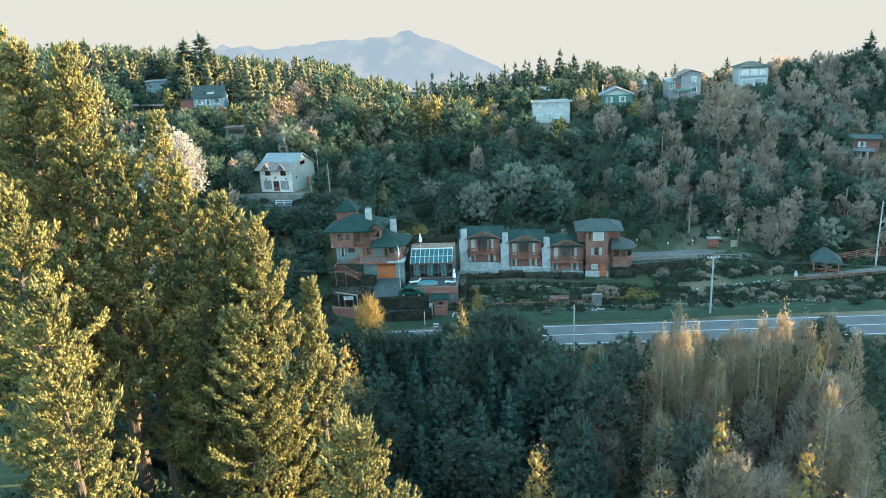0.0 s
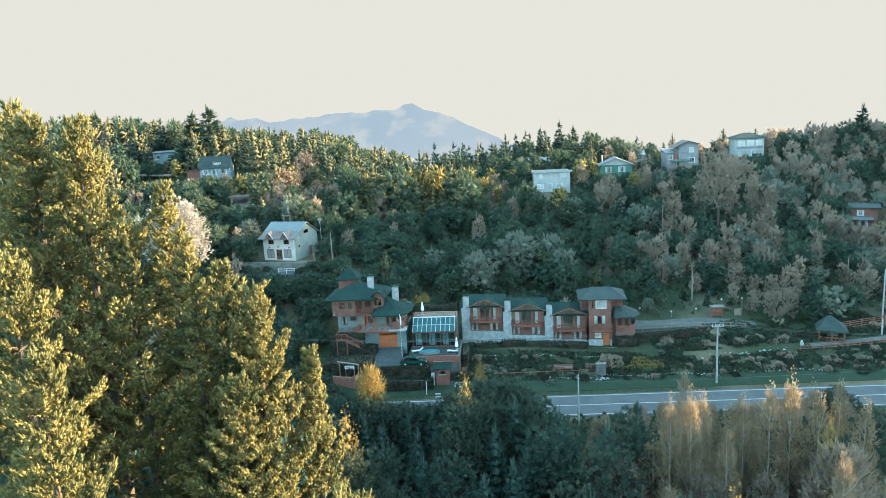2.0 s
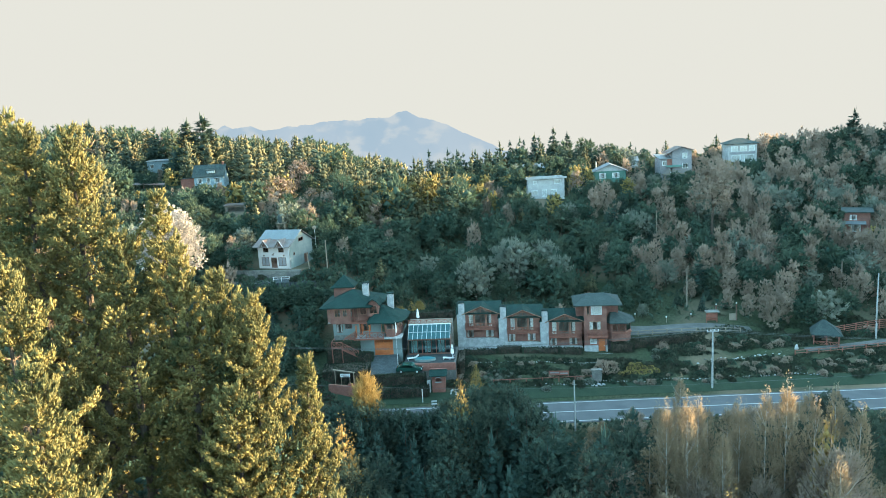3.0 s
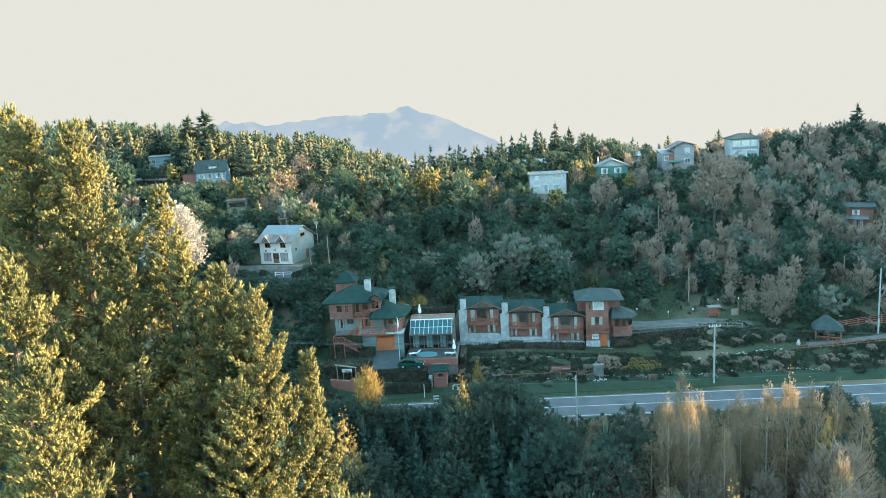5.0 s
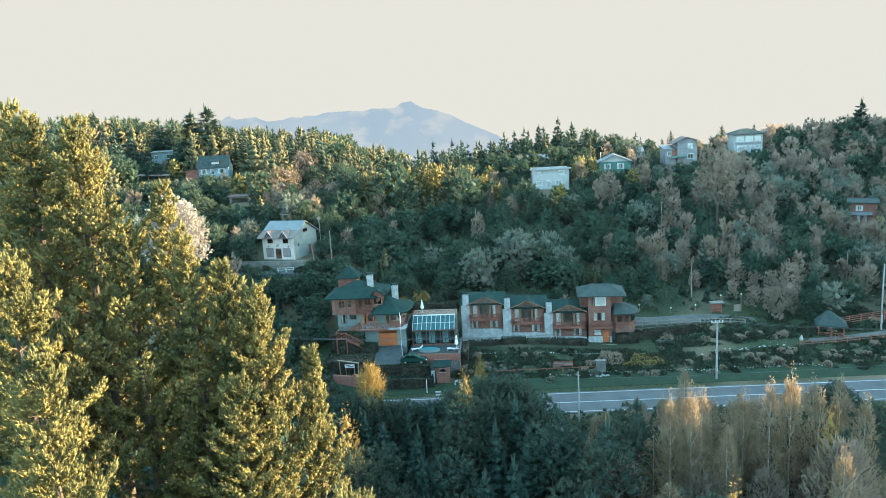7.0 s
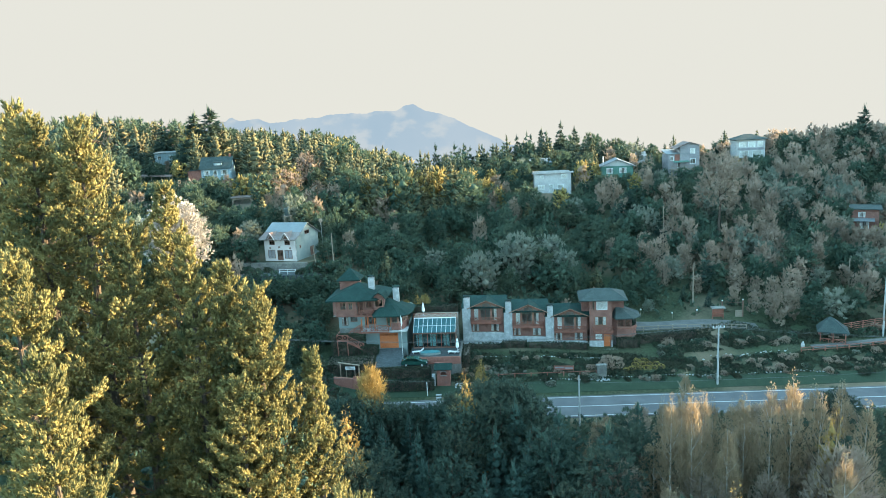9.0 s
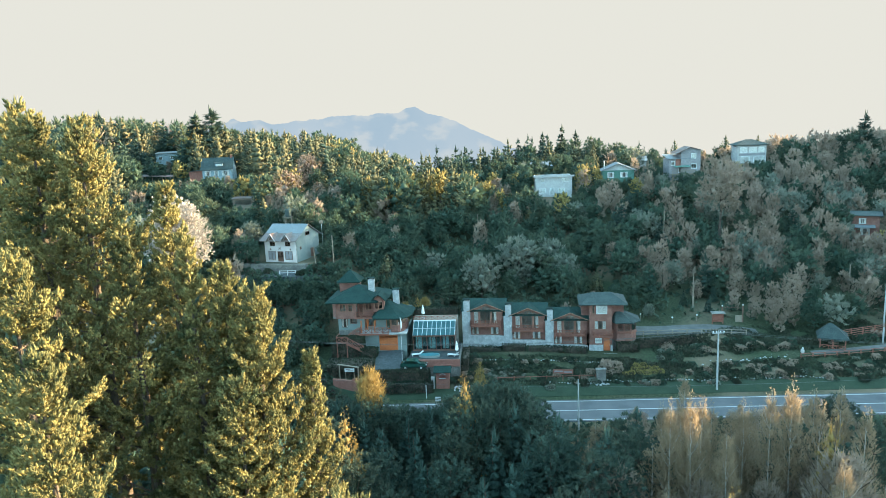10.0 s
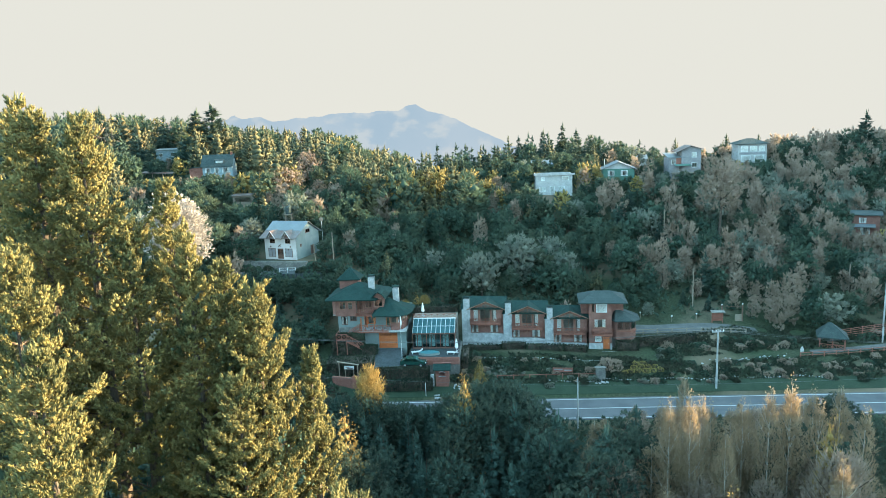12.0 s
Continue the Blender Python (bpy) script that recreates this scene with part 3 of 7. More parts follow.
def pine_crown(rng, h, spread, start=0.3, gap=1.3, power=0.8):
    """Whorls of long limbs that turn up at their ends; branchlets on their outer part end in upright brushes of needles, the inner part is bare."""
    P, D, S, limbs, twigs, hearts, heart_size = [], [], [], [], [], [], []
    z = h * start
    up = np.array([0, 0, 1.0])
    while z < h - 0.3:
        rel = (h - z) / (h * (1 - start))
        n = int(rng.integers(4, 7)) if rel > 0.06 else 4
        turn = rng.uniform(0, 7)
        for k in range(n):
            L = spread * rel ** power * rng.choice((0.55, 0.75, 0.9, 1.05, 1.35)) * rng.uniform(0.85, 1.15) + 0.25
            a = turn + k * 2 * math.pi / n + rng.normal(0, 0.22)
            out, side = np.array([math.cos(a), math.sin(a), 0]), np.array([-math.sin(a), math.cos(a), 0])
            lift, curl = 0.5 - 0.36 * rel + rng.normal(0, 0.08), 0.46 + rng.normal(0, 0.1)

            def along(t):
                return out * L * t + up * (z + L * (lift * t + curl * t ** 2.6))

            limbs.append([tuple(along(t)) for t in (0.0, 0.45, 0.8, 1.0)])
            bare = 0.34 if rel > 0.3 else 0.12
            for t in np.arange(0.1, bare, 0.25 / max(L, 0.6)):
                twigs.append((along(t), unit(out * 0.5 + side * rng.choice((-1, 1)) + up * rng.normal(0, 0.4)), rng.uniform(0.25, 0.6)))
            for t in np.arange(bare, 1.02, 0.36 / max(L, 0.8)):
                slope = unit(out + up * (lift + 2.6 * curl * t ** 1.6))
                w = (0.16 + 0.34 * math.sin(math.pi * min(1.0, 0.10 + 0.9 * (1 - t)))) * L ** 0.6 * 0.72
                hearts.append(along(t) - up * 0.03), heart_size.append(0.12 + 0.1 * w)
                for sgn in (-1, 1) if t < 0.97 else (0,):
                    reach = w * rng.uniform(0.6, 1.3)
                    way = slope * 0.85 + side * sgn * 0.7 + up * 0.15
                    tip = along(t) + way * reach
                    m = int(rng.integers(6, 9))
                    P.append(tip + rng.normal(0, 0.09, (m, 3)) - unit(way) * rng.uniform(0, 0.3, (m, 1)))
                    D.append(unit(unit(way) * 0.6 + slope * 0.5 + up * 0.3 + rng.normal(0, 0.2, (m, 3))))
                    S.append(rng.uniform(0.3, 0.5, m) * (0.8 + 0.2 * rel))
                    hearts.append(tip - unit(way) * 0.1), heart_size.append(rng.uniform(0.14, 0.2))
                    q = rng.uniform(0.2, 0.75, (2, 1))
                    P.append(along(t) + way * reach * q + rng.normal(0, 0.05, (2, 3)))
                    D.append(unit(unit(way) * 0.6 + up * 0.5 + rng.normal(0, 0.26, (2, 3))))
                    S.append(rng.uniform(0.24, 0.4, 2))
            P.append(along(1.0)[None]), D.append(unit(out * 0.5 + up)[None]), S.append(np.array([0.5]))
        z += gap * (0.5 + 0.6 * rel) * rng.uniform(0.75, 1.25)
    P.append(np.array([[0, 0, h - 0.35]])), D.append(up[None]), S.append(np.array([0.7]))
    P, D, S = np.concatenate(P), np.concatenate(D), np.concatenate(S)
    hearts, flat = np.array(hearts), unit(rng.normal(size=(len(hearts), 3)) * 0.3 + up)
    dead = blades(rng, np.array([t[0] for t in twigs]), np.array([t[1] for t in twigs]), np.array([t[2] for t in twigs]), 0.035, 3, 0.7)
    return joined(tufts(rng, P, D, S, 0.8, BRUSH), tufts(rng, hearts, flat, np.array(heart_size) * 0.8, 1.1, LUMP)), limbs, dead


def tufted_cone(rng, h, r, n, size, start=0.03, power=0.7, ragged=0.3, width=0.6, core=0.6, lift=0.9, forms=SPINDLE, tip=0.12):
    """A conifer of the slope: upright tufts all over a ragged cone round a dark heart."""
    u = 1 - np.sqrt(rng.uniform(0.0, 1, n))
    a = rng.uniform(0, 2 * math.pi, n)
    k = int(rng.integers(2, 5))
    wave = 1 + ragged * (0.6 * np.sin(a * k + u * 9 + rng.uniform(0, 6)) + 0.5 * np.sin(u * 31 + 2 * a))
    rad = r * (1 - u) ** power * wave * rng.uniform(0.72, 1.0, n)
    lean = rng.normal(0, 0.025, 2)
    z = h * (start + (0.93 - start) * u)
    p = np.stack([rad * np.cos(a) + lean[0] * z, rad * np.sin(a) + lean[1] * z, z], -1)
    d = unit(np.stack([np.cos(a), np.sin(a), np.full(n, lift)], -1) + rng.normal(0, 0.2, (n, 3)))
    body = [(np.array([0, 0, h * 0.86]) + np.array([*lean, 0]) * h)[None], np.array([[0, 0, 1.0]])]
    heart_z = np.linspace(h * start, h * 0.84, 10)
    hr = r * core * (1 - (heart_z / h - start)) ** power
    hp = np.stack([lean[0] * heart_z, lean[1] * heart_z, heart_z], -1)
    return joined(tufts(rng, p, d, size * rng.uniform(0.75, 1.3, n) * (0.65 + 0.35 * (1 - u)), width, forms),
                  tufts(rng, body[0], body[1], h * tip, 0.5), tufts(rng, hp, np.tile([0, 0, 1.0], (10, 1)), hr, 1.0, LUMP))


def tufted_lobes(rng, h, r, n, size, low=0.12, up=0.5, lobes=7, width=0.75, tall=0.9, forms=SPINDLE, heart=0.75):
    """A broadleaf crown of the slope: tufts of leaves over uneven lobes."""
    P, D, H = [], [], []
    for i in range(lobes):
        f = (i + 0.5) / lobes
        a = i * 2.4 + rng.uniform(-0.4, 0.4)
        lr = r * rng.uniform(0.38, 0.6)
        reach = r * 0.62 * math.sin(math.pi * (0.25 + 0.65 * f))
        c = np.array([reach * math.cos(a), reach * math.sin(a), h * low + lr * 0.7 + (h * (1 - low) - lr * 1.6) * f])
        q = unit(rng.normal(size=(n // lobes, 3)) + np.array([0, 0, 0.25]))
        P.append(c + q * lr * rng.uniform(0.55, 1.0, (len(q), 1)) * np.array([1, 1, tall]))
        D.append(unit(q + np.array([0, 0, up])))
        H.append((c, lr * 0.8))
    P, D = np.concatenate(P), np.concatenate(D)
    hp = np.array([c for c, _ in H]) - np.array([0, 0, 0.2])
    return joined(tufts(rng, P, D, size * rng.uniform(0.7, 1.3, len(P)), width, forms), tufts(rng, hp, np.tile([0, 0, 1.0], (lobes, 1)), np.array([x for _, x in H]) * heart, 1.0, LUMP))


def cone_crown(rng, h, r, n, size, start=0.08, droop=-0.15, ragged=0.35, power=0.85, width=0.35):
    """A conifer's crown: layered, ragged cone of small sprays."""
    u = 1 - np.sqrt(rng.uniform(0, 1, n))
    z = h * (start + (1 - start) * u)
    a = rng.uniform(0, 2 * math.pi, n)
    k = rng.integers(3, 6)
    lump = 1 + ragged * np.sin(a * k + z * 1.7 / h * 9) * 0.5 + ragged * np.sin(z / h * 70 + a * 2) * 0.35
    rad = r * (1 - u) ** power * lump * rng.uniform(0.45, 1.05, n) ** 0.6 + 0.05
    p = np.stack([rad * np.cos(a), rad * np.sin(a), z + droop * rad], -1)
    d = unit(np.stack([np.cos(a), np.sin(a), rng.uniform(-0.1, 0.9, n)], -1))
    return blades(rng, p, d, size * rng.uniform(0.7, 1.25, n), width, 2, 0.6)


def lobed_crown(rng, h, r, n, size, lobes=11, low=0.25, width=0.45, per=2, up=0.4):
    """A broadleaf crown: lobes of leaves with gaps between them."""
    P, D = [], []
    for i in range(lobes):
        f = rng.uniform(0, 1)
        zc = h * (low + (0.9 - low) * f)
        reach = r * math.sin(math.pi * (0.18 + 0.72 * f)) * rng.uniform(0.25, 0.75)
        a = i * 2.4 + rng.uniform(-0.5, 0.5)
        c = np.array([reach * math.cos(a), reach * math.sin(a), zc])
        lr = r * rng.uniform(0.3, 0.55)
        q = unit(rng.normal(size=(n // lobes, 3)))
        rad = lr * rng.uniform(0.55, 1.08, (len(q), 1))
        p = c + q * rad * np.array([1, 1, 0.85])
        P.append(p), D.append(unit(q + np.array([0, 0, up])))
    P, D = np.concatenate(P), np.concatenate(D)
    return blades(rng, P, D, size * rng.uniform(0.7, 1.3, len(P)), width, per, 0.8)


def twig_crown(rng, h, r, n, size, low=0.25):
    """Thin upward twigs of a nearly bare tree, with sparse leaves."""
    a, f = rng.uniform(0, 2 * math.pi, n), rng.uniform(0, 1, n)
    rad = r * np.sin(np.pi * (0.12 + 0.8 * f)) * rng.uniform(0.2, 1, n) ** 0.6
    p = np.stack([rad * np.cos(a), rad * np.sin(a), h * (low + (0.88 - low) * f)], -1)
    d = unit(np.stack([np.cos(a) * 0.6, np.sin(a) * 0.6, rng.uniform(0.5, 1.4, n)], -1))
    tw = blades(rng, p, d, size * rng.uniform(0.8, 2.0, n), 0.05, 3, 0.5)
    lv = blades(rng, p, d, size * 0.35 * np.ones(n), 0.4, 2, 1.0)
    return np.concatenate([tw, lv])


def trunk_shape(rng, h, r, limbs=0, top=0.96, low=0.3, reach=0.3):
    s = Shape()
    pts = [(0.12 * rng.normal() * i / 4, 0.12 * rng.normal() * i / 4, h * top * i / 4 - (0.8 if i == 0 else 0)) for i in range(5)]
    s.tube(pts, [r * 1.25, r, r * 0.72, r * 0.42, r * 0.08], 7)
    for i in range(limbs):
        z = h * rng.uniform(low, 0.75)
        a = rng.uniform(0, 7)
        L = h * reach * rng.uniform(0.6, 1.1)
        s.tube([(0, 0, z), (L * 0.5 * math.cos(a), L * 0.5 * math.sin(a), z + L * 0.45), (L * math.cos(a), L * math.sin(a), z + L * 1.05)], [r * 0.42, r * 0.25, r * 0.05], 5)
    return s


def tree_kind(name, label, crown, trunk, leaf, bark=BARK):
    """A first tree of a kind, at the origin; plant() makes the copies that stand in the place."""
    root = new(name)
    root.empty_display_size = 0.3
    tagged(root, label, "tree")
    c = new("crown", tri_mesh("crown", crown, leaf))
    t = new("trunk", mesh_of("trunk", trunk, bark))
    c.parent = t.parent = root
    return root


def plant(kind, x, y, size, turn=None, tall=None, label="", group=""):
    """The first tree planted of a kind is the kind itself; later ones are copies."""
    m = placed(x, y, ground_z(x, y) - 0.1, random.uniform(0, 360) if turn is None else turn, size, tall)
    if not kind.get("planted"):
        ob = kind
        ob.matrix_world = m
        kind["planted"] = True
    else:
        ob = kind.copy()
        scene.collection.objects.link(ob)
        ob.matrix_basis = m
        for c in kind.children:
            k = c.copy()
            scene.collection.objects.link(k)
            k.parent = ob
    return tagged(ob, label, "", group)


# ---- parts of houses ----
def glazed(name, shape, material, parent):
    ob = part(name, shape, material, parent)
    ob.visible_shadow = False
    return ob


def window(parent, x0, x1, z0, z1, y, frame=None, curtains="", bars=1, cross=0, depth=0.14, pane=None):
    """A window in a wall whose outside is at y: frame with glazing bars, pane, curtains behind the glass."""
    fr = frame or WOOD_ORANGE
    s, t = Shape(), 0.09
    for a, b, c, d in ((x0, x1, z0, z0 + t), (x0, x1, z1 - t, z1), (x0, x0 + t, z0 + t, z1 - t), (x1 - t, x1, z0 + t, z1 - t)):
        s.box(a, b, y - 0.05, y + depth, c, d)
    for i in range(1, bars + 1):
        x = x0 + (x1 - x0) * i / (bars + 1)
        s.box(x - 0.035, x + 0.035, y - 0.03, y + depth - 0.02, z0 + t, z1 - t)
    for i in range(1, cross + 1):
        z = z0 + (z1 - z0) * i / (cross + 1)
        s.box(x0 + t, x1 - t, y - 0.026, y + depth - 0.024, z - 0.03, z + 0.03)
    w = part("window", s, fr, parent)
    glazed("pane", Shape().box(x0 + t, x1 - t, y - 0.03, y - 0.02, z0 + t, z1 - t), pane or PANE, w)
    wide = x1 - x0
    spots = {"both": [(x0 + t, x0 + wide * 0.33), (x1 - wide * 0.33, x1 - t)], "left": [(x0 + t, x0 + wide * 0.4)], "right": [(x1 - wide * 0.6, x1 - t)], "full": [(x0 + t, x1 - t)]}.get(curtains, [])
    for a, b in spots:
        c = Shape()
        n = max(3, int((b - a) / 0.12))
        top = [(a + (b - a) * i / n, y - 0.012 + 0.02 * (i % 2)) for i in range(n + 1)]
        c.add([(x, yy, z1 - t) for x, yy in top] + [(x, yy, z0 + t) for x, yy in top] + [(x, yy + 0.02, z1 - t) for x, yy in top] + [(x, yy + 0.02, z0 + t) for x, yy in top],
              [(i, i + n + 1, i + n + 2, i + 1) for i in range(n)] + [(2 * n + 2 + i, 2 * n + 3 + i, 3 * n + 4 + i, 3 * n + 3 + i) for i in range(n)])
        part("curtain", c, CURTAIN, w, "white curtain")
    return w


def crossed_rail(parent, pts, height, spacing, material):
    """A timber railing along a line of points, with crossed braces between its posts."""
    up = Vector((0, 0, height))
    for p, q in zip(pts, pts[1:]):
        p, q = Vector(p), Vector(q)
        n = max(1, round((q - p).length / spacing))
        part("top_rail", Shape().bar(p + up, q + up, 0.11, 0.09), material, parent)
        part("bottom_rail", Shape().bar(p + up * 0.12, q + up * 0.12, 0.08, 0.08), material, parent)
        for i in range(n + 1):
            e = p.lerp(q, i / n)
            part("rail_post", Shape().bar(e, e + up * 1.04, 0.10), material, parent)
        for i in range(n):
            a, b = p.lerp(q, i / n), p.lerp(q, (i + 1) / n)
            part("brace", Shape().bar(a + up * 0.14, b + up * 0.96, 0.065), material, parent)
            part("brace", Shape().bar(b + up * 0.14, a + up * 0.96, 0.065), material, parent)


def gable_roof(parent, x0, x1, y0, y1, ze, zr, material, t=0.16, along="y", label=""):
    """Two roof sheets; along: the way that the ridge runs."""
    s = Shape()
    if along == "y":
        xm = (x0 + x1) / 2
        s.slab([(x0, y0, ze), (xm, y0, zr), (xm, y1, zr), (x0, y1, ze)], t)
        s.slab([(xm, y0, zr), (x1, y0, ze), (x1, y1, ze), (xm, y1, zr)], t)
    else:
        ym = (y0 + y1) / 2
        s.slab([(x0, y0, ze), (x1, y0, ze), (x1, ym, zr), (x0, ym, zr)], t)
        s.slab([(x0, ym, zr), (x1, ym, zr), (x1, y1, ze), (x0, y1, ze)], t)
    return part("roof", s, material, parent, label)


def chimney(parent, x0, x1, y0, y1, z0, z1, material=None):
    c = part("chimney", Shape().box(x0, x1, y0, y1, z0, z1), material or STONE, parent, "pale stone chimney", bevel=0.03)
    cap = Shape().box(x0 - 0.1, x1 + 0.1, y0 - 0.1, y1 + 0.1, z1 + 0.18, z1 + 0.28)
    for x in (x0 + 0.08, x1 - 0.08):
        for y in (y0 + 0.08, y1 - 0.08):
            cap.box(x - 0.06, x + 0.06, y - 0.06, y + 0.06, z1, z1 + 0.18)
    part("cap", cap, SHINGLE, c)


# ---- the row of three joined chalets and its tower, on the terrace above the road ----
ROW = pose(4.25, 116.0, 4.53, 0, 0, -9)


def chalet(u, dz, blinds):
    c = thing("chalet", "red plank chalet with stone base, gabled front and crossed balcony rail", "house", ROW @ pose(u, 0, dz), "row of chalets")
    lowers = [(1.45, 2.75, 1.25, 2.65), (4.75, 6.25, 1.25, 2.65)]
    uppers = [(1.85, 2.75, 3.2, 5.45), (2.95, 4.85, 3.2, 5.45), (5.0, 5.95, 3.2, 5.45)]
    part("wall", Shape().wall(1.15, 7.0, 1.2, 5.62, 0, 0.25, lowers + uppers)
         .prism([(1.15, 5.625), (7.0, 5.625), (4.08, 6.85)], 0.0, 0.2).box(6.8, 6.995, 0.255, 7, -1.5, 5.6).box(0.0, 6.995, 6.8, 7, -1.5, 5.6)
         .box(0.2, 0.4, 0.3, 6.8, 1.2, 5.6), WOOD_RED, c)
    part("floor_slab", Shape().box(0.4, 6.79, 0.26, 6.79, 2.75, 2.95), INSIDE, c)
    part("inner_wall", Shape().box(0.4, 6.79, 0.9, 1.0, 0.0, 2.74).box(0.4, 6.79, 0.9, 1.0, 2.96, 5.55), INSIDE, c)
    part("stone_base", Shape().prism([(-0.1, -2.2), (7.1, -2.2), (7.1, 0.95), (6.2, 1.12), (4.6, 1.18), (2.2, 1.15), (1.2, 1.22), (-0.1, 1.3)], -0.22, 0.3), STONE, c, "pale rubble stone base", bevel=0.05)
    part("stone_pier", Shape().pillar([(-0.15, -0.45), (1.35, -0.45), (1.3, 0.5), (-0.12, 0.5)], -2.2, 5.55), STONE, c, "pale rubble stone pier", bevel=0.08)
    chimney(c, 0.18, 1.2, -0.38, 0.45, 5.5, 7.45)
    for i, w in enumerate(lowers):
        window(c, *w, 0.0, FRAME_BROWN, "both", 1)
    window(c, *uppers[0], 0.0, FRAME_BROWN, "full", 0)
    window(c, *uppers[1], 0.0, FRAME_BROWN, "", 1)
    window(c, *uppers[2], 0.0, FRAME_BROWN, blinds, 0)
    # glazed triangle under the gable
    tri = part("gable_window", Shape().bar((2.3, -0.05, 5.66), (5.85, -0.05, 5.66), 0.1).bar((2.3, -0.05, 5.72), (4.08, -0.05, 6.5), 0.09).bar((4.08, -0.05, 6.5), (5.85, -0.05, 5.72), 0.09)
               .bar((3.3, -0.05, 5.7), (3.3, -0.05, 6.15), 0.08).bar((4.08, -0.05, 5.7), (4.08, -0.05, 6.5), 0.08).bar((4.86, -0.05, 5.7), (4.86, -0.05, 6.15), 0.08), FRAME_BROWN, c)
    # added sheet in the room colour stands for the dark behind the glass
    part("lining", Shape().prism([(2.4, 5.7), (5.75, 5.7), (4.08, 6.46)], -0.011, -0.003), INSIDE, tri)
    glazed("pane", Shape().prism([(2.45, 5.7), (5.7, 5.7), (4.08, 6.44)], -0.03, -0.012), PANE, tri)
    gable_roof(c, 0.75, 7.45, -0.5, 3.6, 5.55, 7.0, SHINGLE, label="dark green shingle gable roof")
    s = Shape()
    s.slab([(-0.3, -0.35, 5.62), (7.6, -0.35, 5.62), (7.6, 3.5, 6.95), (-0.3, 3.5, 6.95)], 0.14)
    s.slab([(-0.3, 3.5, 6.95), (7.6, 3.5, 6.95), (7.6, 7.4, 5.5), (-0.3, 7.4, 5.5)], 0.14)
    part("roof", s, SHINGLE, c, "dark green shingle roof")
    part("bargeboard", Shape().bar((0.75, -0.53, 5.5), (4.1, -0.53, 6.92), 0.05, 0.1).bar((4.1, -0.53, 6.92), (7.45, -0.53, 5.5), 0.05, 0.1), FRAME_BROWN, c)
    b = part("balcony", Shape().box(1.35, 6.7, -1.0, -0.02, 2.86, 3.04).bar((1.6, -0.9, 2.85), (1.6, 0, 2.2), 0.12).bar((4.0, -0.9, 2.85), (4.0, 0, 2.2), 0.12).bar((6.4, -0.9, 2.85), (6.4, 0, 2.2), 0.12), RAIL_RED, c)
    crossed_rail(b, [(1.4, -0.05, 3.04), (1.4, -0.95, 3.04), (6.65, -0.95, 3.04), (6.65, -0.05, 3.04)], 0.95, 0.95, RAIL_RED)
    part("wall_lamp", Shape().box(1.0, 1.15, -0.56, -0.45, 3.6, 3.85), METAL, c)
    return c


chalet(0.0, 0.0, "right")
chalet(7.25, -0.82, "right")
chalet(14.4, -1.69, "right")

tower = thing("tower_house", "red plank tower house with hipped shingle roof and round wing", "house", ROW @ pose(21.7, 0, -1.9))
th = [(1.2, 3.0, 7.0, 8.6), (0.45, 0.95, 7.0, 8.55), (0.85, 2.85, 4.3, 5.85), (1.0, 2.1, 1.85, 2.75), (2.4, 3.5, 0.45, 2.7)]
part("wall", Shape().wall(0.05, 3.8, -1.0, 8.6, -0.8, -0.55, th).box(0.05, 0.3, -0.55, 5, -1, 8.6).box(3.55, 3.8, -0.55, 5, -1, 8.6).box(-1.2, 0.05, 1.0, 5, 3.0, 8.6).box(3.8, 5.9, 0.9, 5, 3.0, 8.6), WOOD_RED, tower)
part("inner_wall", Shape().box(0.3, 3.55, 0.3, 0.4, -1, 8.5).box(0.3, 3.55, -0.5, 0.3, 3.4, 3.6).box(0.3, 3.55, -0.5, 0.3, 6.3, 6.5), INSIDE, tower)
part("stone_base", Shape().wall(-0.05, 3.9, -2.0, 1.6, -1.0, -0.802, [(2.35, 3.55, 0.45, 1.6)]), STONE, tower, "pale rubble stone base", bevel=0.05)
window(tower, *th[0], -0.8, FRAME_WHITE, "full", 0)
window(tower, *th[1], -0.8, FRAME_BROWN, "", 0)
window(tower, *th[2], -0.8, FRAME_BROWN, "both", 2)
window(tower, *th[3], -0.8, FRAME_WHITE, "full", 0)
td = part("door", Shape().box(2.42, 3.48, -0.74, -0.66, 0.45, 2.68).box(2.55, 3.35, -0.77, -0.74, 0.6, 1.4).box(2.55, 3.35, -0.77, -0.74, 1.55, 2.5), WOOD_ORANGE, tower, "varnished orange wooden door")
part("handle", Shape().box(3.3, 3.36, -0.84, -0.77, 1.42, 1.53), METAL, td)
tb = part("balcony", Shape().box(0.5, 3.95, -1.75, -0.81, 3.15, 3.33), RAIL_RED, tower)
crossed_rail(tb, [(0.55, -0.85, 3.33), (0.55, -1.7, 3.33), (3.9, -1.7, 3.33), (3.9, -0.85, 3.33)], 0.95, 1.1, RAIL_RED)
part("roof", Shape().hip([(-1.7, -1.25), (6.4, -1.25), (6.4, 5.8), (-1.7, 5.8)], 8.75, ((0.9, 2.2, 10.1), (3.8, 2.2, 10.1)), 0.15), SHINGLE_GREY, tower, "grey-green hipped shingle roof")
ring = [(3.85, 0.3), (4.6, -0.75), (6.9, -0.75), (7.9, 0.4), (7.9, 3.0), (6.9, 4.0), (3.85, 4.0)]
part("wing_wall", Shape().pillar(ring, 2.2, 5.6), WOOD_RED, tower)
part("wing_footing", Shape().pillar([(x - 0.15 if x > 5 else x, y + 0.15 if y < 1 else y) for x, y in ring], -1.2, 2.2), ROCK, tower)
part("wing_band", Shape().pillar([(x + (0.12 if x > 4 else 0), y + (-0.12 if y < 1 else 0.1)) for x, y in ring], 3.6, 3.8), RAIL_RED, tower)
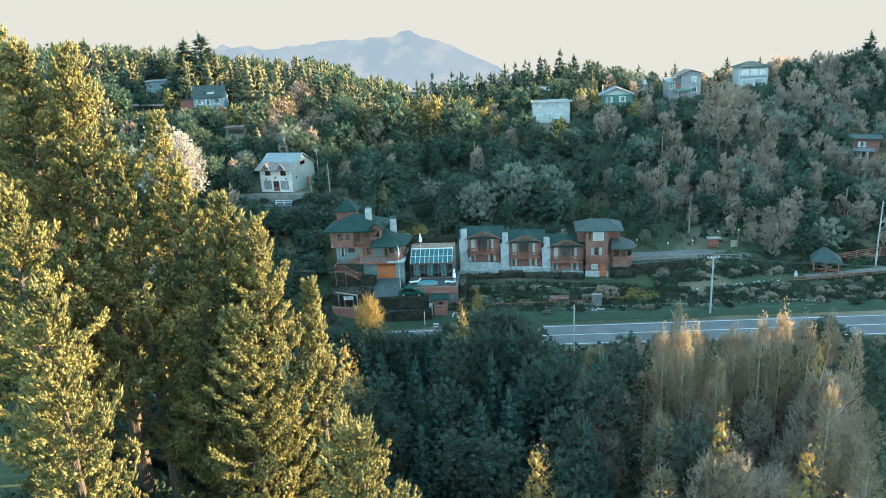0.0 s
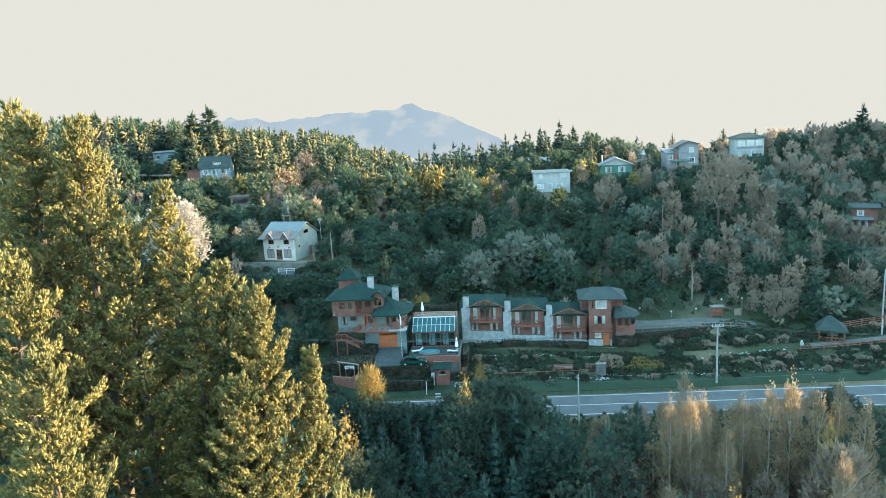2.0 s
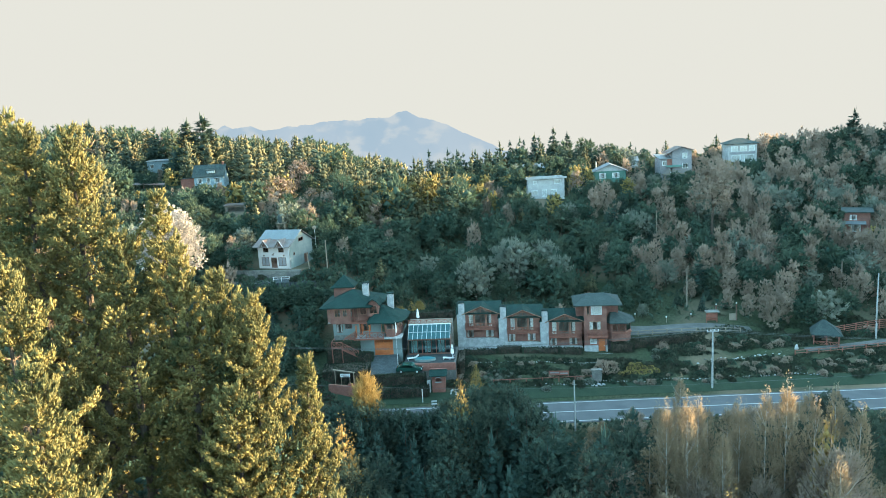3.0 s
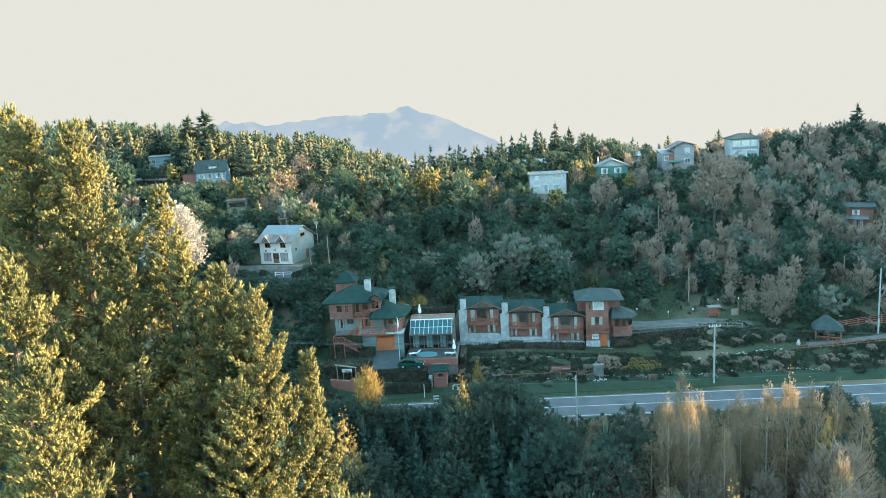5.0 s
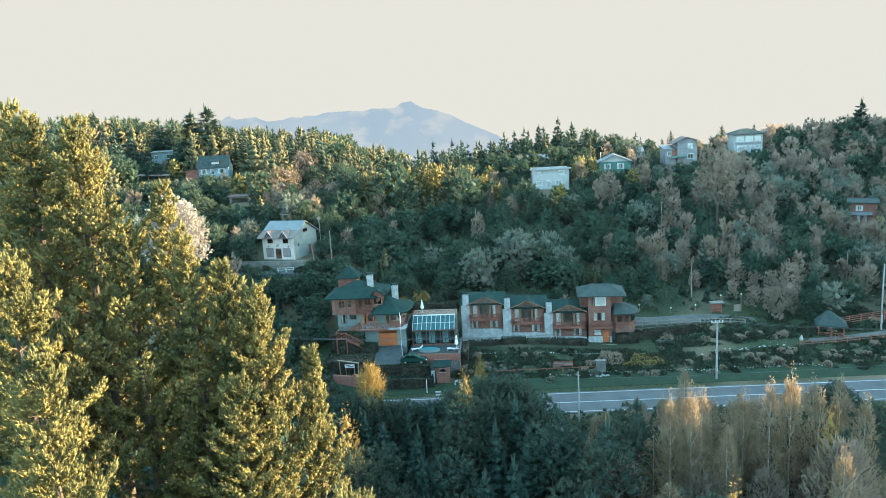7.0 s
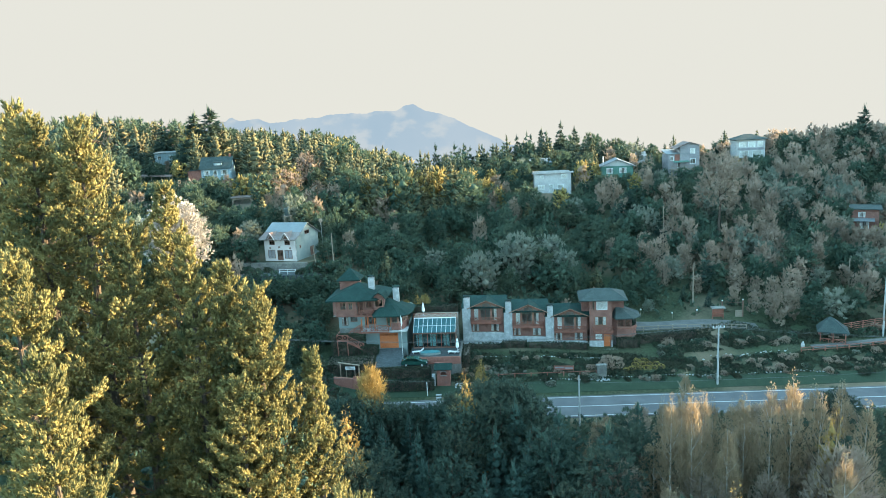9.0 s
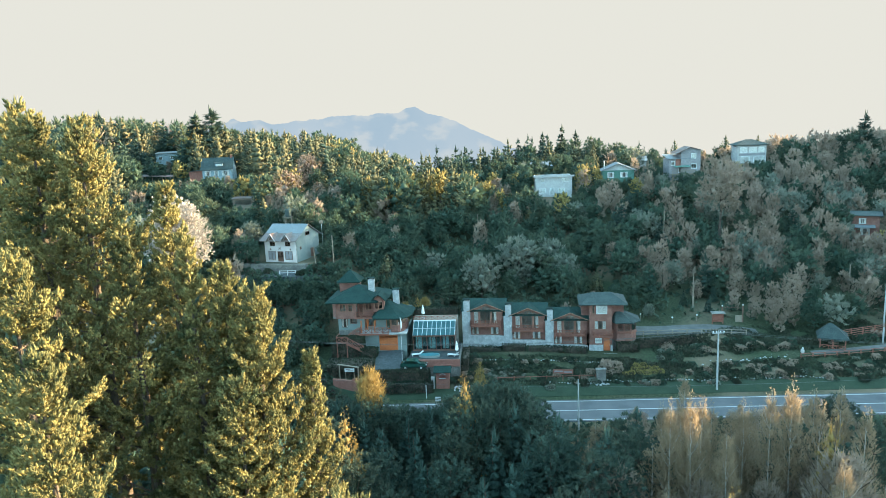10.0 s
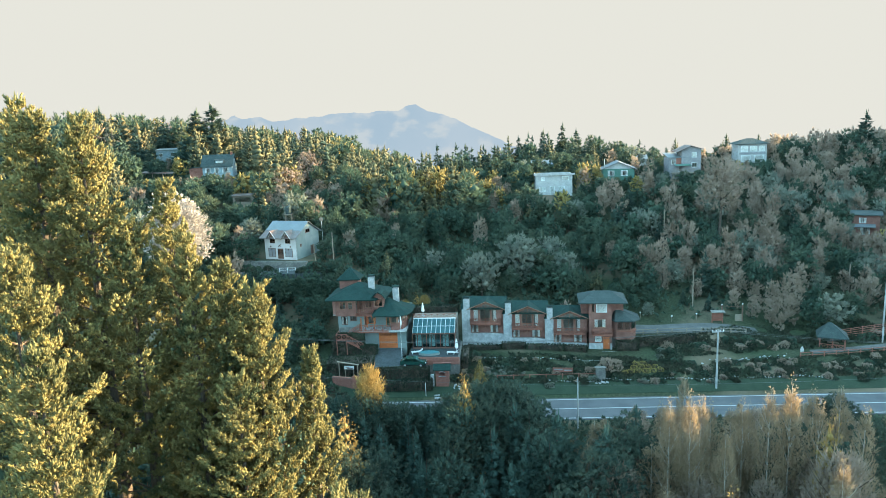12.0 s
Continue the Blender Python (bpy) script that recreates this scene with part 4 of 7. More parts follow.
for a, b in ((4.75, 5.65), (5.95, 6.8)):
    window(tower, a, b, 4.05, 5.45, -0.86, FRAME_DARK, "", 1)
wp = part("window", Shape().bar((7.02, -0.65, 4.05), (7.82, 0.27, 4.05), 0.09).bar((7.02, -0.65, 5.45), (7.82, 0.27, 5.45), 0.09).bar((7.02, -0.65, 4.05), (7.02, -0.65, 5.45), 0.09).bar((7.82, 0.27, 4.05), (7.82, 0.27, 5.45), 0.09), FRAME_DARK, tower)
glazed("pane", Shape().bar((7.06, -0.62, 4.75), (7.8, 0.23, 4.75), 0.06, 1.3), PANE, wp)
part("wing_roof", Shape().hip([(3.85, -0.2), (4.3, -1.4), (7.2, -1.4), (8.6, 0.1), (8.6, 3.3), (7.2, 4.6), (3.85, 4.6)], 5.62, (4.6, 1.8, 7.5), 0.18), SHINGLE_GREY, tower, "grey-green hipped shingle roof")
part("doorstep", Shape().box(1.9, 5.2, -2.6, -1.0, -0.2, 0.2).box(2.1, 4.6, -1.9, -1.0, 0.2, 0.42), STONE, tower)


# ---- the main house with garage ----
MAIN = pose(-8.65, 112.0, 4.8, 0, 0, -6)
mh = thing("main_house", "red plank house with green shingle roofs and white garage storey", "house", MAIN)
part("garage_wall", Shape().wall(-4.7, 3.0, -1.5, 3.1, 0, 0.3, [(-1.72, 1.5, 0, 2.7)]).box(2.7, 2.995, 0.31, 9, -1.5, 3.1).box(-4.7, -4.4, 0.31, 9, -1.5, 3.1), STUCCO_SIDE, mh, "pale rendered garage storey")
gd = part("garage_door", Shape().box(-1.7, 1.48, 0.06, 0.14, 0.0, 2.68), WOOD_ORANGE, mh, "varnished orange timber garage door")
for i in range(5):
    part("door_board", Shape().box(-1.68, 1.46, 0.03, 0.06, 0.04 + 0.42 * i, 0.42 + 0.42 * i), WOOD_ORANGE, gd)
for i in range(4):
    glazed("door_pane", Shape().box(-1.5 + 0.76 * i, -0.92 + 0.76 * i, 0.035, 0.06, 2.2, 2.58), PANE, gd)
part("terrace_floor", Shape().box(-4.9, 3.2, -0.9, 1.6, 3.1, 3.3), STONE, mh)
lw = [(-8.4, -7.35, 3.75, 5.3), (-6.9, -5.7, 4.4, 5.35)]
part("lower_wall", Shape().wall(-9.0, -4.7, 3.3, 5.45, 1.6, 1.85, lw), STUCCO_SIDE, mh, "pale rendered lower wall")
part("lower_side_wall", Shape().box(-9.0, -8.75, 1.852, 9, 3.3, 5.45), STUCCO_SIDE, mh)
part("foundation", Shape().box(-9.0, -4.705, 1.6, 9, -1.0, 3.295), ROCK, mh, "dark stone foundation")
window(mh, *lw[0], 1.6, FRAME_DARK, "both", 1)
window(mh, *lw[1], 1.6, FRAME_DARK, "", 2)
mw = [(-4.35, -3.95, 3.3, 5.3), (-3.75, -2.4, 3.9, 5.3), (-0.6, 0.1, 3.4, 5.3)]
part("middle_wall", Shape().wall(-4.7, 0.2, 3.3, 5.5, 1.5, 1.75, mw), STUCCO_SIDE, mh)
part("rear_wall", Shape().box(-4.69, 3.0, 8.8, 9, 3.0, 5.6), STUCCO_SIDE, mh)
for w in mw:
    window(mh, *w, 1.5, WOOD_ORANGE, "", 0 if w[1] - w[0] < 1 else 1)
for x, y in ((-4.62, -0.6), (-2.35, -0.6), (-3.95, 1.3)):
    part("post", Shape().box(x, x + 0.17, y, y + 0.17, 3.3, 5.5), WOOD_ORANGE, mh)
bay = [(0.2, 1.2), (0.5, -0.3), (1.7, -0.45), (2.5, 0.3), (2.85, 1.8), (2.85, 4.0), (0.2, 4.0)]
part("bay_wall", Shape().pillar(bay, 2.9, 4.5).pillar([(x * 0.985 + 0.02, y * 0.98 + 0.04) for x, y in bay], 4.5, 4.52).pillar(bay, 5.75, 6.0), WOOD_RED, mh, "red plank bay")
part("bay_core", Shape().pillar([(x * 0.9 + 0.2, y * 0.85 + 0.35) for x, y in bay], 4.5, 5.8), INSIDE, mh)
for (ax, ay), (bx, by) in zip(bay[:5], bay[1:5]):
    n = max(1, round(math.hypot(bx - ax, by - ay) / 0.95))
    for i in range(n):
        p = (ax + (bx - ax) * (i + 0.08) / n, ay + (by - ay) * (i + 0.08) / n)
        q = (ax + (bx - ax) * (i + 0.92) / n, ay + (by - ay) * (i + 0.92) / n)
        w = part("window", Shape().bar((*p, 4.52), (*p, 5.75), 0.12).bar((*q, 4.52), (*q, 5.75), 0.12).bar((*p, 4.58), (*q, 4.58), 0.1).bar((*p, 5.69), (*q, 5.69), 0.1), FRAME_BROWN, mh)
        glazed("pane", Shape().bar((*p, 5.13), (*q, 5.13), 0.03, 1.1), PANE, w)
bp = [(-10.05, 2.4), (-9.1, 1.0), (-6.1, 0.9), (-5.6, 1.3)]
uw = [(-8.45, -7.35, 6.7, 8.0), (-7.0, -6.2, 6.7, 7.95)]
part("upper_wall", Shape().wall(-9.1, -5.6, 5.45, 8.5, 0.95, 1.2, uw).box(-5.6, -2.6, 1.9, 2.1, 5.45, 8.5).box(-10.0, -9.75, 2.2, 8, 5.45, 8.5).box(-2.8, -2.6, 1.2, 8, 5.6, 8.5)
     .add([(-10, 2.2, 5.45), (-9.1, 0.95, 5.45), (-9.1, 1.2, 5.45), (-9.8, 2.2, 5.45), (-10, 2.2, 8.5), (-9.1, 0.95, 8.5), (-9.1, 1.2, 8.5), (-9.8, 2.2, 8.5)],
          [(0, 1, 5, 4), (1, 2, 6, 5), (2, 3, 7, 6), (3, 0, 4, 7), (4, 5, 6, 7), (3, 2, 1, 0)]), WOOD_RED, mh, "red plank upper storey")
part("upper_floor", Shape().box(-9.8, -2.6, 1.25, 8, 5.46, 5.6), INSIDE, mh)
for w in uw:
    window(mh, *w, 0.95, FRAME_BROWN, "", 1)
window(mh, -5.3, -4.5, 5.7, 8.0, 1.9, FRAME_BROWN, "", 0)
window(mh, -4.2, -3.0, 6.7, 8.1, 1.9, FRAME_BROWN, "", 1)
ub = part("balcony", Shape().box(-5.7, -2.6, 0.35, 1.85, 5.55, 5.72), RAIL_RED, mh)
crossed_rail(ub, [(-5.65, 0.4, 5.72), (-2.65, 0.4, 5.72), (-2.65, 1.2, 5.72)], 1.0, 1.0, RAIL_RED)
tr = part("terrace", Shape().box(-4.9, 0.2, -0.96, -0.9, 3.0, 3.28), RAIL_RED, mh)
crossed_rail(tr, [(-4.85, 0.4, 3.3), (-4.7, -0.85, 3.3), (0.1, -0.85, 3.3)], 1.0, 1.05, RAIL_RED)
part("roof", Shape().hip([(-10.8, 0.2), (-2.0, 0.2), (-0.2, 3.2), (-0.2, 9.0), (-10.8, 9.0)], 8.5, (-5.6, 4.6, 10.7), 0.2), SHINGLE, mh, "dark green hipped shingle roof")
dm = part("dormer", Shape().wall(-2.55, -0.75, 6.6, 8.7, 0.9, 1.1, [(-2.35, -0.95, 7.1, 8.5)]).prism([(-2.6, 8.7), (-0.7, 8.7), (-1.65, 9.5)], 0.9, 3.0).box(-2.55, -2.35, 1.1, 3, 6.6, 8.7).box(-0.95, -0.75, 1.1, 3, 6.6, 8.7), WOOD_RED, mh)
window(mh, -2.35, -0.95, 7.1, 8.5, 0.9, FRAME_BROWN, "", 1)
ds = Shape()
ds.slab([(-2.95, 0.5, 8.55), (-2.3, 0.5, 9.35), (-2.3, 4.0, 9.35), (-2.95, 4.0, 8.55)], 0.12)
ds.slab([(-2.3, 0.5, 9.35), (-1.65, 0.5, 9.7), (-1.65, 4.0, 9.7), (-2.3, 4.0, 9.35)], 0.12)
ds.slab([(-1.65, 0.5, 9.7), (-1.0, 0.5, 9.35), (-1.0, 4.0, 9.35), (-1.65, 4.0, 9.7)], 0.12)
ds.slab([(-1.0, 0.5, 9.35), (-0.35, 0.5, 8.55), (-0.35, 4.0, 8.55), (-1.0, 4.0, 9.35)], 0.12)
part("dormer_roof", ds, SHINGLE, mh)
part("wing_roof", Shape().hip([(-2.9, 0.6), (-2.4, -1.0), (2.1, -1.2), (3.4, 0.0), (4.0, 2.0), (4.0, 6.0), (-2.9, 6.0)], 5.95, (-0.5, 3.0, 8.2), 0.18), SHINGLE, mh, "dark green many-sided shingle roof")
chimney(mh, -3.8, -2.75, 3.6, 4.4, 8.8, 11.7)
chimney(mh, 0.45, 1.5, 3.4, 4.2, 6.5, 9.7)
part("turret_wall", Shape().box(-9.3, -6.0, 5.4, 8.2, 8.3, 11.0), WOOD_RED, mh)
part("turret_roof", Shape().hip([(-9.75, 4.9), (-5.5, 4.9), (-5.5, 8.7), (-9.75, 8.7)], 11.0, (-7.6, 6.8, 12.95), 0.15), SHINGLE, mh, "dark green pyramid roof")
ss = Shape()
for i in range(7):
    ss.box(-6.8 + 0.3 * i, -6.45 + 0.3 * i, -0.8, 0.4, 2.1 + 0.17 * i, 2.16 + 0.17 * i)
ss.bar((-6.8, -0.8, 2.0), (-4.7, -0.8, 3.2), 0.08, 0.3).bar((-6.8, 0.4, 2.0), (-4.7, 0.4, 3.2), 0.08, 0.3)
ss.box(-8.7, -6.8, -2.0, 0.4, 1.95, 2.1)
for i in range(8):
    ss.box(-6.8 + 0.34 * i, -6.42 + 0.34 * i, -1.95, -1.05, 1.86 - 0.18 * i, 1.92 - 0.18 * i)
ss.bar((-6.8, -1.98, 1.85), (-4.1, -1.98, 0.4), 0.08, 0.26).bar((-6.8, -1.02, 1.85), (-4.1, -1.02, 0.4), 0.08, 0.26)
for x in (-8.6, -6.9):
    for y in (-1.9, 0.3):
        ss.box(x - 0.07, x + 0.07, y - 0.07, y + 0.07, -0.8, 1.95)
st = part("stairs", ss, RAIL_RED, mh, "reddish timber stairs with crossed railings")
crossed_rail(st, [(-6.8, -0.82, 2.1), (-4.8, -0.82, 3.3)], 1.0, 1.1, RAIL_RED)
crossed_rail(st, [(-6.8, 0.4, 2.1), (-4.8, 0.4, 3.3)], 1.0, 1.1, RAIL_RED)
crossed_rail(st, [(-8.65, 0.3, 2.1), (-8.65, -1.95, 2.1), (-6.8, -1.95, 2.1)], 1.0, 1.1, RAIL_RED)
crossed_rail(st, [(-6.8, -1.98, 2.0), (-4.1, -1.98, 0.55)], 0.95, 1.1, RAIL_RED)


# ---- planting ----
R = np.random.default_rng(7)


def kinds_of(n, make):
    return [make(i) for i in range(n)]


def make_pine(h, spread, start=0.3, label="tall pine with upturned limbs and sunlit yellow-green needles", power=0.8):
    crown, limbs, dead = pine_crown(R, h, spread, start, power=power)
    tk = trunk_shape(R, h, h * 0.014)
    for pts in limbs[::2]:
        tk.tube(pts, [0.06, 0.045, 0.025, 0.01], 4)
    root = tree_kind("pine_tree", label, crown, tk, PINE)
    w = new("dead_wood", tri_mesh("dead_wood", dead, DEAD_TWIG))
    w.parent = root
    tagged(w, "dry brown twigs near the trunk", kind="stuff")
    return root


def make_spruce(i):
    return tree_kind("spruce_tree", "dark blue-green spruce with drooping boughs", tufted_cone(R, 16, 3.0, 520, 0.6, 0.04, 0.85, 0.4, 0.8, forms=TUFT), trunk_shape(R, 16, 0.2), NEAR_SPRUCE)


def make_broad(i):
    return tree_kind("leafy_tree", "dense dark green broadleaf tree on the slope", tufted_lobes(R, 13, 4.2, 560, 0.5, 0.08, 0.5, 18, 0.9, forms=TUFT, heart=0.22), trunk_shape(R, 12, 0.2, 5), DARKLEAF)


def make_birch(i):
    return tree_kind("birch_tree", "slender thin-leaved birch with pale trunk", np.concatenate([cone_crown(R, 16, 2.1, 950, 0.26, 0.3, 0.25, 0.9, 0.7, 0.25), twig_crown(R, 16.0, 2.0, 520, 0.5, 0.28)]),
                     trunk_shape(R, 16, 0.13, 6, reach=0.14), BIRCH, PALE_BARK)


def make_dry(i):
    return tree_kind("dry_tree", "thin brownish tree with glare-paled dry leaves below the road", np.concatenate([lobed_crown(R, 12, 3.0, 2000, 0.24, 16, 0.2, 0.3, up=0.9), twig_crown(R, 12.4, 2.8, 420, 0.6, 0.2)]), trunk_shape(R, 12, 0.13, 6), BROWN)


def make_gold(i):
    return tree_kind("golden_tree", "narrow tree with the gold of sunlight put into its leaf colour", joined(cone_crown(R, 14, 3.0, 900, 0.22, 0.1, 0.3, 0.9, 0.75, 0.2), tufted_cone(R, 14, 2.9, 620, 0.5, 0.08, 0.7, 0.3, 0.7, 0.45, 0.8, TUFT, 0.05)), trunk_shape(R, 14, 0.14), GOLD)


def make_golden_bush(i):
    return tree_kind("golden_tree", "round tree with gold leaves, sunlight put into their colour", np.concatenate([lobed_crown(R, 10, 2.5, 2600, 0.24, 16, 0.45, 0.25, up=1.2), twig_crown(R, 10.6, 2.3, 520, 0.6, 0.5)]), trunk_shape(R, 9, 0.14, 5), GOLD)


SPRUCES, BROADS, BIRCHES, GOLDS = kinds_of(3, make_spruce), kinds_of(3, make_broad), kinds_of(3, make_birch), kinds_of(2, make_gold)
GOLD_ROUND = make_golden_bush(0)
DRYS = kinds_of(2, make_dry)


def plant_to(kind, x, y, top, height, label="", group="", wide=1.0, least=0.0):
    """Plant a tree of that kind's height so that its tip stands at the height top."""
    tall = max((top - ground_z(x, y) + 0.1) / height, least)
    return plant(kind, x, y, wide * min(max(tall, 0.45), 1.15), None, tall, label, group)


# the pines on the near spur: place, tip, limb length, share of bare trunk
PINE_SPOTS = [(-27.6, 47.0, 45.0, 5.2, 0.3), (-25.3, 44.5, 44.0, 5.0, 0.3), (-22.2, 44.0, 43.5, 5.4, 0.25), (-17.2, 44.0, 39.2, 3.2, 0.2), (-19.6, 43.0, 37.0, 4.6, 0.2), (-15.5, 42.0, 35.9, 3.1, 0.15),
              (-13.5, 42.5, 34.1, 4.6, 0.1), (-11.5, 42.0, 32.7, 4.6, 0.08), (-8.7, 43.5, 27.6, 2.8, 0.05), (-18.4, 30.0, 32.6, 3.5, 0.1), (-12.4, 39.5, 27.5, 4.4, 0.05), (-24.0, 38.0, 36.0, 4.8, 0.2), (-21.0, 32.5, 26.5, 3.6, 0.0)]
for x, y, top, spread, start in PINE_SPOTS:
    tree = make_pine(top - ground_z(x, y) + 0.1, spread, start)
    tagged(plant(tree, x, y, 1.0), "", "", "pines on the near spur")
plant(make_pine(22.9 - ground_z(-4.9, 33.0), 5.2, 0.05, "young broad pine with sunlit yellow needles", 0.62), -4.9, 33.0, 1.0, group="pines on the near spur")

for i in range(16):
    x, y = -29.0 + 1.15 * i + R.uniform(-0.4, 0.4), 50.5 + 1.6 * (i % 3)
    plant_to(SPRUCES[i % 3], x, y, EYE_Z - 0.43 * y + R.uniform(-1.5, 0.5), 16.0, group="dark spruces behind the pines", wide=1.3)
for i, (x, y, top) in enumerate([(-4.6, 82, 5.8), (0.0, 84, 6.0), (9.1, 72, 5.2), (-7.6, 80, 5.9), (13.2, 74, 9.5), (18.1, 70, 9.6), (-2.2, 72, 5.3), (23.6, 78, 7.9), (4.0, 68, 5.0), (15.0, 62, 5.6)]):
    plant_to(SPRUCES[i % 3], x, y, top, 16.0, group="trees below the road", wide=1.25)
for i, (x, y, top) in enumerate([(5.4, 84, 9.4), (9.0, 84, 9.3), (2.3, 81, 6.8), (12.4, 82, 7.6), (12, 72, 8.0), (-14, 80, 7.0), (-17, 84, 6.6), (17, 68, 8.0), (22, 72, 7.5), (7.0, 80, 8.8), (10.6, 79, 8.6)]):
    plant_to(BROADS[i % 3], x, y, top, 13.0, group="trees below the road")
for i, (x, y, top) in enumerate([(30.2, 80, 11.1), (31.1, 74, 9.8), (34.6, 72, 10.4), (35.0, 68, 13.9), (37.2, 68, 14.8), (41.9, 72, 11.9), (44.1, 66, 12.2), (26, 76, 9.3), (29.4, 66, 10.6), (37, 58, 10.9),
                                 (26.4, 68, 13.6), (24.4, 68.5, 12.6), (28.4, 70, 12.5), (25.6, 72, 11.2), (27.5, 74, 10.4), (40.4, 68, 12.3), (33.0, 70, 11.6), (38.8, 71, 11.9), (47.5, 76, 10.2)]):
    plant_to(BIRCHES[i % 3], x, y, top, 16.0, group="birches below the road", wide=0.62)
plant_to(GOLDS[0], -11.0, 72.0, 12.2, 14.0, wide=0.75)
plant_to(GOLD_ROUND, -9.5, 86.0, 11.7, 10.4, wide=0.72)
plant_to(GOLD_ROUND, -2.5, 124.0, 11.2, 10.4, wide=0.8)
plant_to(GOLDS[0], -3.7, 123.0, 10.2, 14.0, wide=0.9)
plant_to(GOLDS[1], 2.7, 80.0, 12.5, 14.0, wide=0.6)
plant_to(GOLDS[0], 25.4, 55.0, 10.2, 14.0, wide=0.75)
plant_to(GOLDS[1], 39.5, 64.0, 12.5, 14.0, wide=0.7)
for x, y, top in ((8.5, 54.5, 8.1), (17.4, 47.5, 7.7), (29.9, 44.0, 9.2), (31.2, 50.0, 9.6)):
    plant_to(GOLDS[0], x, y, top, 14.0, wide=0.75)

# the wood between the spur and the road: how steeply below the eye its tops lie, from west to east
def treetop_slope(side):
    return float(np.interp(side, [-0.2, -0.1, -0.08, 0.005, 0.035, 0.063, 0.09, 0.126, 0.151, 0.197, 0.251, 0.287, 0.314, 0.35, 0.377, 0.414, 0.505, 0.559, 0.594, 0.631, 0.654, 0.715],
                           [0.40, 0.40, 0.418, 0.418, 0.392, 0.390, 0.383, 0.393, 0.459, 0.472, 0.462, 0.443, 0.428, 0.425, 0.436, 0.440, 0.440, 0.440, 0.432, 0.440, 0.470, 0.465]))


spots = []
for k in range(900):
    x, y = R.uniform(-26, 68), R.uniform(44, 88)
    if abs(x) > 0.72 * y or any(math.hypot(x - a, y - b) < 3.9 for a, b in spots):
        continue
    if x < -7 and y < 58:
        continue
    g = ground_z(x, y)
    lim = EYE_Z - treetop_slope(x / y) * y - g + R.normal(0, 0.6) - R.uniform(0, 1.2)
    lim = min(lim, shade_z(x, y) - 0.8 - g)
    for ax, ay, atop in ((-11.0, 72.0, 12.2), (-9.5, 86.0, 11.7), (2.7, 80.0, 12.5), (25.4, 55.0, 10.2), (39.5, 64.0, 12.5)):
        if y < ay and abs(x - ax * y / ay) < 1.7:
            lim = min(lim, EYE_Z - (EYE_Z - (atop - 2.2)) * y / ay - g)
        if math.hypot(x - ax, y - ay) < 2.6:
            lim = 0
    h = min(lim, R.uniform(9, 16))
    if h < 2.2:
        continue
    spots.append((x, y))
    q = R.uniform()
    # eastwards mostly birches and dry trees, whose leaf colours carry the glare
    if R.uniform() < step(6, 30, x):
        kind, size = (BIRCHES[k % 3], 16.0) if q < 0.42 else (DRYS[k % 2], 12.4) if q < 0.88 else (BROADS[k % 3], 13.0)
    else:
        kind, size = (SPRUCES[k % 3], 16.0) if q < 0.45 else (BROADS[k % 3], 13.0)
    plant(kind, x, y, max(h / size, 0.35) * R.uniform(0.9, 1.2), None, h / size, group="trees below the road")


# the close row of trees and bushes along the foot of the bank
for k in range(46):
    x = -21.5 + 0.78 * k + R.uniform(-0.3, 0.3)
    y = R.uniform(84.5, 89.5) - 0.06 * x
    slope = treetop_slope(x / y)
    h = min(EYE_Z - slope * y, shade_z(x, y) - 0.6) - ground_z(x, y) - R.uniform(0.0, 0.6)
    if h > 1.6 and math.hypot(x + 9.5, y - 86) > 1.8 and x < 13.5:
        kind, size = (SPRUCES[k % 3], 16.0) if k % 4 == 1 and h > 5 else (BROADS[k % 3], 13.0)
        plant(kind, x, y, max(h / size * 1.1, 0.36), None, h / size, group="trees below the road")


# dark trees close before the golden ones, and along the road behind the pines
for i, (x, y, top) in enumerate([(1.8, 78, 9.4), (3.7, 78.5, 9.2), (-10.4, 83.5, 8.2), (-8.5, 84, 8.0), (-11.8, 69.5, 8.0), (-10.2, 70, 7.6), (26.0, 53, 7.0), (24.2, 53.5, 6.8), (38.6, 62, 10.2), (40.2, 62.5, 10.0)]):
    plant_to(BROADS[i % 3] if x < 20 else DRYS[i % 2], x, y, top, 13.0 if x < 20 else 12.4, group="trees below the road", wide=0.9)
for x, top, k in ((51.8, 5.6, 0), (50.4, 4.7, 1), (53.4, 4.4, 2)):
    plant_to(BROADS[k], x, 84.0, top, 13.0, group="trees below the road", wide=1.1)
# the hillside wood
def crown_kind(make, n, seed):
    r = np.random.default_rng(seed)
    return [make(r) for _ in range(n)]


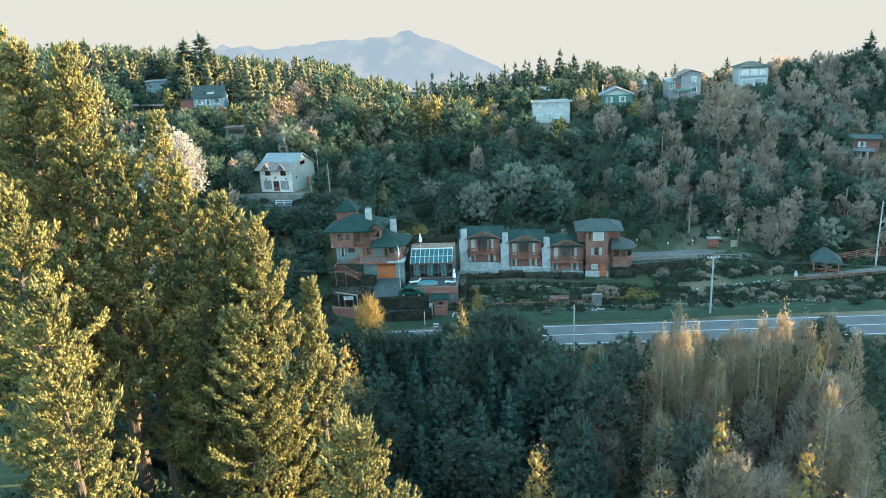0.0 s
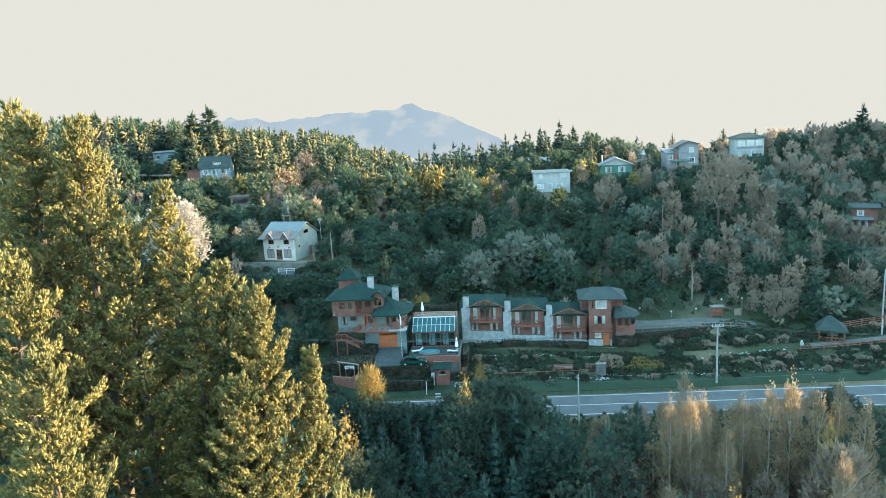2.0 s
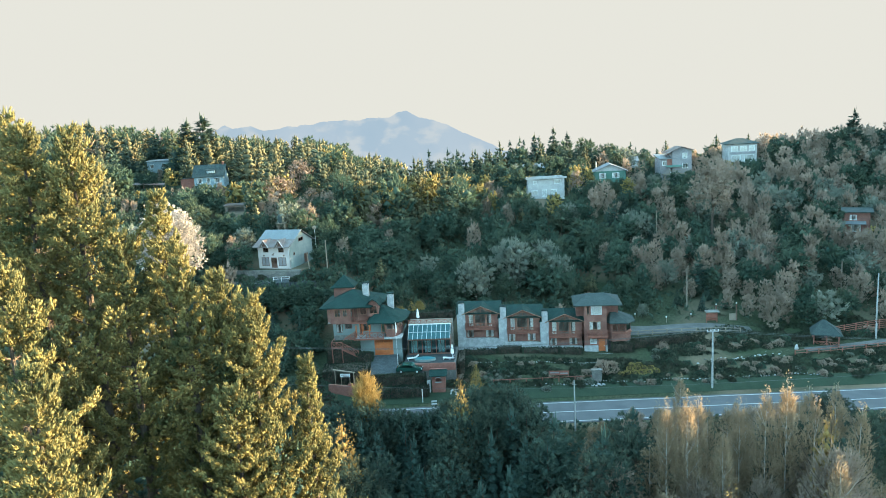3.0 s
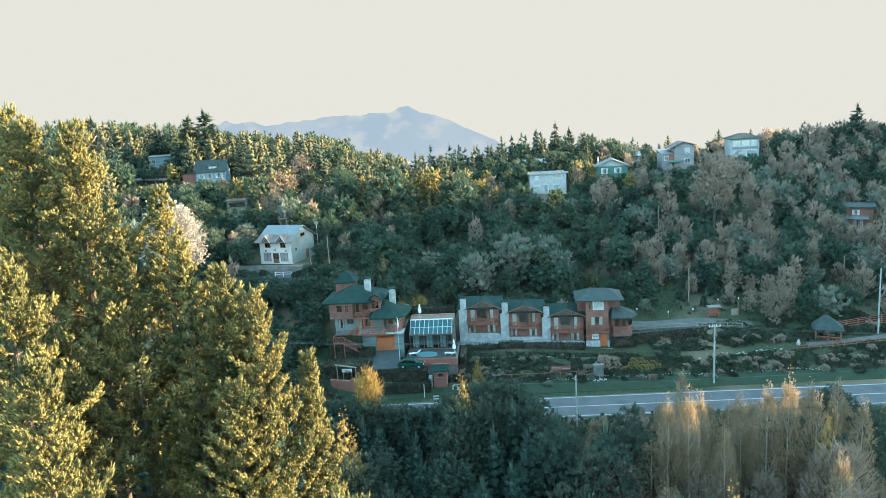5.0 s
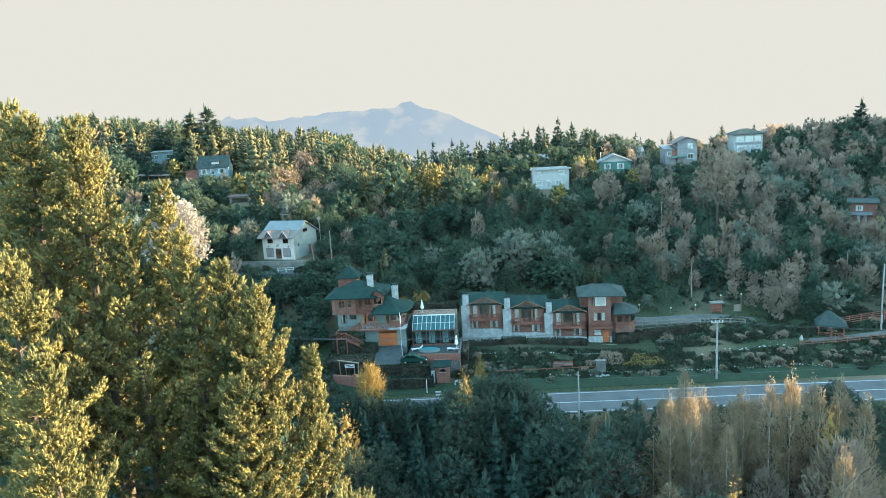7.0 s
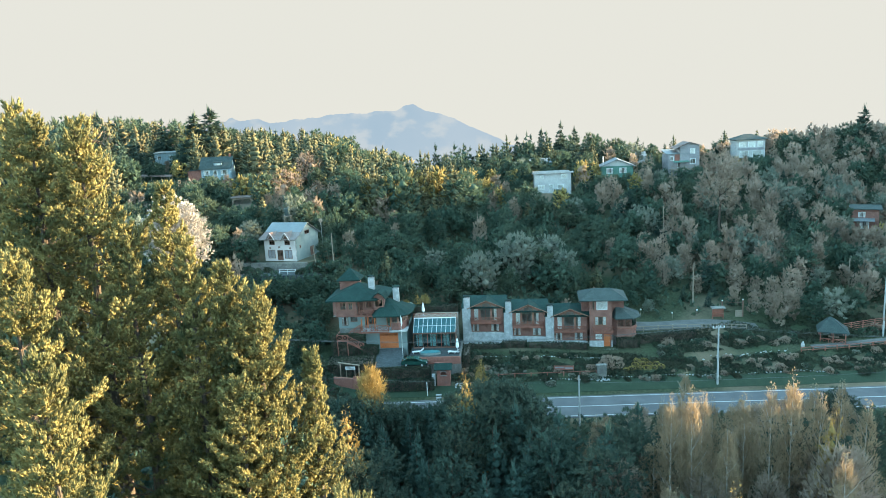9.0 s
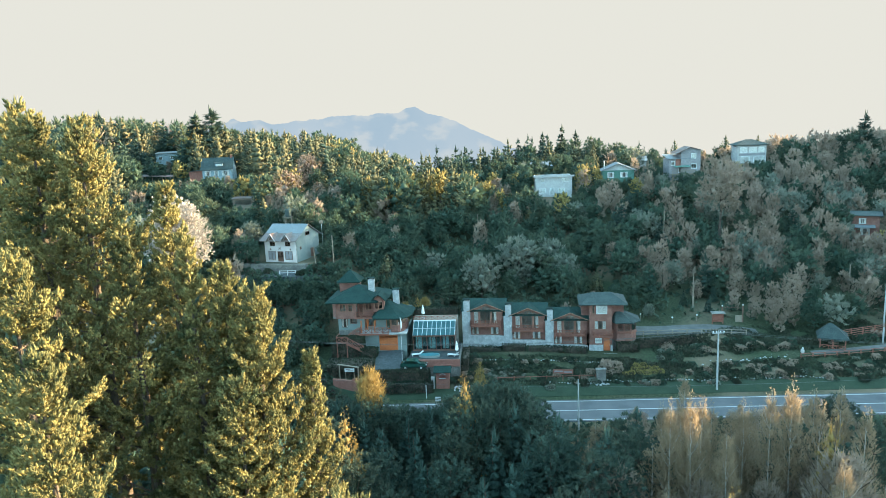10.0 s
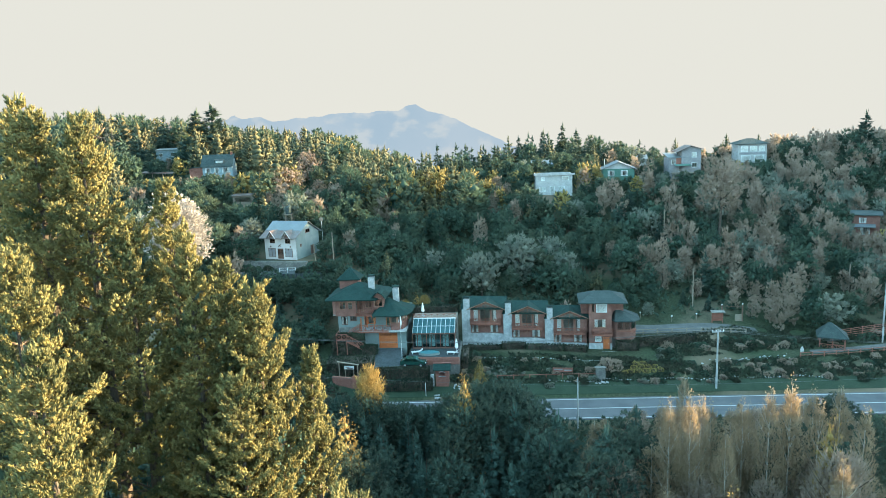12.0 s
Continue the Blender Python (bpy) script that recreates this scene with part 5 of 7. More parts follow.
HILL = {
    "cypress": (crown_kind(lambda r: tufted_cone(r, 12, 2.7, 320, 0.85, 0.03, r.uniform(0.55, 0.8), 0.25, 0.6, 0.68), 5, 1), CYPRESS, 12.0),
    "fir": (crown_kind(lambda r: tufted_cone(r, 14, 3.0, 260, 1.1, 0.04, 0.9, 0.5, 0.7, 0.55, 0.3, TUFT), 4, 2), SPRUCE, 14.0),
    "broad": (crown_kind(lambda r: tufted_lobes(r, 8.5, 3.3, 220, 0.75, lobes=11, forms=TUFT, heart=0.5), 5, 3), BROAD, 8.5),
    "olive": (crown_kind(lambda r: tufted_lobes(r, 8.5, 2.6, 260, 0.7, up=0.9, lobes=10, width=0.6), 3, 4), OLIVE, 8.5),
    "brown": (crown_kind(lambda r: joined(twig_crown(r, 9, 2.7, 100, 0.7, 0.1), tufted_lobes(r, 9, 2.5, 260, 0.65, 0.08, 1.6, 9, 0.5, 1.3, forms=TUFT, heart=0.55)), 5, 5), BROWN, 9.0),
    "willow": (crown_kind(lambda r: tufted_lobes(r, 9, 3.7, 420, 0.65, up=0.9, lobes=14, width=0.6, forms=TUFT, heart=0.55), 3, 6), WILLOW, 9.0),
    "pinkish": (crown_kind(lambda r: joined(twig_crown(r, 8, 3.4, 240, 0.55, 0.15), tufted_lobes(r, 7.4, 2.9, 200, 0.55, up=1.0, width=0.5)), 2, 8), PINKISH, 8.0),
}
WORDS = {"cypress": "dense conical cypress, yellowish where the sun strikes", "fir": "dark blue-green fir tree on the hill", "broad": "dark green bushy broadleaf tree on the slope", "olive": "yellow-green bushy tree catching the sun",
         "brown": "thin brownish tree with glare-paled dry leaves", "willow": "pale grey-green leafy willow tree", "pinkish": "nearly bare pinkish-brown autumn tree"}
NAMES = {"cypress": "cypress_tree", "fir": "fir_tree", "broad": "leafy_tree", "olive": "leafy_tree", "brown": "dry_tree", "willow": "willow_tree", "pinkish": "bare_tree"}
KINDS = {k: [tree_kind(NAMES[k], WORDS[k], c, trunk_shape(R, size * 0.95, 0.14, 0 if k in ("fir", "cypress") else 3), leaf) for c in crowns] for k, (crowns, leaf, size) in HILL.items()}


def hill_tree(k, x, y, top=None, height=None, wide=1.0):
    kind = KINDS[k][int(R.integers(len(KINDS[k])))]
    size = HILL[k][2]
    s = min(((top - ground_z(x, y)) if top else height) / size, 1.7 if k == "fir" else 1.35)
    return plant(kind, x, y, s * wide, None, s, group="hillside trees")


# along the road behind the pines
for k in range(30):
    x = -70 + 1.6 * k + R.uniform(-0.5, 0.5)
    hill_tree("broad", x, R.uniform(85, 90) - 0.06 * x, height=R.uniform(8, 11), wide=1.1)

# dark trees in the hollow behind the pines
for k in range(46):
    x, y = R.uniform(-52, -12), R.uniform(56, 88)
    if abs(x) > 0.72 * y or math.hypot(x + 11, y - 72) < 3 or x > -0.19 * y:
        continue
    h = min(R.uniform(8, 13), shade_z(x, y) - 1.0 - ground_z(x, y))
    if h > 2.5:
        hill_tree("fir" if k % 3 == 0 else "broad", x, y, height=h, wide=1.1)


for k, x, y, top, wide in [("fir", -73.7, 235, 53.0, 1.7), ("fir", -79.5, 238, 51.5, 1.6), ("fir", -108.5, 230, 52.9, 0.8), ("fir", 42.6, 225, 41.7, 0.9), ("fir", 37.1, 228, 39.8, 0.9), ("fir", 28.3, 222, 38, 1.0),
                           ("fir", 48.2, 230, 39.6, 1.0), ("cypress", 73, 205, 35.7, 0.9), ("cypress", 92.5, 215, 36.2, 1.0), ("fir", 126.7, 200, 42.1, 1.1), ("cypress", 106, 222, 35.4, 0.9), ("fir", 1.8, 215, 37, 0.7),
                           ("broad", -15.1, 205, 37.3, 1.2), ("brown", -24.1, 168, 29.2, 1.2), ("cypress", 62.8, 225, 33.7, 1.2),
                           ("willow", 16.9, 138, 19.9, 1.1), ("willow", 8.8, 132, 17.6, 1.0), ("willow", 46.8, 132, 14.4, 1.1), ("willow", 26, 135, 16.4, 1.0)]:
    hill_tree(k, x, y, top, wide=wide)
for k, x, y, top, wide in [("olive", 1.9, 180, 32.6, 0.9), ("olive", -6.2, 178, 32.5, 0.8), ("olive", -10.3, 172, 31.6, 0.8), ("olive", 10.3, 185, 30.4, 1), ("olive", 16.8, 190, 29.4, 1.1), ("olive", 23.1, 190, 28.9, 1.2),
                           ("olive", -2.0, 184, 31.0, 1.0), ("olive", 6.0, 190, 30.0, 1.1), ("olive", 28.5, 187, 28.5, 1.0), ("olive", 44.5, 186, 30.0, 0.9), ("olive", 14.0, 179, 28.0, 1.0), ("olive", -16.0, 176, 31.0, 0.9), ("olive", 17.1, 172, 26.2, 0.7), ("olive", 40.2, 182, 31.1, 0.9), ("pinkish", -35.9, 200, 38.6, 1), ("pinkish", -38.7, 180, 33.5, 1.5), ("pinkish", -29.8, 178, 29.9, 1.0)]:
    hill_tree(k, x, y, top, wide=wide)

wr = np.random.default_rng(21)
white_tree = tree_kind("blossom_tree", "round tree covered in white blossom", np.concatenate([lobed_crown(wr, 20, 4.9, 4200, 0.36, 30, 0.56, 0.35, up=0.8), twig_crown(wr, 20.2, 4.6, 500, 0.5, 0.58)]), trunk_shape(wr, 18, 0.26, 8, low=0.45, reach=0.2), BLOSSOM, PALE_BARK)
tall_tree = tree_kind("tall_tree", "tall tree with long bare trunk and broad brownish crown", joined(tufted_lobes(wr, 17, 4.6, 480, 0.6, 0.42, 0.5, 14, forms=TUFT, heart=0.4), twig_crown(wr, 17, 4.2, 300, 0.6, 0.45)), trunk_shape(wr, 16, 0.26, 6, low=0.45, reach=0.16), BROWN)
plant_to(tall_tree, 63.7, 150.0, 32.9, 17.0)
plant_to(white_tree, -46.0, 122.0, 32.6, 20.2, wide=1.1)

CLEAR = [((-31, 144), (-31, 138), 7.5), ((32, 184), (32, 179), 6.0), ((52, 194), (52, 188), 6.0), ((68, 191), (69, 186), 6.0), ((96, 209), (96, 204), 6.0), ((-97, 259), (-97, 255), 5.5), ((-65, 218), (-68, 214), 7.0),
         ((-47, 172), (-47, 169), 4.0), ((97, 153), (97, 149), 4.5), ((-14, 119), (-8, 100), 9.5), ((3, 119), (32, 115), 5.0), ((-44, 122), (-42, 116), 5.0), ((63.7, 150), (62, 146), 3.2), ((65, 217), (65, 213), 4.0), ((33, 209), (33, 205), 4.0)]
# lines of sight down the slope that stay open: house middle, base height, half width
OPEN = [(-35.9, 200, 31.5, 5.0), (-38.7, 180, 27.5, 5.0), (-29.8, 178, 26.5, 3.0), (-80, 214, 28.6, 6.0), (-56, 214, 29.6, 5.0), (-29.5, 140, 15.0, 8.0), (32, 180, 23.4, 6.0), (52, 190, 25.6, 5.5), (69, 187, 26.6, 5.5), (96, 205, 27.6, 5.5), (-97, 255, 33.6, 5.0), (-67, 215, 29.6, 8.0), (-47, 170, 24.8, 4.0), (97, 150, 14.6, 4.0), (-44, 122, 22.5, 5.5), (-86, 214, 28.6, 5.0)]


def open_limit(x, y):
    lim = 99.0
    for hx, hy, hz, half in OPEN:
        if y < hy and abs(x - hx * y / hy) < half:
            lim = min(lim, EYE_Z - (EYE_Z - hz) * y / hy - ground_z(x, y) + 0.6)
    return lim


def blocked(x, y):
    for (ax, ay), (bx, by), r in CLEAR:
        t = max(0, min(1, ((x - ax) * (bx - ax) + (y - ay) * (by - ay)) / ((bx - ax) ** 2 + (by - ay) ** 2)))
        if math.hypot(x - ax - t * (bx - ax), y - ay - t * (by - ay)) < r:
            return True
    return False


r9 = np.random.default_rng(40)
FAR = {
    "cypress": [tufted_cone(r9, 12, 3.1, 120, 1.2, 0.03, r9.uniform(0.5, 0.85), 0.25, 0.66, 0.68) for _ in range(9)],
    "fir": [tufted_cone(r9, 14, 3.0, 100, 1.5, 0.04, 0.9, 0.4, 0.7, 0.55, 0.3, TUFT) for _ in range(6)],
    "broad": [tufted_lobes(r9, 8.5, 3.3, 104, 0.95, lobes=8, width=0.85, forms=TUFT, heart=0.55) for _ in range(7)],
    "olive": [tufted_lobes(r9, 8.5, 2.6, 104, 0.95, up=0.9, lobes=7, width=0.7) for _ in range(4)],
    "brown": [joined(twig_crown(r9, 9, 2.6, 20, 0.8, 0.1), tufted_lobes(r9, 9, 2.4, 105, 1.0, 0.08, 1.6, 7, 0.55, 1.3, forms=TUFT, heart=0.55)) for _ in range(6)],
    "willow": [tufted_lobes(r9, 9, 3.7, 150, 0.95, up=0.9, lobes=9, width=0.7, forms=TUFT, heart=0.55) for _ in range(3)],
    "pinkish": [joined(twig_crown(r9, 8, 3.3, 50, 0.7, 0.15), tufted_lobes(r9, 7.4, 2.8, 90, 0.8, up=1.0, lobes=6, width=0.55)) for _ in range(2)],
}


def skyline_slope(side):
    """How far above or below the eye the tree line stands against the sky, from west to east."""
    return float(np.interp(side, [-0.63, -0.557, -0.478, -0.432, -0.397, -0.355, -0.301, -0.263, -0.211, -0.169, -0.137, -0.104, -0.064, -0.032, -0.004, 0.023, 0.056, 0.093, 0.127, 0.192, 0.235, 0.285, 0.329, 0.401, 0.458, 0.504, 0.575, 0.658],
                           [0.071, 0.036, 0.038, 0.037, 0.032, 0.026, 0.019, 0.012, 0.007, 0.003, -0.004, -0.022, -0.026, -0.041, -0.031, -0.036, -0.026, -0.020, -0.011, -0.014, -0.030, -0.037, -0.050, -0.055, -0.047, -0.038, -0.032, -0.027]))


far = {k: [] for k in HILL}
taken, things_left = {}, 170
for k in range(11000):
    y = math.sqrt(R.uniform(110 ** 2, 325 ** 2))
    x = R.uniform(-0.74, 0.80) * y
    if y > 268 and x > -15:
        continue
    gap = 2.7 if x > 33 and y < 145 else 3.3 if y < 172 else 6.2 if x < 12 else 4.6 if y > 200 else 3.3 if x > 42 else 4.1
    cell = (int(x // 4), int(y // 4))
    if any(math.hypot(x - a, y - b) < gap for i in (-1, 0, 1) for j in (-1, 0, 1) for a, b in taken.get((cell[0] + i, cell[1] + j), ())):
        continue
    if y < (124.5 - 0.15 * x if x < 34 else 122.3 - 0.1 * (x - 36) if x < 57 else 112.5) or (x < -22 and y < 121):
        continue
    if blocked(x, y):
        continue
    room = open_limit(x, y)
    if room < 1.0:
        continue
    taken.setdefault(cell, []).append((x, y))
    q = R.uniform()
    if y > 168 and x < 12:
        name = "cypress" if q < 0.6 else "fir" if q < 0.82 else "broad" if q < 0.95 else "olive" if q < 0.99 else "pinkish"
        h = R.uniform(9, 16) * (1.0 if y < 215 else 1.25)
    elif y > 205:
        name = "fir" if q < 0.45 else "cypress" if q < 0.75 else "broad"
        h = R.uniform(8, 14)
        if x > 85:
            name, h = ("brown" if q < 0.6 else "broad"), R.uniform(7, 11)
    # eastern slope: mostly the brown crowns with glare in their colour, and pale willows
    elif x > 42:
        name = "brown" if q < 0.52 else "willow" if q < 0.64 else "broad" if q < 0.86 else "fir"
        h = R.uniform(5, 9)
    else:
        name = "broad" if q < 0.8 else "cypress" if q < 0.86 else "brown" if q < 0.94 else "willow"
        h = R.uniform(5, 8.5)
        if x < -20:
            h = R.uniform(5, 9)
    if y < 128 and x > -5:
        h = min(h, R.uniform(3, 5) if x < 57 else R.uniform(4.5, 7.5))
    if y > 195:
        h = min(h, EYE_Z + skyline_slope(x / y) * y - ground_z(x, y) + R.normal(-0.4, 1.3))
        if h < 1.5:
            continue
    if room < h:
        h, name = room, ("broad" if q < 0.6 else "brown" if q < 0.85 else "olive")
    if things_left > 0 and y < 178 and h > 3:
        hill_tree(name, x, y, height=h, wide=R.uniform(0.85, 1.2))
        things_left -= 1
        continue
    crowns, size = FAR[name], HILL[name][2]
    s, a = h / size, R.uniform(0, 6.28)
    w = s * R.uniform(0.85, 1.2)
    c, tris = crowns[int(R.integers(len(crowns)))]
    ca, sa = math.cos(a), math.sin(a)
    far[name].append((np.stack([(c[:, 0] * ca - c[:, 1] * sa) * w + x, (c[:, 0] * sa + c[:, 1] * ca) * w + y, c[:, 2] * s + ground_z(x, y) - 0.2], -1), tris))
for k, arrays in far.items():
    if arrays:
        tagged(new("hillside_wood", tri_mesh("hillside_wood", joined(*arrays), HILL[k][1])), "woodland of " + WORDS[k].split(",")[0] + " crowns", "woodland", kind="stuff")

for k in range(600):
    x, y = R.uniform(-44, -19.5), R.uniform(101, 131)
    if x > -24 and 106 < y < 113 or any(math.hypot(x - a, y - b) < 2.6 for c in taken.values() for a, b in c) or math.hypot(x + 44, y - 121) < 5 or (y > 127 and x > -36):
        continue
    taken.setdefault((int(x // 4), int(y // 4)), []).append((x, y))
    hill_tree("broad" if R.uniform() < 0.7 else "fir", x, y, height=max(1.5, min(R.uniform(3.5, 7.0), open_limit(x, y))), wide=R.uniform(0.9, 1.2))

for k in range(16):
    x = -44.5 + 1.45 * k + R.uniform(-0.4, 0.4)
    y = 130.4 - 0.12 * (x + 44) + R.uniform(-1.2, 0.6)
    hill_tree("broad", x, y, height=max(1.4, 14.6 + R.uniform(-0.9, 1.2) - ground_z(x, y)), wide=R.uniform(1.0, 1.4))

# low scrub on the slopes
xs = R.uniform(-190, 210, 60000)
ys = np.sqrt(R.uniform(100 ** 2, 250 ** 2, 60000))
keep = (np.abs(xs) < 0.8 * ys) & (ys - road_y(xs) > 24) & ~((xs > 30) & (xs < 58) & (np.abs(ys - 118.4 + 0.19 * (xs - 36)) < 2.4))
keep &= np.array([not blocked(a, b) if k else False for a, b, k in zip(xs, ys, keep)])
xs, ys = xs[keep][:26000], ys[keep][:26000]
p = np.stack([xs, ys, land(xs, ys) + R.uniform(0, 0.9, len(xs))], -1)
d = unit(np.stack([R.normal(0, 0.5, len(xs)), R.normal(0, 0.5, len(xs)), np.ones(len(xs))], -1))
tagged(new("undergrowth", tri_mesh("undergrowth", blades(R, p, d, R.uniform(0.5, 1.1, len(p)), 0.45, 3, 0.7), BROAD)), "dark green scrub covering the hillside", "undergrowth", kind="stuff")
xs, ys = R.uniform(-30, 70, 20000), R.uniform(36, 91, 20000)
p = np.stack([xs, ys, land(xs, ys) + R.uniform(0, 0.8, len(xs))], -1)
p = p[(ys - road_y(xs) < -5) & (np.abs(xs) < 0.75 * ys)]
d = unit(np.stack([R.normal(0, 0.5, len(p)), R.normal(0, 0.5, len(p)), np.ones(len(p))], -1))
tagged(new("undergrowth", tri_mesh("undergrowth", blades(R, p, d, R.uniform(0.4, 0.8, len(p)), 0.4, 3, 0.7), BROAD)), "dark scrub on the bank below the road", "undergrowth", kind="stuff")
xs = R.uniform(2, 80, 30000)
bs = R.uniform(7.2, 24, 30000)
ys = road_y(xs) + bs
patch = np.sin(xs * 0.9 + 2 * np.sin(ys * 0.7)) + np.cos(ys * 1.3 + xs * 0.4)
keep = (patch > -0.9) & ~((xs > 3) & (xs < 36) & (ys > 112.2 - 0.15 * (xs - 4))) & ~((xs > 33) & (np.abs(ys - 115.9 - 0.15 * (xs - 33)) < 2.4)) & ~((xs > 40) & (np.abs(ys - 106.4) < 1.0))
p = np.stack([xs, ys, land(xs, ys) + 0.02], -1)[keep][:19000]
d = unit(np.stack([R.normal(0, 0.5, len(p)), R.normal(0, 0.5, len(p)), np.ones(len(p))], -1))
tagged(new("garden_plants", tri_mesh("garden_plants", blades(R, p, d, R.uniform(0.18, 0.5, len(p)), 0.4, 2, 0.8), HEDGE)), "low dark ground-cover plants on the terraces", "plants", kind="stuff")


# ---- the white house up the slope ----
wh = thing("white_house", "white rendered two-storey house with sheet metal roof and dormers", "house", pose(-35.5, 140.4, 16.0, 0, 0, -20))
wh.scale = (1.0, 1.1, 0.9)
W1 = [(1.3, 2.55, 3.65, 4.9), (4.9, 6.15, 3.65, 4.9), (0.8, 2.5, 0.5, 2.5), (2.95, 4.35, 0.05, 2.45), (4.75, 6.5, 0.5, 2.5)]
part("front_wall", Shape().wall(0.0, 7.4, -1.5, 5.1, 0, 0.25, W1), STUCCO, wh, "white rendered front wall")
part("side_wall", Shape().add([(7.4, 0, -1.5), (7.4, 8.6, -1.5), (7.4, 8.6, 5.1), (7.4, 4.3, 7.9), (7.4, 0, 5.1), (7.15, 0.26, -1.5), (7.15, 8.6, -1.5), (7.15, 8.6, 5.1), (7.15, 4.3, 7.9), (7.15, 0.26, 5.1)],
                              [(0, 1, 2, 3, 4), (9, 8, 7, 6, 5), (0, 5, 6, 1), (1, 6, 7, 2), (2, 7, 8, 3), (3, 8, 9, 4), (4, 9, 5, 0)]).box(0.0, 7.14, 8.35, 8.6, -1.5, 5.1).box(0.0, 0.25, 0.26, 8.34, -1.5, 5.1), STUCCO_SIDE, wh, "white side wall with shade put into its grey-green colour")
part("inner_floor", Shape().box(0.26, 7.1, 0.3, 8.3, 2.8, 3.0).box(0.26, 7.1, 3.0, 3.1, -1, 5.0), INSIDE, wh)
for i, w in enumerate(W1):
    if i == 3:
        d = part("door", Shape().box(w[0], w[1], 0.05, 0.12, w[2], w[3]).box(w[0] + 0.1, w[0] + 0.62, 0.02, 0.05, 0.2, 0.9).box(w[1] - 0.62, w[1] - 0.1, 0.02, 0.05, 0.2, 0.9), FRAME_DARK, wh, "dark brown double door")
        glazed("door_pane", Shape().box(w[0] + 0.12, w[0] + 0.6, 0.02, 0.05, 1.05, 2.2).box(w[1] - 0.6, w[1] - 0.12, 0.02, 0.05, 1.05, 2.2), PANE, d)
    else:
        window(wh, *w, 0.0, FRAME_DARK, "", 1, 2 if i < 2 else 0)
        if i in (2, 4):
            part("net_curtain", Shape().box(w[0] + 0.1, (w[0] + w[1]) / 2 - 0.05, -0.042, -0.034, w[2] + 0.1, w[3] - 0.1).box((w[0] + w[1]) / 2 + 0.05, w[1] - 0.1, -0.042, -0.034, w[2] + 0.1, w[3] - 0.1), GREY_WALL, wh, "grey net curtain behind the glass")
for y0, y1, z0, z1, nm in ((5.2, 6.6, 0.1, 2.2, "side_door"), (3.6, 5.2, 5.4, 6.3, "side_window"), (1.4, 1.9, 2.6, 3.3, "side_window")):
    o = part(nm, Shape().box(7.41, 7.46, y0, y1, z0, z1), FRAME_DARK, wh, "dark framed opening")
    if nm == "side_window":
        part("pane", Shape().box(7.462, 7.475, y0 + 0.12, (y0 + y1) / 2 - 0.04, z0 + 0.12, z1 - 0.12).box(7.462, 7.475, (y0 + y1) / 2 + 0.04, y1 - 0.12, z0 + 0.12, z1 - 0.12), PANE, o)
rs = Shape()
rs.slab([(-0.7, 1.7, 6.35), (7.9, 1.7, 6.35), (7.9, 4.3, 8.1), (-0.7, 4.3, 8.1)], 0.08).slab([(-0.7, 4.3, 8.1), (7.9, 4.3, 8.1), (7.9, 9.2, 4.9), (-0.7, 9.2, 4.9)], 0.08)
part("roof", rs, SHEET, wh, "pale galvanised sheet roof")
part("lower_roof", Shape().slab([(-0.8, -0.75, 4.95), (7.9, -0.75, 4.95), (7.9, 1.8, 6.36), (-0.8, 1.8, 6.36)], 0.08), RUST, wh, "rust-stained sheet roof")
for x in (1.95, 5.5):
    dm2 = part("dormer", Shape().prism([(x - 0.95, 4.85), (x + 0.95, 4.85), (x, 6.4)], -0.42, 1.9), STUCCO, wh)
    part("dormer_roof", Shape().slab([(x - 1.2, -0.7, 4.75), (x, -0.7, 6.6), (x, 2.2, 6.6), (x - 1.2, 2.2, 4.75)], 0.08).slab([(x, -0.7, 6.6), (x + 1.2, -0.7, 4.75), (x + 1.2, 2.2, 4.75), (x, 2.2, 6.6)], 0.08), RUST, dm2)
    part("dormer_window", Shape().prism([(x - 0.62, 5.05), (x + 0.62, 5.05), (x, 6.05)], -0.46, -0.424), FRAME_DARK, dm2, "dark triangular dormer window")
    for sx in (-1, 1):
        part("bargeboard", Shape().bar((x + sx * 1.15, -0.73, 4.78), (x, -0.73, 6.56), 0.16, 0.05), STUCCO, dm2)
for x in (1.3, 6.0):
    part("wall_lamp", Shape().box(x, x + 0.25, -0.16, -0.005, 2.75, 3.1), FRAME_DARK, wh)
part("wall_ornament", Shape().bar((3.3, -0.05, 2.9), (3.9, -0.05, 3.5), 0.1).bar((3.3, -0.05, 3.3), (3.8, -0.05, 2.95), 0.1), FRAME_DARK, wh)
part("drainpipe", Shape().tube([(7.3, -0.1, 5.0), (7.3, -0.1, -0.5)], [0.06, 0.06]), METAL, wh)
single("garden_terrace", Shape().pillar([(-41.3, 139.72), (-25.9, 136.0), (-20.5, 146), (-24, 150), (-40, 152)], 12.0, 15.9), GROUND, "earth and grass terrace on which the house stands", "terrace")
single("garden_terrace", Shape().pillar([(-44, 132.8), (-22.5, 130.2), (-21.5, 135.2), (-26.1, 134.85), (-41.6, 138.55), (-44, 138.5)], 10.0, 14.5), PAVERS, "grey paved yard below the white house", "yard")
plinth = single("retaining_wall", Shape().pillar([(-41.5, 138.6), (-26.2, 134.9), (-26.0, 135.9), (-41.3, 139.65)], 12.0, 16.0), ROCK, "low rubble stone retaining wall before the house", "wall", bevel=0.06)
stp = Shape()
for i in range(5):
    stp.box(0, 2.2, -0.4 * i - 0.4, -0.4 * i, -3, -0.25 * i)
single("garden_steps", stp, ROCK, "stone garden steps before the white house", "steps", pose(-29.5, 137.9, 15.0, 0, 0, -15))
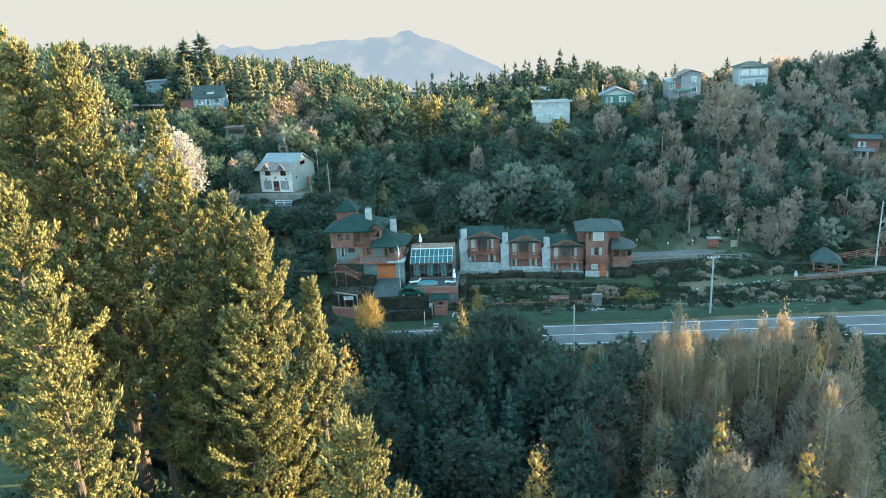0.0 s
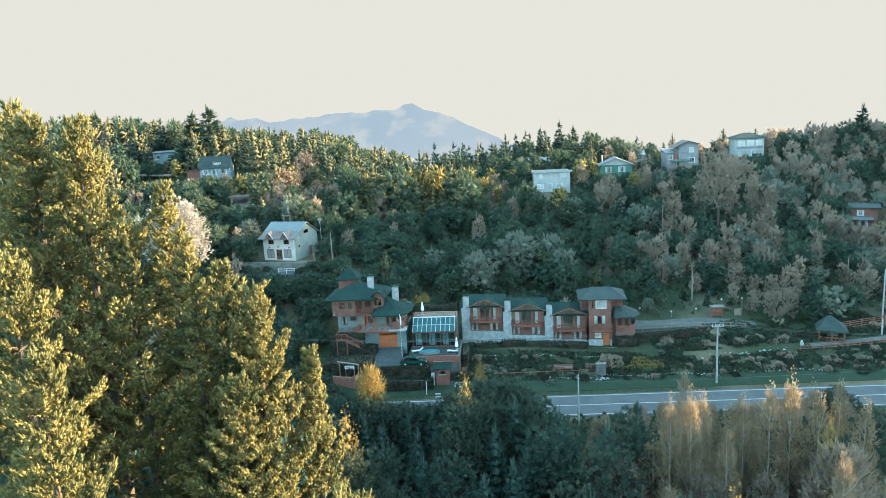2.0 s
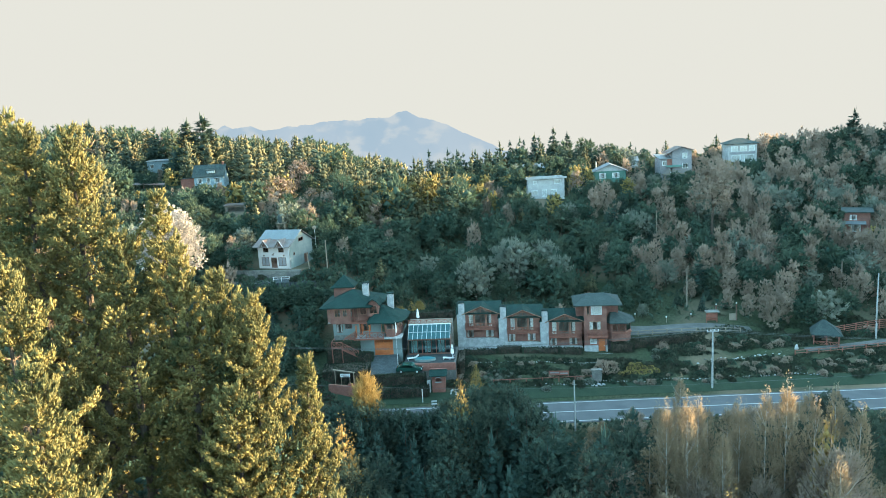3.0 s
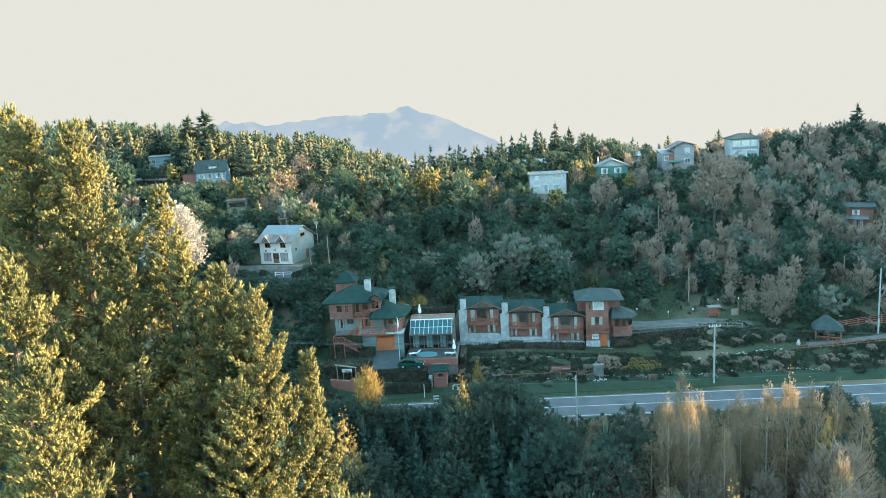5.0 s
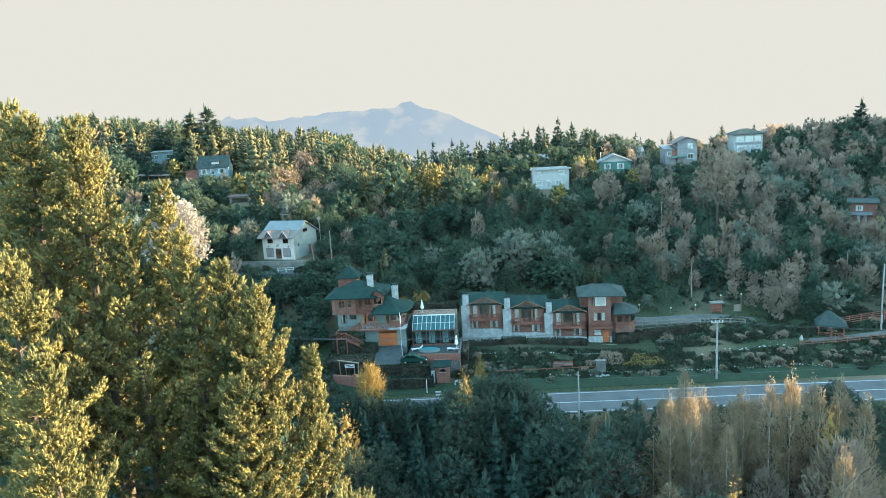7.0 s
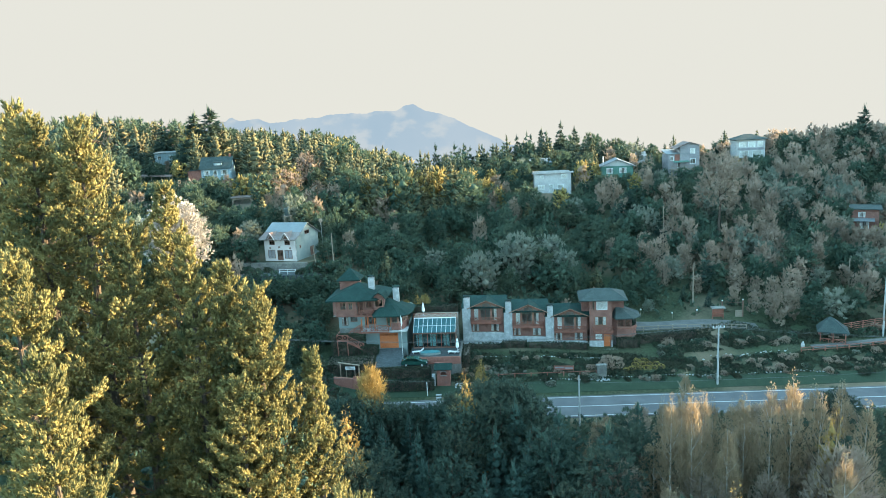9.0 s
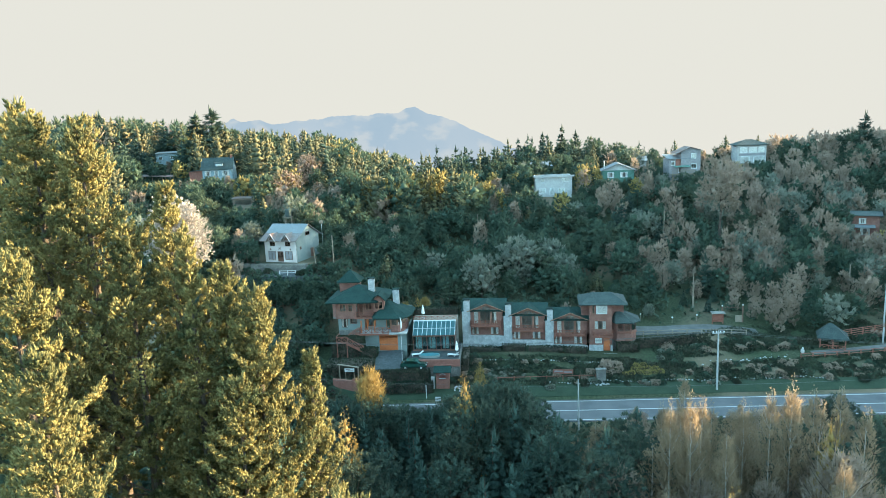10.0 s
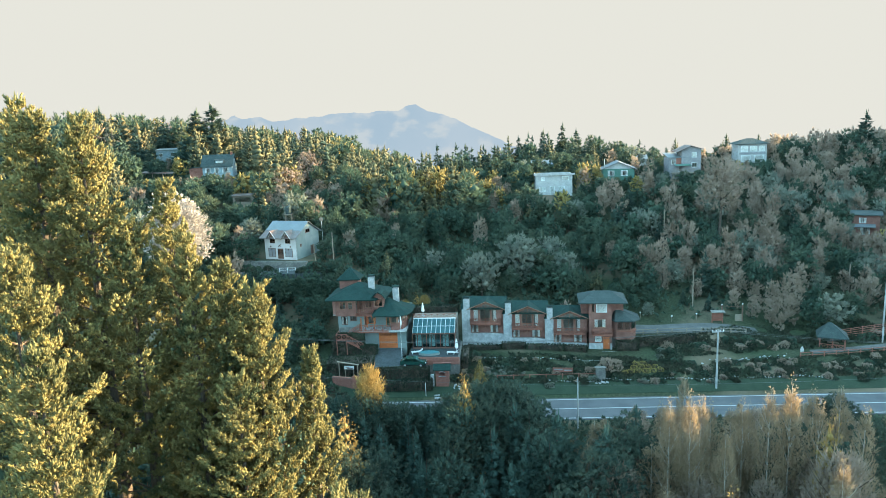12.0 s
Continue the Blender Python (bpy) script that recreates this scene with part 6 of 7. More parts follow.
fw = thing("white_fence", "short white timber rail fence beside the path", "fence", pose(-31.0, 132.4, 14.5, 0, 0, -6))
for x in (0, 1.6, 3.2):
    part("post", Shape().box(x - 0.05, x + 0.05, -0.05, 0.05, -0.2, 1.0), WHITE, fw)
for z in (0.5, 0.9):
    part("rail", Shape().box(-0.1, 3.3, -0.08, -0.052, z, z + 0.1), WHITE, fw)
tank = thing("water_tank", "grey water tank on a timber stand behind the house", "water tank", pose(-32.4, 151.5, 18.3))
for x in (-0.7, 0.7):
    for y in (-0.7, 0.7):
        part("leg", Shape().box(x - 0.07, x + 0.07, y - 0.07, y + 0.07, -1, 5.4), POLE_WOOD, tank)
part("platform", Shape().box(-0.9, 0.9, -0.9, 0.9, 5.4, 5.52), POLE_WOOD, tank)
part("drum", Shape().tube([(0, 0, 5.55), (0, 0, 5.7), (0, 0, 7.0), (0, 0, 7.15), (0, 0, 7.3)], [0.6, 0.68, 0.68, 0.6, 0.2], 14), SHINGLE_GREY, tank, "grey-green drum")
dish = thing("satellite_dish", "round white satellite dish on a mast", "satellite dish", pose(-24.6, 147.5, ground_z(-24.6, 147.5)))
part("mast", Shape().tube([(0, 0, -0.3), (0, 0, 6.6)], [0.05, 0.05], 6), METAL, dish)
dv, df = [], []
for k in range(5):
    for j in range(14):
        r = 0.45 * k / 4
        dv.append((r * math.cos(j * 0.4488), -0.25 + 0.3 * r * r, 6.8 + r * math.sin(j * 0.4488)))
for k in range(4):
    for j in range(14):
        df.append((k * 14 + j, k * 14 + (j + 1) % 14, k * 14 + 14 + (j + 1) % 14, k * 14 + 14 + j))
part("reflector", Shape().add(dv, df), POLE_WOOD, dish)


# ---- houses along the hilltop ----
def hill_house(name, label, x, y, z, turn, w, d, h, wall, roof, rise, holes, kind="gable", frame=None, curtain="", over=0.5):
    """A small house: front at local y 0, openings in its front wall, a gable, lean-to or hipped roof."""
    o = thing(name, label, "house", pose(x, y, z, 0, 0, turn))
    part("front_wall", Shape().wall(0, w, -2.0, h, 0, 0.2, holes), wall, o)
    for x in (0, w - 0.2):
        part("side_wall", Shape().box(x, x + 0.2, 0.202, d, -2, h), wall, o)
    part("rear_wall", Shape().box(0.2, w - 0.2, d - 0.2, d - 0.005, -2, h), wall, o)
    part("inner_wall", Shape().box(0.2, w - 0.2, 1.6, 1.7, -1, h - 0.05), INSIDE, o)
    for q in holes:
        window(o, *q, 0.0, frame or FRAME_WHITE, curtain, 1)
    if kind == "gable_front":
        part("gable_wall", Shape().prism([(0, h), (w, h), (w / 2, h + rise)], 0.0, 0.2), PALE_WALL, o)
        gable_roof(o, -over, w + over, -over, d + over, h - 0.15, h + rise + 0.12, roof, 0.12)
    elif kind == "gable":
        part("gable_wall", Shape().add([(0.0, 0.2, h), (0.0, d, h), (0.0, d / 2, h + rise), (0.2, 0.2, h), (0.2, d, h), (0.2, d / 2, h + rise)], [(0, 1, 2), (5, 4, 3), (0, 3, 4, 1), (1, 4, 5, 2), (2, 5, 3, 0)])
             .add([(w - 0.2, 0.2, h), (w - 0.2, d, h), (w - 0.2, d / 2, h + rise), (w, 0.2, h), (w, d, h), (w, d / 2, h + rise)], [(0, 1, 2), (5, 4, 3), (0, 3, 4, 1), (1, 4, 5, 2), (2, 5, 3, 0)]), wall, o)
        gable_roof(o, -over, w + over, -over, d + over, h - 0.1, h + rise + 0.12, roof, 0.12, "x")
    elif kind == "lean":
        part("roof", Shape().slab([(-over, -over, h + 0.12), (w + over, -over, h + 0.12), (w + over, d + over, h + rise + 0.12), (-over, d + over, h + rise + 0.12)], 0.16), roof, o)
    else:
        part("roof", Shape().hip([(-over, -over), (w + over, -over), (w + over, d + over), (-over, d + over)], h, ((w * 0.38, d / 2, h + rise), (w * 0.62, d / 2, h + rise)), 0.12), roof, o)
    return o


fh = hill_house("flat_roofed_house", "pale boarded two-storey house with lean-to roof", 27.2, 180.5, 22.9, -4, 9.6, 6.5, 5.1, PALE_WALL, SHEET, -0.5,
                [(0.9, 2.6, 0.6, 1.9), (3.7, 4.9, 0.1, 2.0), (6.0, 7.6, 0.6, 1.9), (6.9, 8.6, 3.4, 4.5), (1.4, 2.4, 3.5, 4.4)], "lean", FRAME_WHITE, "full")
part("fascia", Shape().box(-0.55, 10.15, -0.56, -0.51, 4.85, 5.3), PALE_WALL, fh)
gh = hill_house("green_cabin", "teal green boarded cabin with pale gabled roof", 47.3, 190.0, 25.2, -12, 8.6, 8.5, 2.9, GREEN_WALL, SHEET, 1.8, [(1.4, 3.2, 0.9, 2.4), (4.9, 6.8, 0.9, 2.4)], "gable_front", FRAME_WHITE, "both", 0.6)
part("porch_step", Shape().box(-1.6, -0.1, -0.8, 0.6, -2, 0.6), WHITE, gh)
part("chimney_pipe", Shape().tube([(0.6, 2, 3.3), (0.6, 2, 5.6)], [0.14, 0.14], 8), METAL, gh)
th2 = hill_house("tall_house", "grey boarded house with lean-to roofs and pinkish wall", 65.2, 188.0, 26.6, -6, 6.4, 6.5, 4.0, GREY_WALL, SHEET, 1.0, [(0.6, 1.6, 2.2, 3.4), (2.6, 4.4, 0.2, 1.6), (5.0, 6.0, 0.2, 1.6)], "lean", FRAME_WHITE, "", 0.4)
part("upper_storey", Shape().wall(3.2, 8.4, 0.0, 5.6, -0.35, -0.1, [(5.9, 7.2, 3.9, 5.4), (5.9, 7.4, 1.2, 2.6)]).prism([(3.2, 5.602), (8.4, 5.602), (8.4, 6.15), (5.6, 7.0), (3.2, 6.0)], -0.35, -0.1), GREY_WALL, th2)
part("upper_side", Shape().box(3.2, 3.4, -0.098, 5.5, 0, 5.9), GREY_WALL, th2)
part("upper_side", Shape().box(8.2, 8.4, -0.098, 5.5, 0, 6.1), GREY_WALL, th2)
part("inner_wall", Shape().box(3.4, 8.2, 1.8, 1.9, 0, 5.6), INSIDE, th2)
window(th2, 5.9, 7.2, 3.9, 5.4, -0.35, FRAME_WHITE, "full", 0)
window(th2, 5.9, 7.4, 1.2, 2.6, -0.35, FRAME_WHITE, "", 1)
part("upper_roof", Shape().slab([(1.9, -0.9, 5.55), (5.6, -0.9, 7.2), (5.6, 6.0, 7.2), (1.9, 6.0, 5.55)], 0.14).slab([(5.6, -0.9, 7.2), (9.0, -0.9, 6.15), (9.0, 6.0, 6.15), (5.6, 6.0, 7.2)], 0.14), RUST, th2)
part("pink_panel", Shape().box(1.9, 3.8, -0.06, -0.004, 2.0, 3.9), BRICK_RED, th2, "faded pinkish wall panel")
part("deck", Shape().box(0.4, 7.6, -2.6, -0.4, -0.2, 0.0).box(0.4, 0.55, -2.6, -2.45, -2.5, -0.2).box(7.4, 7.55, -2.6, -2.45, -2.5, -0.2), POLE_WOOD, th2)
part("awning", Shape().slab([(1.2, -2.4, 1.9), (5.4, -2.4, 1.9), (5.4, -0.36, 2.2), (1.2, -0.36, 2.2)], 0.08), GREEN_WALL, th2)
crossed_rail(th2, [(0.45, -2.55, 0.0), (7.5, -2.55, 0.0)], 0.9, 1.4, POLE_WOOD)
sq = hill_house("square_house", "pale square house with hipped grey roof and wide windows", 92.0, 205.5, 27.2, -10, 8.2, 7.5, 5.6, PALE_WALL, SHINGLE_GREY, 1.5,
                [(0.8, 2.8, 3.3, 4.9), (3.4, 5.4, 3.3, 4.9), (6.0, 7.6, 3.3, 4.9), (1.0, 3.6, 0.4, 2.2), (4.6, 7.4, 0.4, 2.2)], "hip", FRAME_WHITE, "full", 0.7)
part("lower_panel", Shape().box(0.4, 7.8, -0.05, -0.004, 2.45, 3.05), GREY_WALL, sq)
bh = hill_house("blue_cabin", "pale blue boarded cabin with flat sheet roof", -101.6, 255.5, 33.2, 6, 8.0, 6.0, 3.6, BLUE_WALL, SHEET, 0.5, [(1.0, 2.4, 1.2, 2.6), (5.2, 6.6, 1.2, 2.6)], "lean", FRAME_WHITE, "", 0.4)
dh = hill_house("dark_roofed_house", "house with steep dark roof, dormer and pale windows", -71.5, 214.5, 29.4, 3, 9.0, 6.5, 2.7, BLUE_WALL, SHINGLE_GREY, 3.4, [(0.8, 2.6, 0.7, 2.2), (3.6, 5.0, 0.5, 2.2), (6.0, 8.2, 0.7, 2.2)], "gable", FRAME_WHITE, "both")
part("dormer", Shape().box(3.9, 6.3, 0.6, 3.0, 3.0, 4.4), BLUE_WALL, dh)
window(dh, 4.3, 5.9, 3.3, 4.2, 0.6, FRAME_WHITE, "full", 1)
part("dormer_roof", Shape().slab([(3.6, 0.2, 4.6), (6.6, 0.2, 4.6), (6.6, 3.4, 5.0), (3.6, 3.4, 5.0)], 0.1), SHINGLE_GREY, dh)
part("side_room", Shape().box(-4.2, -0.05, 0.5, 5.0, -2.0, 2.3), BRICK_RED, dh, "reddish lean-to room")
part("side_roof", Shape().slab([(-4.5, 0.2, 2.35), (-0.1, 0.2, 2.6), (-0.1, 5.3, 2.6), (-4.5, 5.3, 2.35)], 0.1), SHINGLE_GREY, dh)
part("chimney", Shape().box(8.2, 8.8, 3, 3.6, 4.5, 6.9), BRICK_RED, dh)
sh = hill_house("open_shed", "low brown shed with open front on the slope", -50.0, 170.2, 24.6, 2, 5.2, 3.0, 2.0, POLE_WOOD, RUST, 0.2, [(0.5, 4.6, 0.4, 1.7)], "lean", POLE_WOOD, "", 0.3)
rh = hill_house("red_cabin", "reddish-brown boarded cabin with flat roof among trees", 94.3, 151.0, 13.4, -31, 5.2, 5.0, 5.0, WOOD_RED, SHINGLE_GREY, 0.3, [(1.2, 2.6, 3.2, 4.4), (1.6, 3.4, 0.6, 2.2)], "lean", FRAME_WHITE, "both", 0.6)
part("porch_roof", Shape().slab([(-0.6, -1.9, 2.6), (4.4, -1.9, 2.6), (4.4, -0.05, 3.0), (-0.6, -0.05, 3.0)], 0.1), SHEET, rh, "bluish sheet porch roof")
hill_house("small_shed", "small white shed on the hilltop", 131.0, 200.0, 24.3, -15, 4.5, 4.0, 2.8, PALE_WALL, SHEET, 0.4, [(1.2, 2.4, 0.8, 2.0)], "lean")
hill_house("ridge_cabin", "cabin behind the trees with pale sheet roof", 61.5, 214.5, 26.8, -4, 6.0, 5.0, 2.2, PALE_WALL, SHEET, 1.2, [(1.5, 3.0, 0.8, 1.9)], "gable")
hill_house("ridge_cabin", "low cabin with blue-green sheet roof", 29.8, 206.5, 27.3, -4, 7.0, 5.0, 1.9, GREEN_WALL, SHEET, 1.0, [(1.5, 3.0, 0.6, 1.6)], "gable")
hill_house("ridge_cabin", "cabin with pale sheet roof among conifers", -109.5, 300.0, 41.0, 3, 5.6, 4.0, 2.0, BLUE_WALL, SHEET, 0.8, [(1.5, 2.8, 0.7, 1.6)], "gable")
pg = thing("pergola", "open timber pergola with sheet roof", "pergola", pose(-90.0, 214.0, 28.3, 0, 0, 4))
for x in (0, 3.0, 6.0, 8.5):
    for y in (0, 3.0):
        part("post", Shape().box(x - 0.08, x + 0.08, y - 0.08, y + 0.08, -1.5, 2.4), POLE_WOOD, pg)
part("roof", Shape().slab([(-0.5, -0.5, 2.7), (9, -0.5, 2.1), (9, 3.5, 2.4), (-0.5, 3.5, 3.0)], 0.1), RUST, pg)


# ---- terrace, pool, conservatory ----
def draped(name, xs, ys, lift, material, label, category, nx=14, ny=8, flat=None):
    """A sheet laid on the ground between x and y bounds; each bound may be a function of the other way."""
    v, f = [], []
    for j in range(ny + 1):
        for i in range(nx + 1):
            x = xs[0] + (xs[1] - xs[0]) * i / nx
            y0, y1 = (ys[0](x), ys[1](x)) if callable(ys[0]) else ys
            y = y0 + (y1 - y0) * j / ny
            v.append((x, y, (flat(x, y) if flat else ground_z(x, y)) + lift))
    for j in range(ny):
        for i in range(nx):
            a = j * (nx + 1) + i
            f.append((a, a + 1, a + nx + 2, a + nx + 1))
    n = len(v)
    s = Shape().add(v, f)
    rim = [i for i in range(nx + 1)] + [j * (nx + 1) + nx for j in range(1, ny + 1)] + [ny * (nx + 1) + i for i in range(nx - 1, -1, -1)] + [j * (nx + 1) for j in range(ny - 1, 0, -1)]
    low = [(v[i][0], v[i][1], v[i][2] - 0.5) for i in rim]
    s.add([v[i] for i in rim] + low, [(k, (k + 1) % len(rim), (k + 1) % len(rim) + len(rim), k + len(rim)) for k in range(len(rim))])
    ob = single(name, s, material, label, category, kind="structure")
    return ob


draped("driveway", (-10.9, -6.3), (lambda x: 104.6, lambda x: 111.9), 0.05, PAVERS, "grey paved driveway sloping down from the garage", "driveway", flat=lambda x, y: 3.45 + (y - 104.8) * 0.19)
draped("parking_bay", (-6.25, -2.4), (lambda x: 104.7, lambda x: 107.0), 0.04, DARK_PAVING, "small paved parking bay beside the drive", "parking bay", flat=lambda x, y: 3.55 + (y - 104.8) * 0.1)
draped("lawn", (-16, 5.5), (lambda x: road_y(x) + 4.6, lambda x: road_y(x) + 6.8), 0.05, LAWN, "mown green lawn bank beside the road", "lawn", 24, 8)
draped("lawn", (13, 95), (lambda x: road_y(x) + 4.6, lambda x: road_y(x) + 7.2), 0.05, LAWN, "mown grass strip beside the road", "lawn", 40, 8)
draped("garden_path", (33.5, 56), (lambda x: 116.8 - 0.155 * (x - 35.4), lambda x: 120.0 - 0.22 * (x - 36.5)), 0.08, GRAVEL, "pale gravel path leading from the tower house", "path", 30, 6)
draped("garden_path", (61, 82), (lambda x: 105.9, lambda x: 107.0), 0.06, GRAVEL, "pale gravel path beside the gazebo", "path", 24, 3)

POOL = pose(-4.6, 111.0, 4.85, 0, 0, -6)
deck = thing("pool_terrace", "raised paved pool terrace with red brick front", "terrace", POOL)
part("paving", Shape().box(-0.3, 7.9, -4.4, 4.5, -0.25, 0.0), DARK_PAVING, deck)
part("front_wall", Shape().box(-0.3, 8.2, -4.55, -4.41, -1.2, 0.02), BRICK_RED, deck, "red brick front wall")
part("side_wall", Shape().box(-0.3, 8.2, -4.4, 4.5, -3.0, -0.252), ROCK, deck)
pool = thing("round_pool", "small blue pool with white rim", "pool", POOL @ pose(3.1, -2.9, 0.0))
ov = [(1.75 * math.cos(a * 0.2618), 0.85 * math.sin(a * 0.2618)) for a in range(24)]
part("basin", Shape().pillar(ov, 0.0, 0.35), STUCCO_SIDE, pool)
part("water", Shape().pillar([(x * 0.95, y * 0.93) for x, y in ov], 0.351, 0.38), WATER, pool, "turquoise water")
for sx, tn in ((0.2, 15), (6.0, -15)):
    lo = thing("sun_lounger", "white plastic sun lounger beside the pool", "lounger", POOL @ pose(sx, -3.0, 0.0, 0, 0, tn))
    part("seat", Shape().box(0, 1.4, 0, 0.6, 0.28, 0.36), WHITE, lo)
    part("backrest", Shape().slab([(1.4, 0, 0.36), (1.95, 0, 0.8), (1.95, 0.6, 0.8), (1.4, 0.6, 0.36)], 0.07), WHITE, lo)
    for x in (0.1, 1.2):
        for y in (0.05, 0.5):
            part("leg", Shape().box(x, x + 0.06, y, y + 0.06, 0.0, 0.28), WHITE, lo)

con = thing("conservatory", "glass conservatory with white rafters and dark timber frame", "conservatory", POOL)
part("frame", Shape().box(0, 7.2, -0.06, 0.06, 0.0, 0.25).box(0, 7.2, -0.08, 0.08, 2.5, 2.7).box(0, 0.12, -0.05, 2.6, 0.0, 2.7).box(7.08, 7.2, -0.05, 2.6, 0.0, 2.7), FRAME_DARK, con)
for i in range(10):
    x = 0.06 + 0.787 * i
    part("mullion", Shape().box(x - 0.05, x + 0.05, -0.05, 0.05, 0.25, 2.5), FRAME_DARK if i % 3 else RAIL_RED, con)
    if i < 9:
        glazed("front_pane", Shape().box(x + 0.05, x + 0.737, -0.015, 0.0, 0.25, 2.5), PANE_ROOF, con)
    part("rafter", Shape().bar((x, -0.15, 2.74), (x, 2.5, 4.5), 0.07, 0.1), METAL, con)
    if i < 9:
        part("roof_pane", Shape().slab([(x + 0.05, -0.12, 2.78), (x + 0.737, -0.12, 2.78), (x + 0.737, 2.48, 4.5), (x + 0.05, 2.48, 4.5)], 0.02), POLYCARB, con)
part("purlin", Shape().bar((0.0, 1.1, 3.6), (7.2, 1.1, 3.6), 0.07), METAL, con)
part("back_wall", Shape().box(0, 7.2, 2.55, 2.75, 0, 4.55), STUCCO_SIDE, con)
part("ridge", Shape().box(-0.05, 7.25, 2.46, 2.6, 4.45, 4.62), FRAME_WHITE, con)
for i in range(3):
    part("inner_curtain", Shape().box(0.5 + 2.3 * i, 1.5 + 2.3 * i, 0.3, 0.34, 0.3, 2.4), CURTAIN, con)
up = thing("upper_terrace", "raised timber terrace with crossed railing above the conservatory", "terrace", POOL)
part("floor", Shape().box(-0.2, 7.4, 2.76, 6.5, 4.2, 4.4), POLE_WOOD, up)
part("retaining_wall", Shape().box(-0.2, 7.4, 2.78, 6.4, -1.0, 4.195), ROCK, up)
crossed_rail(up, [(-0.1, 2.85, 4.4), (7.3, 2.85, 4.4)], 0.85, 1.0, RAIL_RED)


def closed_umbrella(m, h=2.5):
    u = thing("parasol", "closed white canvas parasol on a pole", "parasol", m, "closed parasols")
    part("pole", Shape().tube([(0, 0, 0), (0, 0, h)], [0.035, 0.03], 6), METAL, u)
    part("base", Shape().tube([(0, 0, 0), (0, 0, 0.08)], [0.35, 0.33], 10), STONE, u)
    part("canopy", Shape().tube([(0, 0, h * 0.32), (0, 0, h * 0.4), (0, 0, h * 0.7), (0, 0, h * 0.96), (0, 0, h)], [0.22, 0.3, 0.2, 0.08, 0.02], 8), CANVAS, u)


closed_umbrella(POOL @ pose(1.4, 4.6, 4.4), 2.4)
closed_umbrella(POOL @ pose(7.6, -2.2, 0.0), 2.4)

car = thing("parked_car", "dark green glossy car parked on the drive", "car", Matrix.Translation((-4.4, 106.0, 3.62)) @ pose(0, 0, 0, 0, 0, -8))
prof = [(-2.1, 0.35), (2.1, 0.35), (2.12, 0.75), (1.9, 0.92), (1.1, 1.0), (0.45, 1.42), (-1.1, 1.46), (-1.75, 1.05), (-2.1, 0.98)]
part("body", Shape().prism(prof, -0.82, 0.82), CAR_GREEN, car, "dark green glossy body", bevel=0.09)
part("windows", Shape().prism([(0.95, 1.02), (0.42, 1.36), (-1.05, 1.4), (-1.5, 1.06)], -0.835, 0.835), PANE, car)
for x in (-1.3, 1.3):
    for y in (-0.84, 0.64):
        wl = part("wheel", Shape().tube([(x, y, 0.32), (x, y + 0.2, 0.32)], [0.32, 0.32], 14), RUBBER, car)
        part("rim", Shape().tube([(x, y - 0.012, 0.32), (x, y + 0.212, 0.32)], [0.19, 0.19], 12), METAL, wl)
for y in (-0.6, 0.6):
    part("headlight", Shape().box(2.04, 2.14, y - 0.18, y + 0.18, 0.68, 0.82), WHITE, car, bevel=0.03)
part("bumper", Shape().box(-2.16, -2.08, -0.78, 0.78, 0.38, 0.62).box(2.08, 2.17, -0.78, 0.78, 0.38, 0.6), RUBBER, car)

gk = thing("gate_kiosk", "small red brick gate kiosk with green shingle roof", "kiosk", pose(-0.9, 103.0, 1.9, 0, 0, -5))
part("wall", Shape().wall(0, 2.1, -1, 2.0, 0, 0.2, [(0.6, 1.5, 0.9, 1.5)]).box(0, 0.2, 0.21, 1.6, -1, 2.0).box(1.9, 2.1, 0.21, 1.6, -1, 2.0).box(0.21, 1.89, 1.4, 1.6, -1, 2.0), BRICK_RED, gk)
part("arch", Shape().tube([(0.55, -0.05, 1.45), (0.8, -0.05, 1.62), (1.05, -0.05, 1.68), (1.3, -0.05, 1.62), (1.55, -0.05, 1.45)], [0.06] * 5, 6), STONE, gk)
part("shelf", Shape().box(0.5, 1.6, -0.12, -0.005, 0.84, 0.92), STONE, gk)
part("roof", Shape().slab([(-0.35, -0.4, 2.0), (2.45, -0.4, 2.0), (2.45, 0.8, 2.75), (-0.35, 0.8, 2.75)], 0.1).slab([(-0.35, 0.8, 2.75), (2.45, 0.8, 2.75), (2.45, 2.0, 2.0), (-0.35, 2.0, 2.0)], 0.1), SHINGLE, gk, "green shingle roof")
part("ridge", Shape().box(-0.4, 2.5, 0.7, 0.9, 2.74, 2.84), BRICK_RED, gk)
part("side_pillar", Shape().box(-0.8, -0.25, 0.0, 0.5, -1, 1.1), STONE, gk)


# ---- hedges and shrubs ----
def leafy_box(r, x0, x1, y0, y1, z0, z1, n, size=0.22, dome=0.25):
    x, y, z = r.uniform(x0, x1, n), r.uniform(y0, y1, n), r.uniform(z0, z1, n)
    face = r.integers(0, 4, n)
    edge = 1 - dome * ((2 * (x - x0) / (x1 - x0) - 1) ** 6 + (2 * (y - y0) / (y1 - y0) - 1) ** 4) / 2
    z = np.where(face == 0, z0 + (z1 - z0) * edge, z)
    y = np.where(face == 1, y0, y)
    x = np.where(face == 2, x0, np.where(face == 3, x1, x))
    p = np.stack([x, y, z], -1)
    d = unit(np.stack([np.where(face == 2, -1.0, np.where(face == 3, 1.0, 0.0)), np.where(face == 1, -1.0, 0.0), np.where(face == 0, 1.0, 0.2)], -1))
    return blades(r, p, d, size * r.uniform(0.7, 1.3, n), 0.4, 2, 0.9)


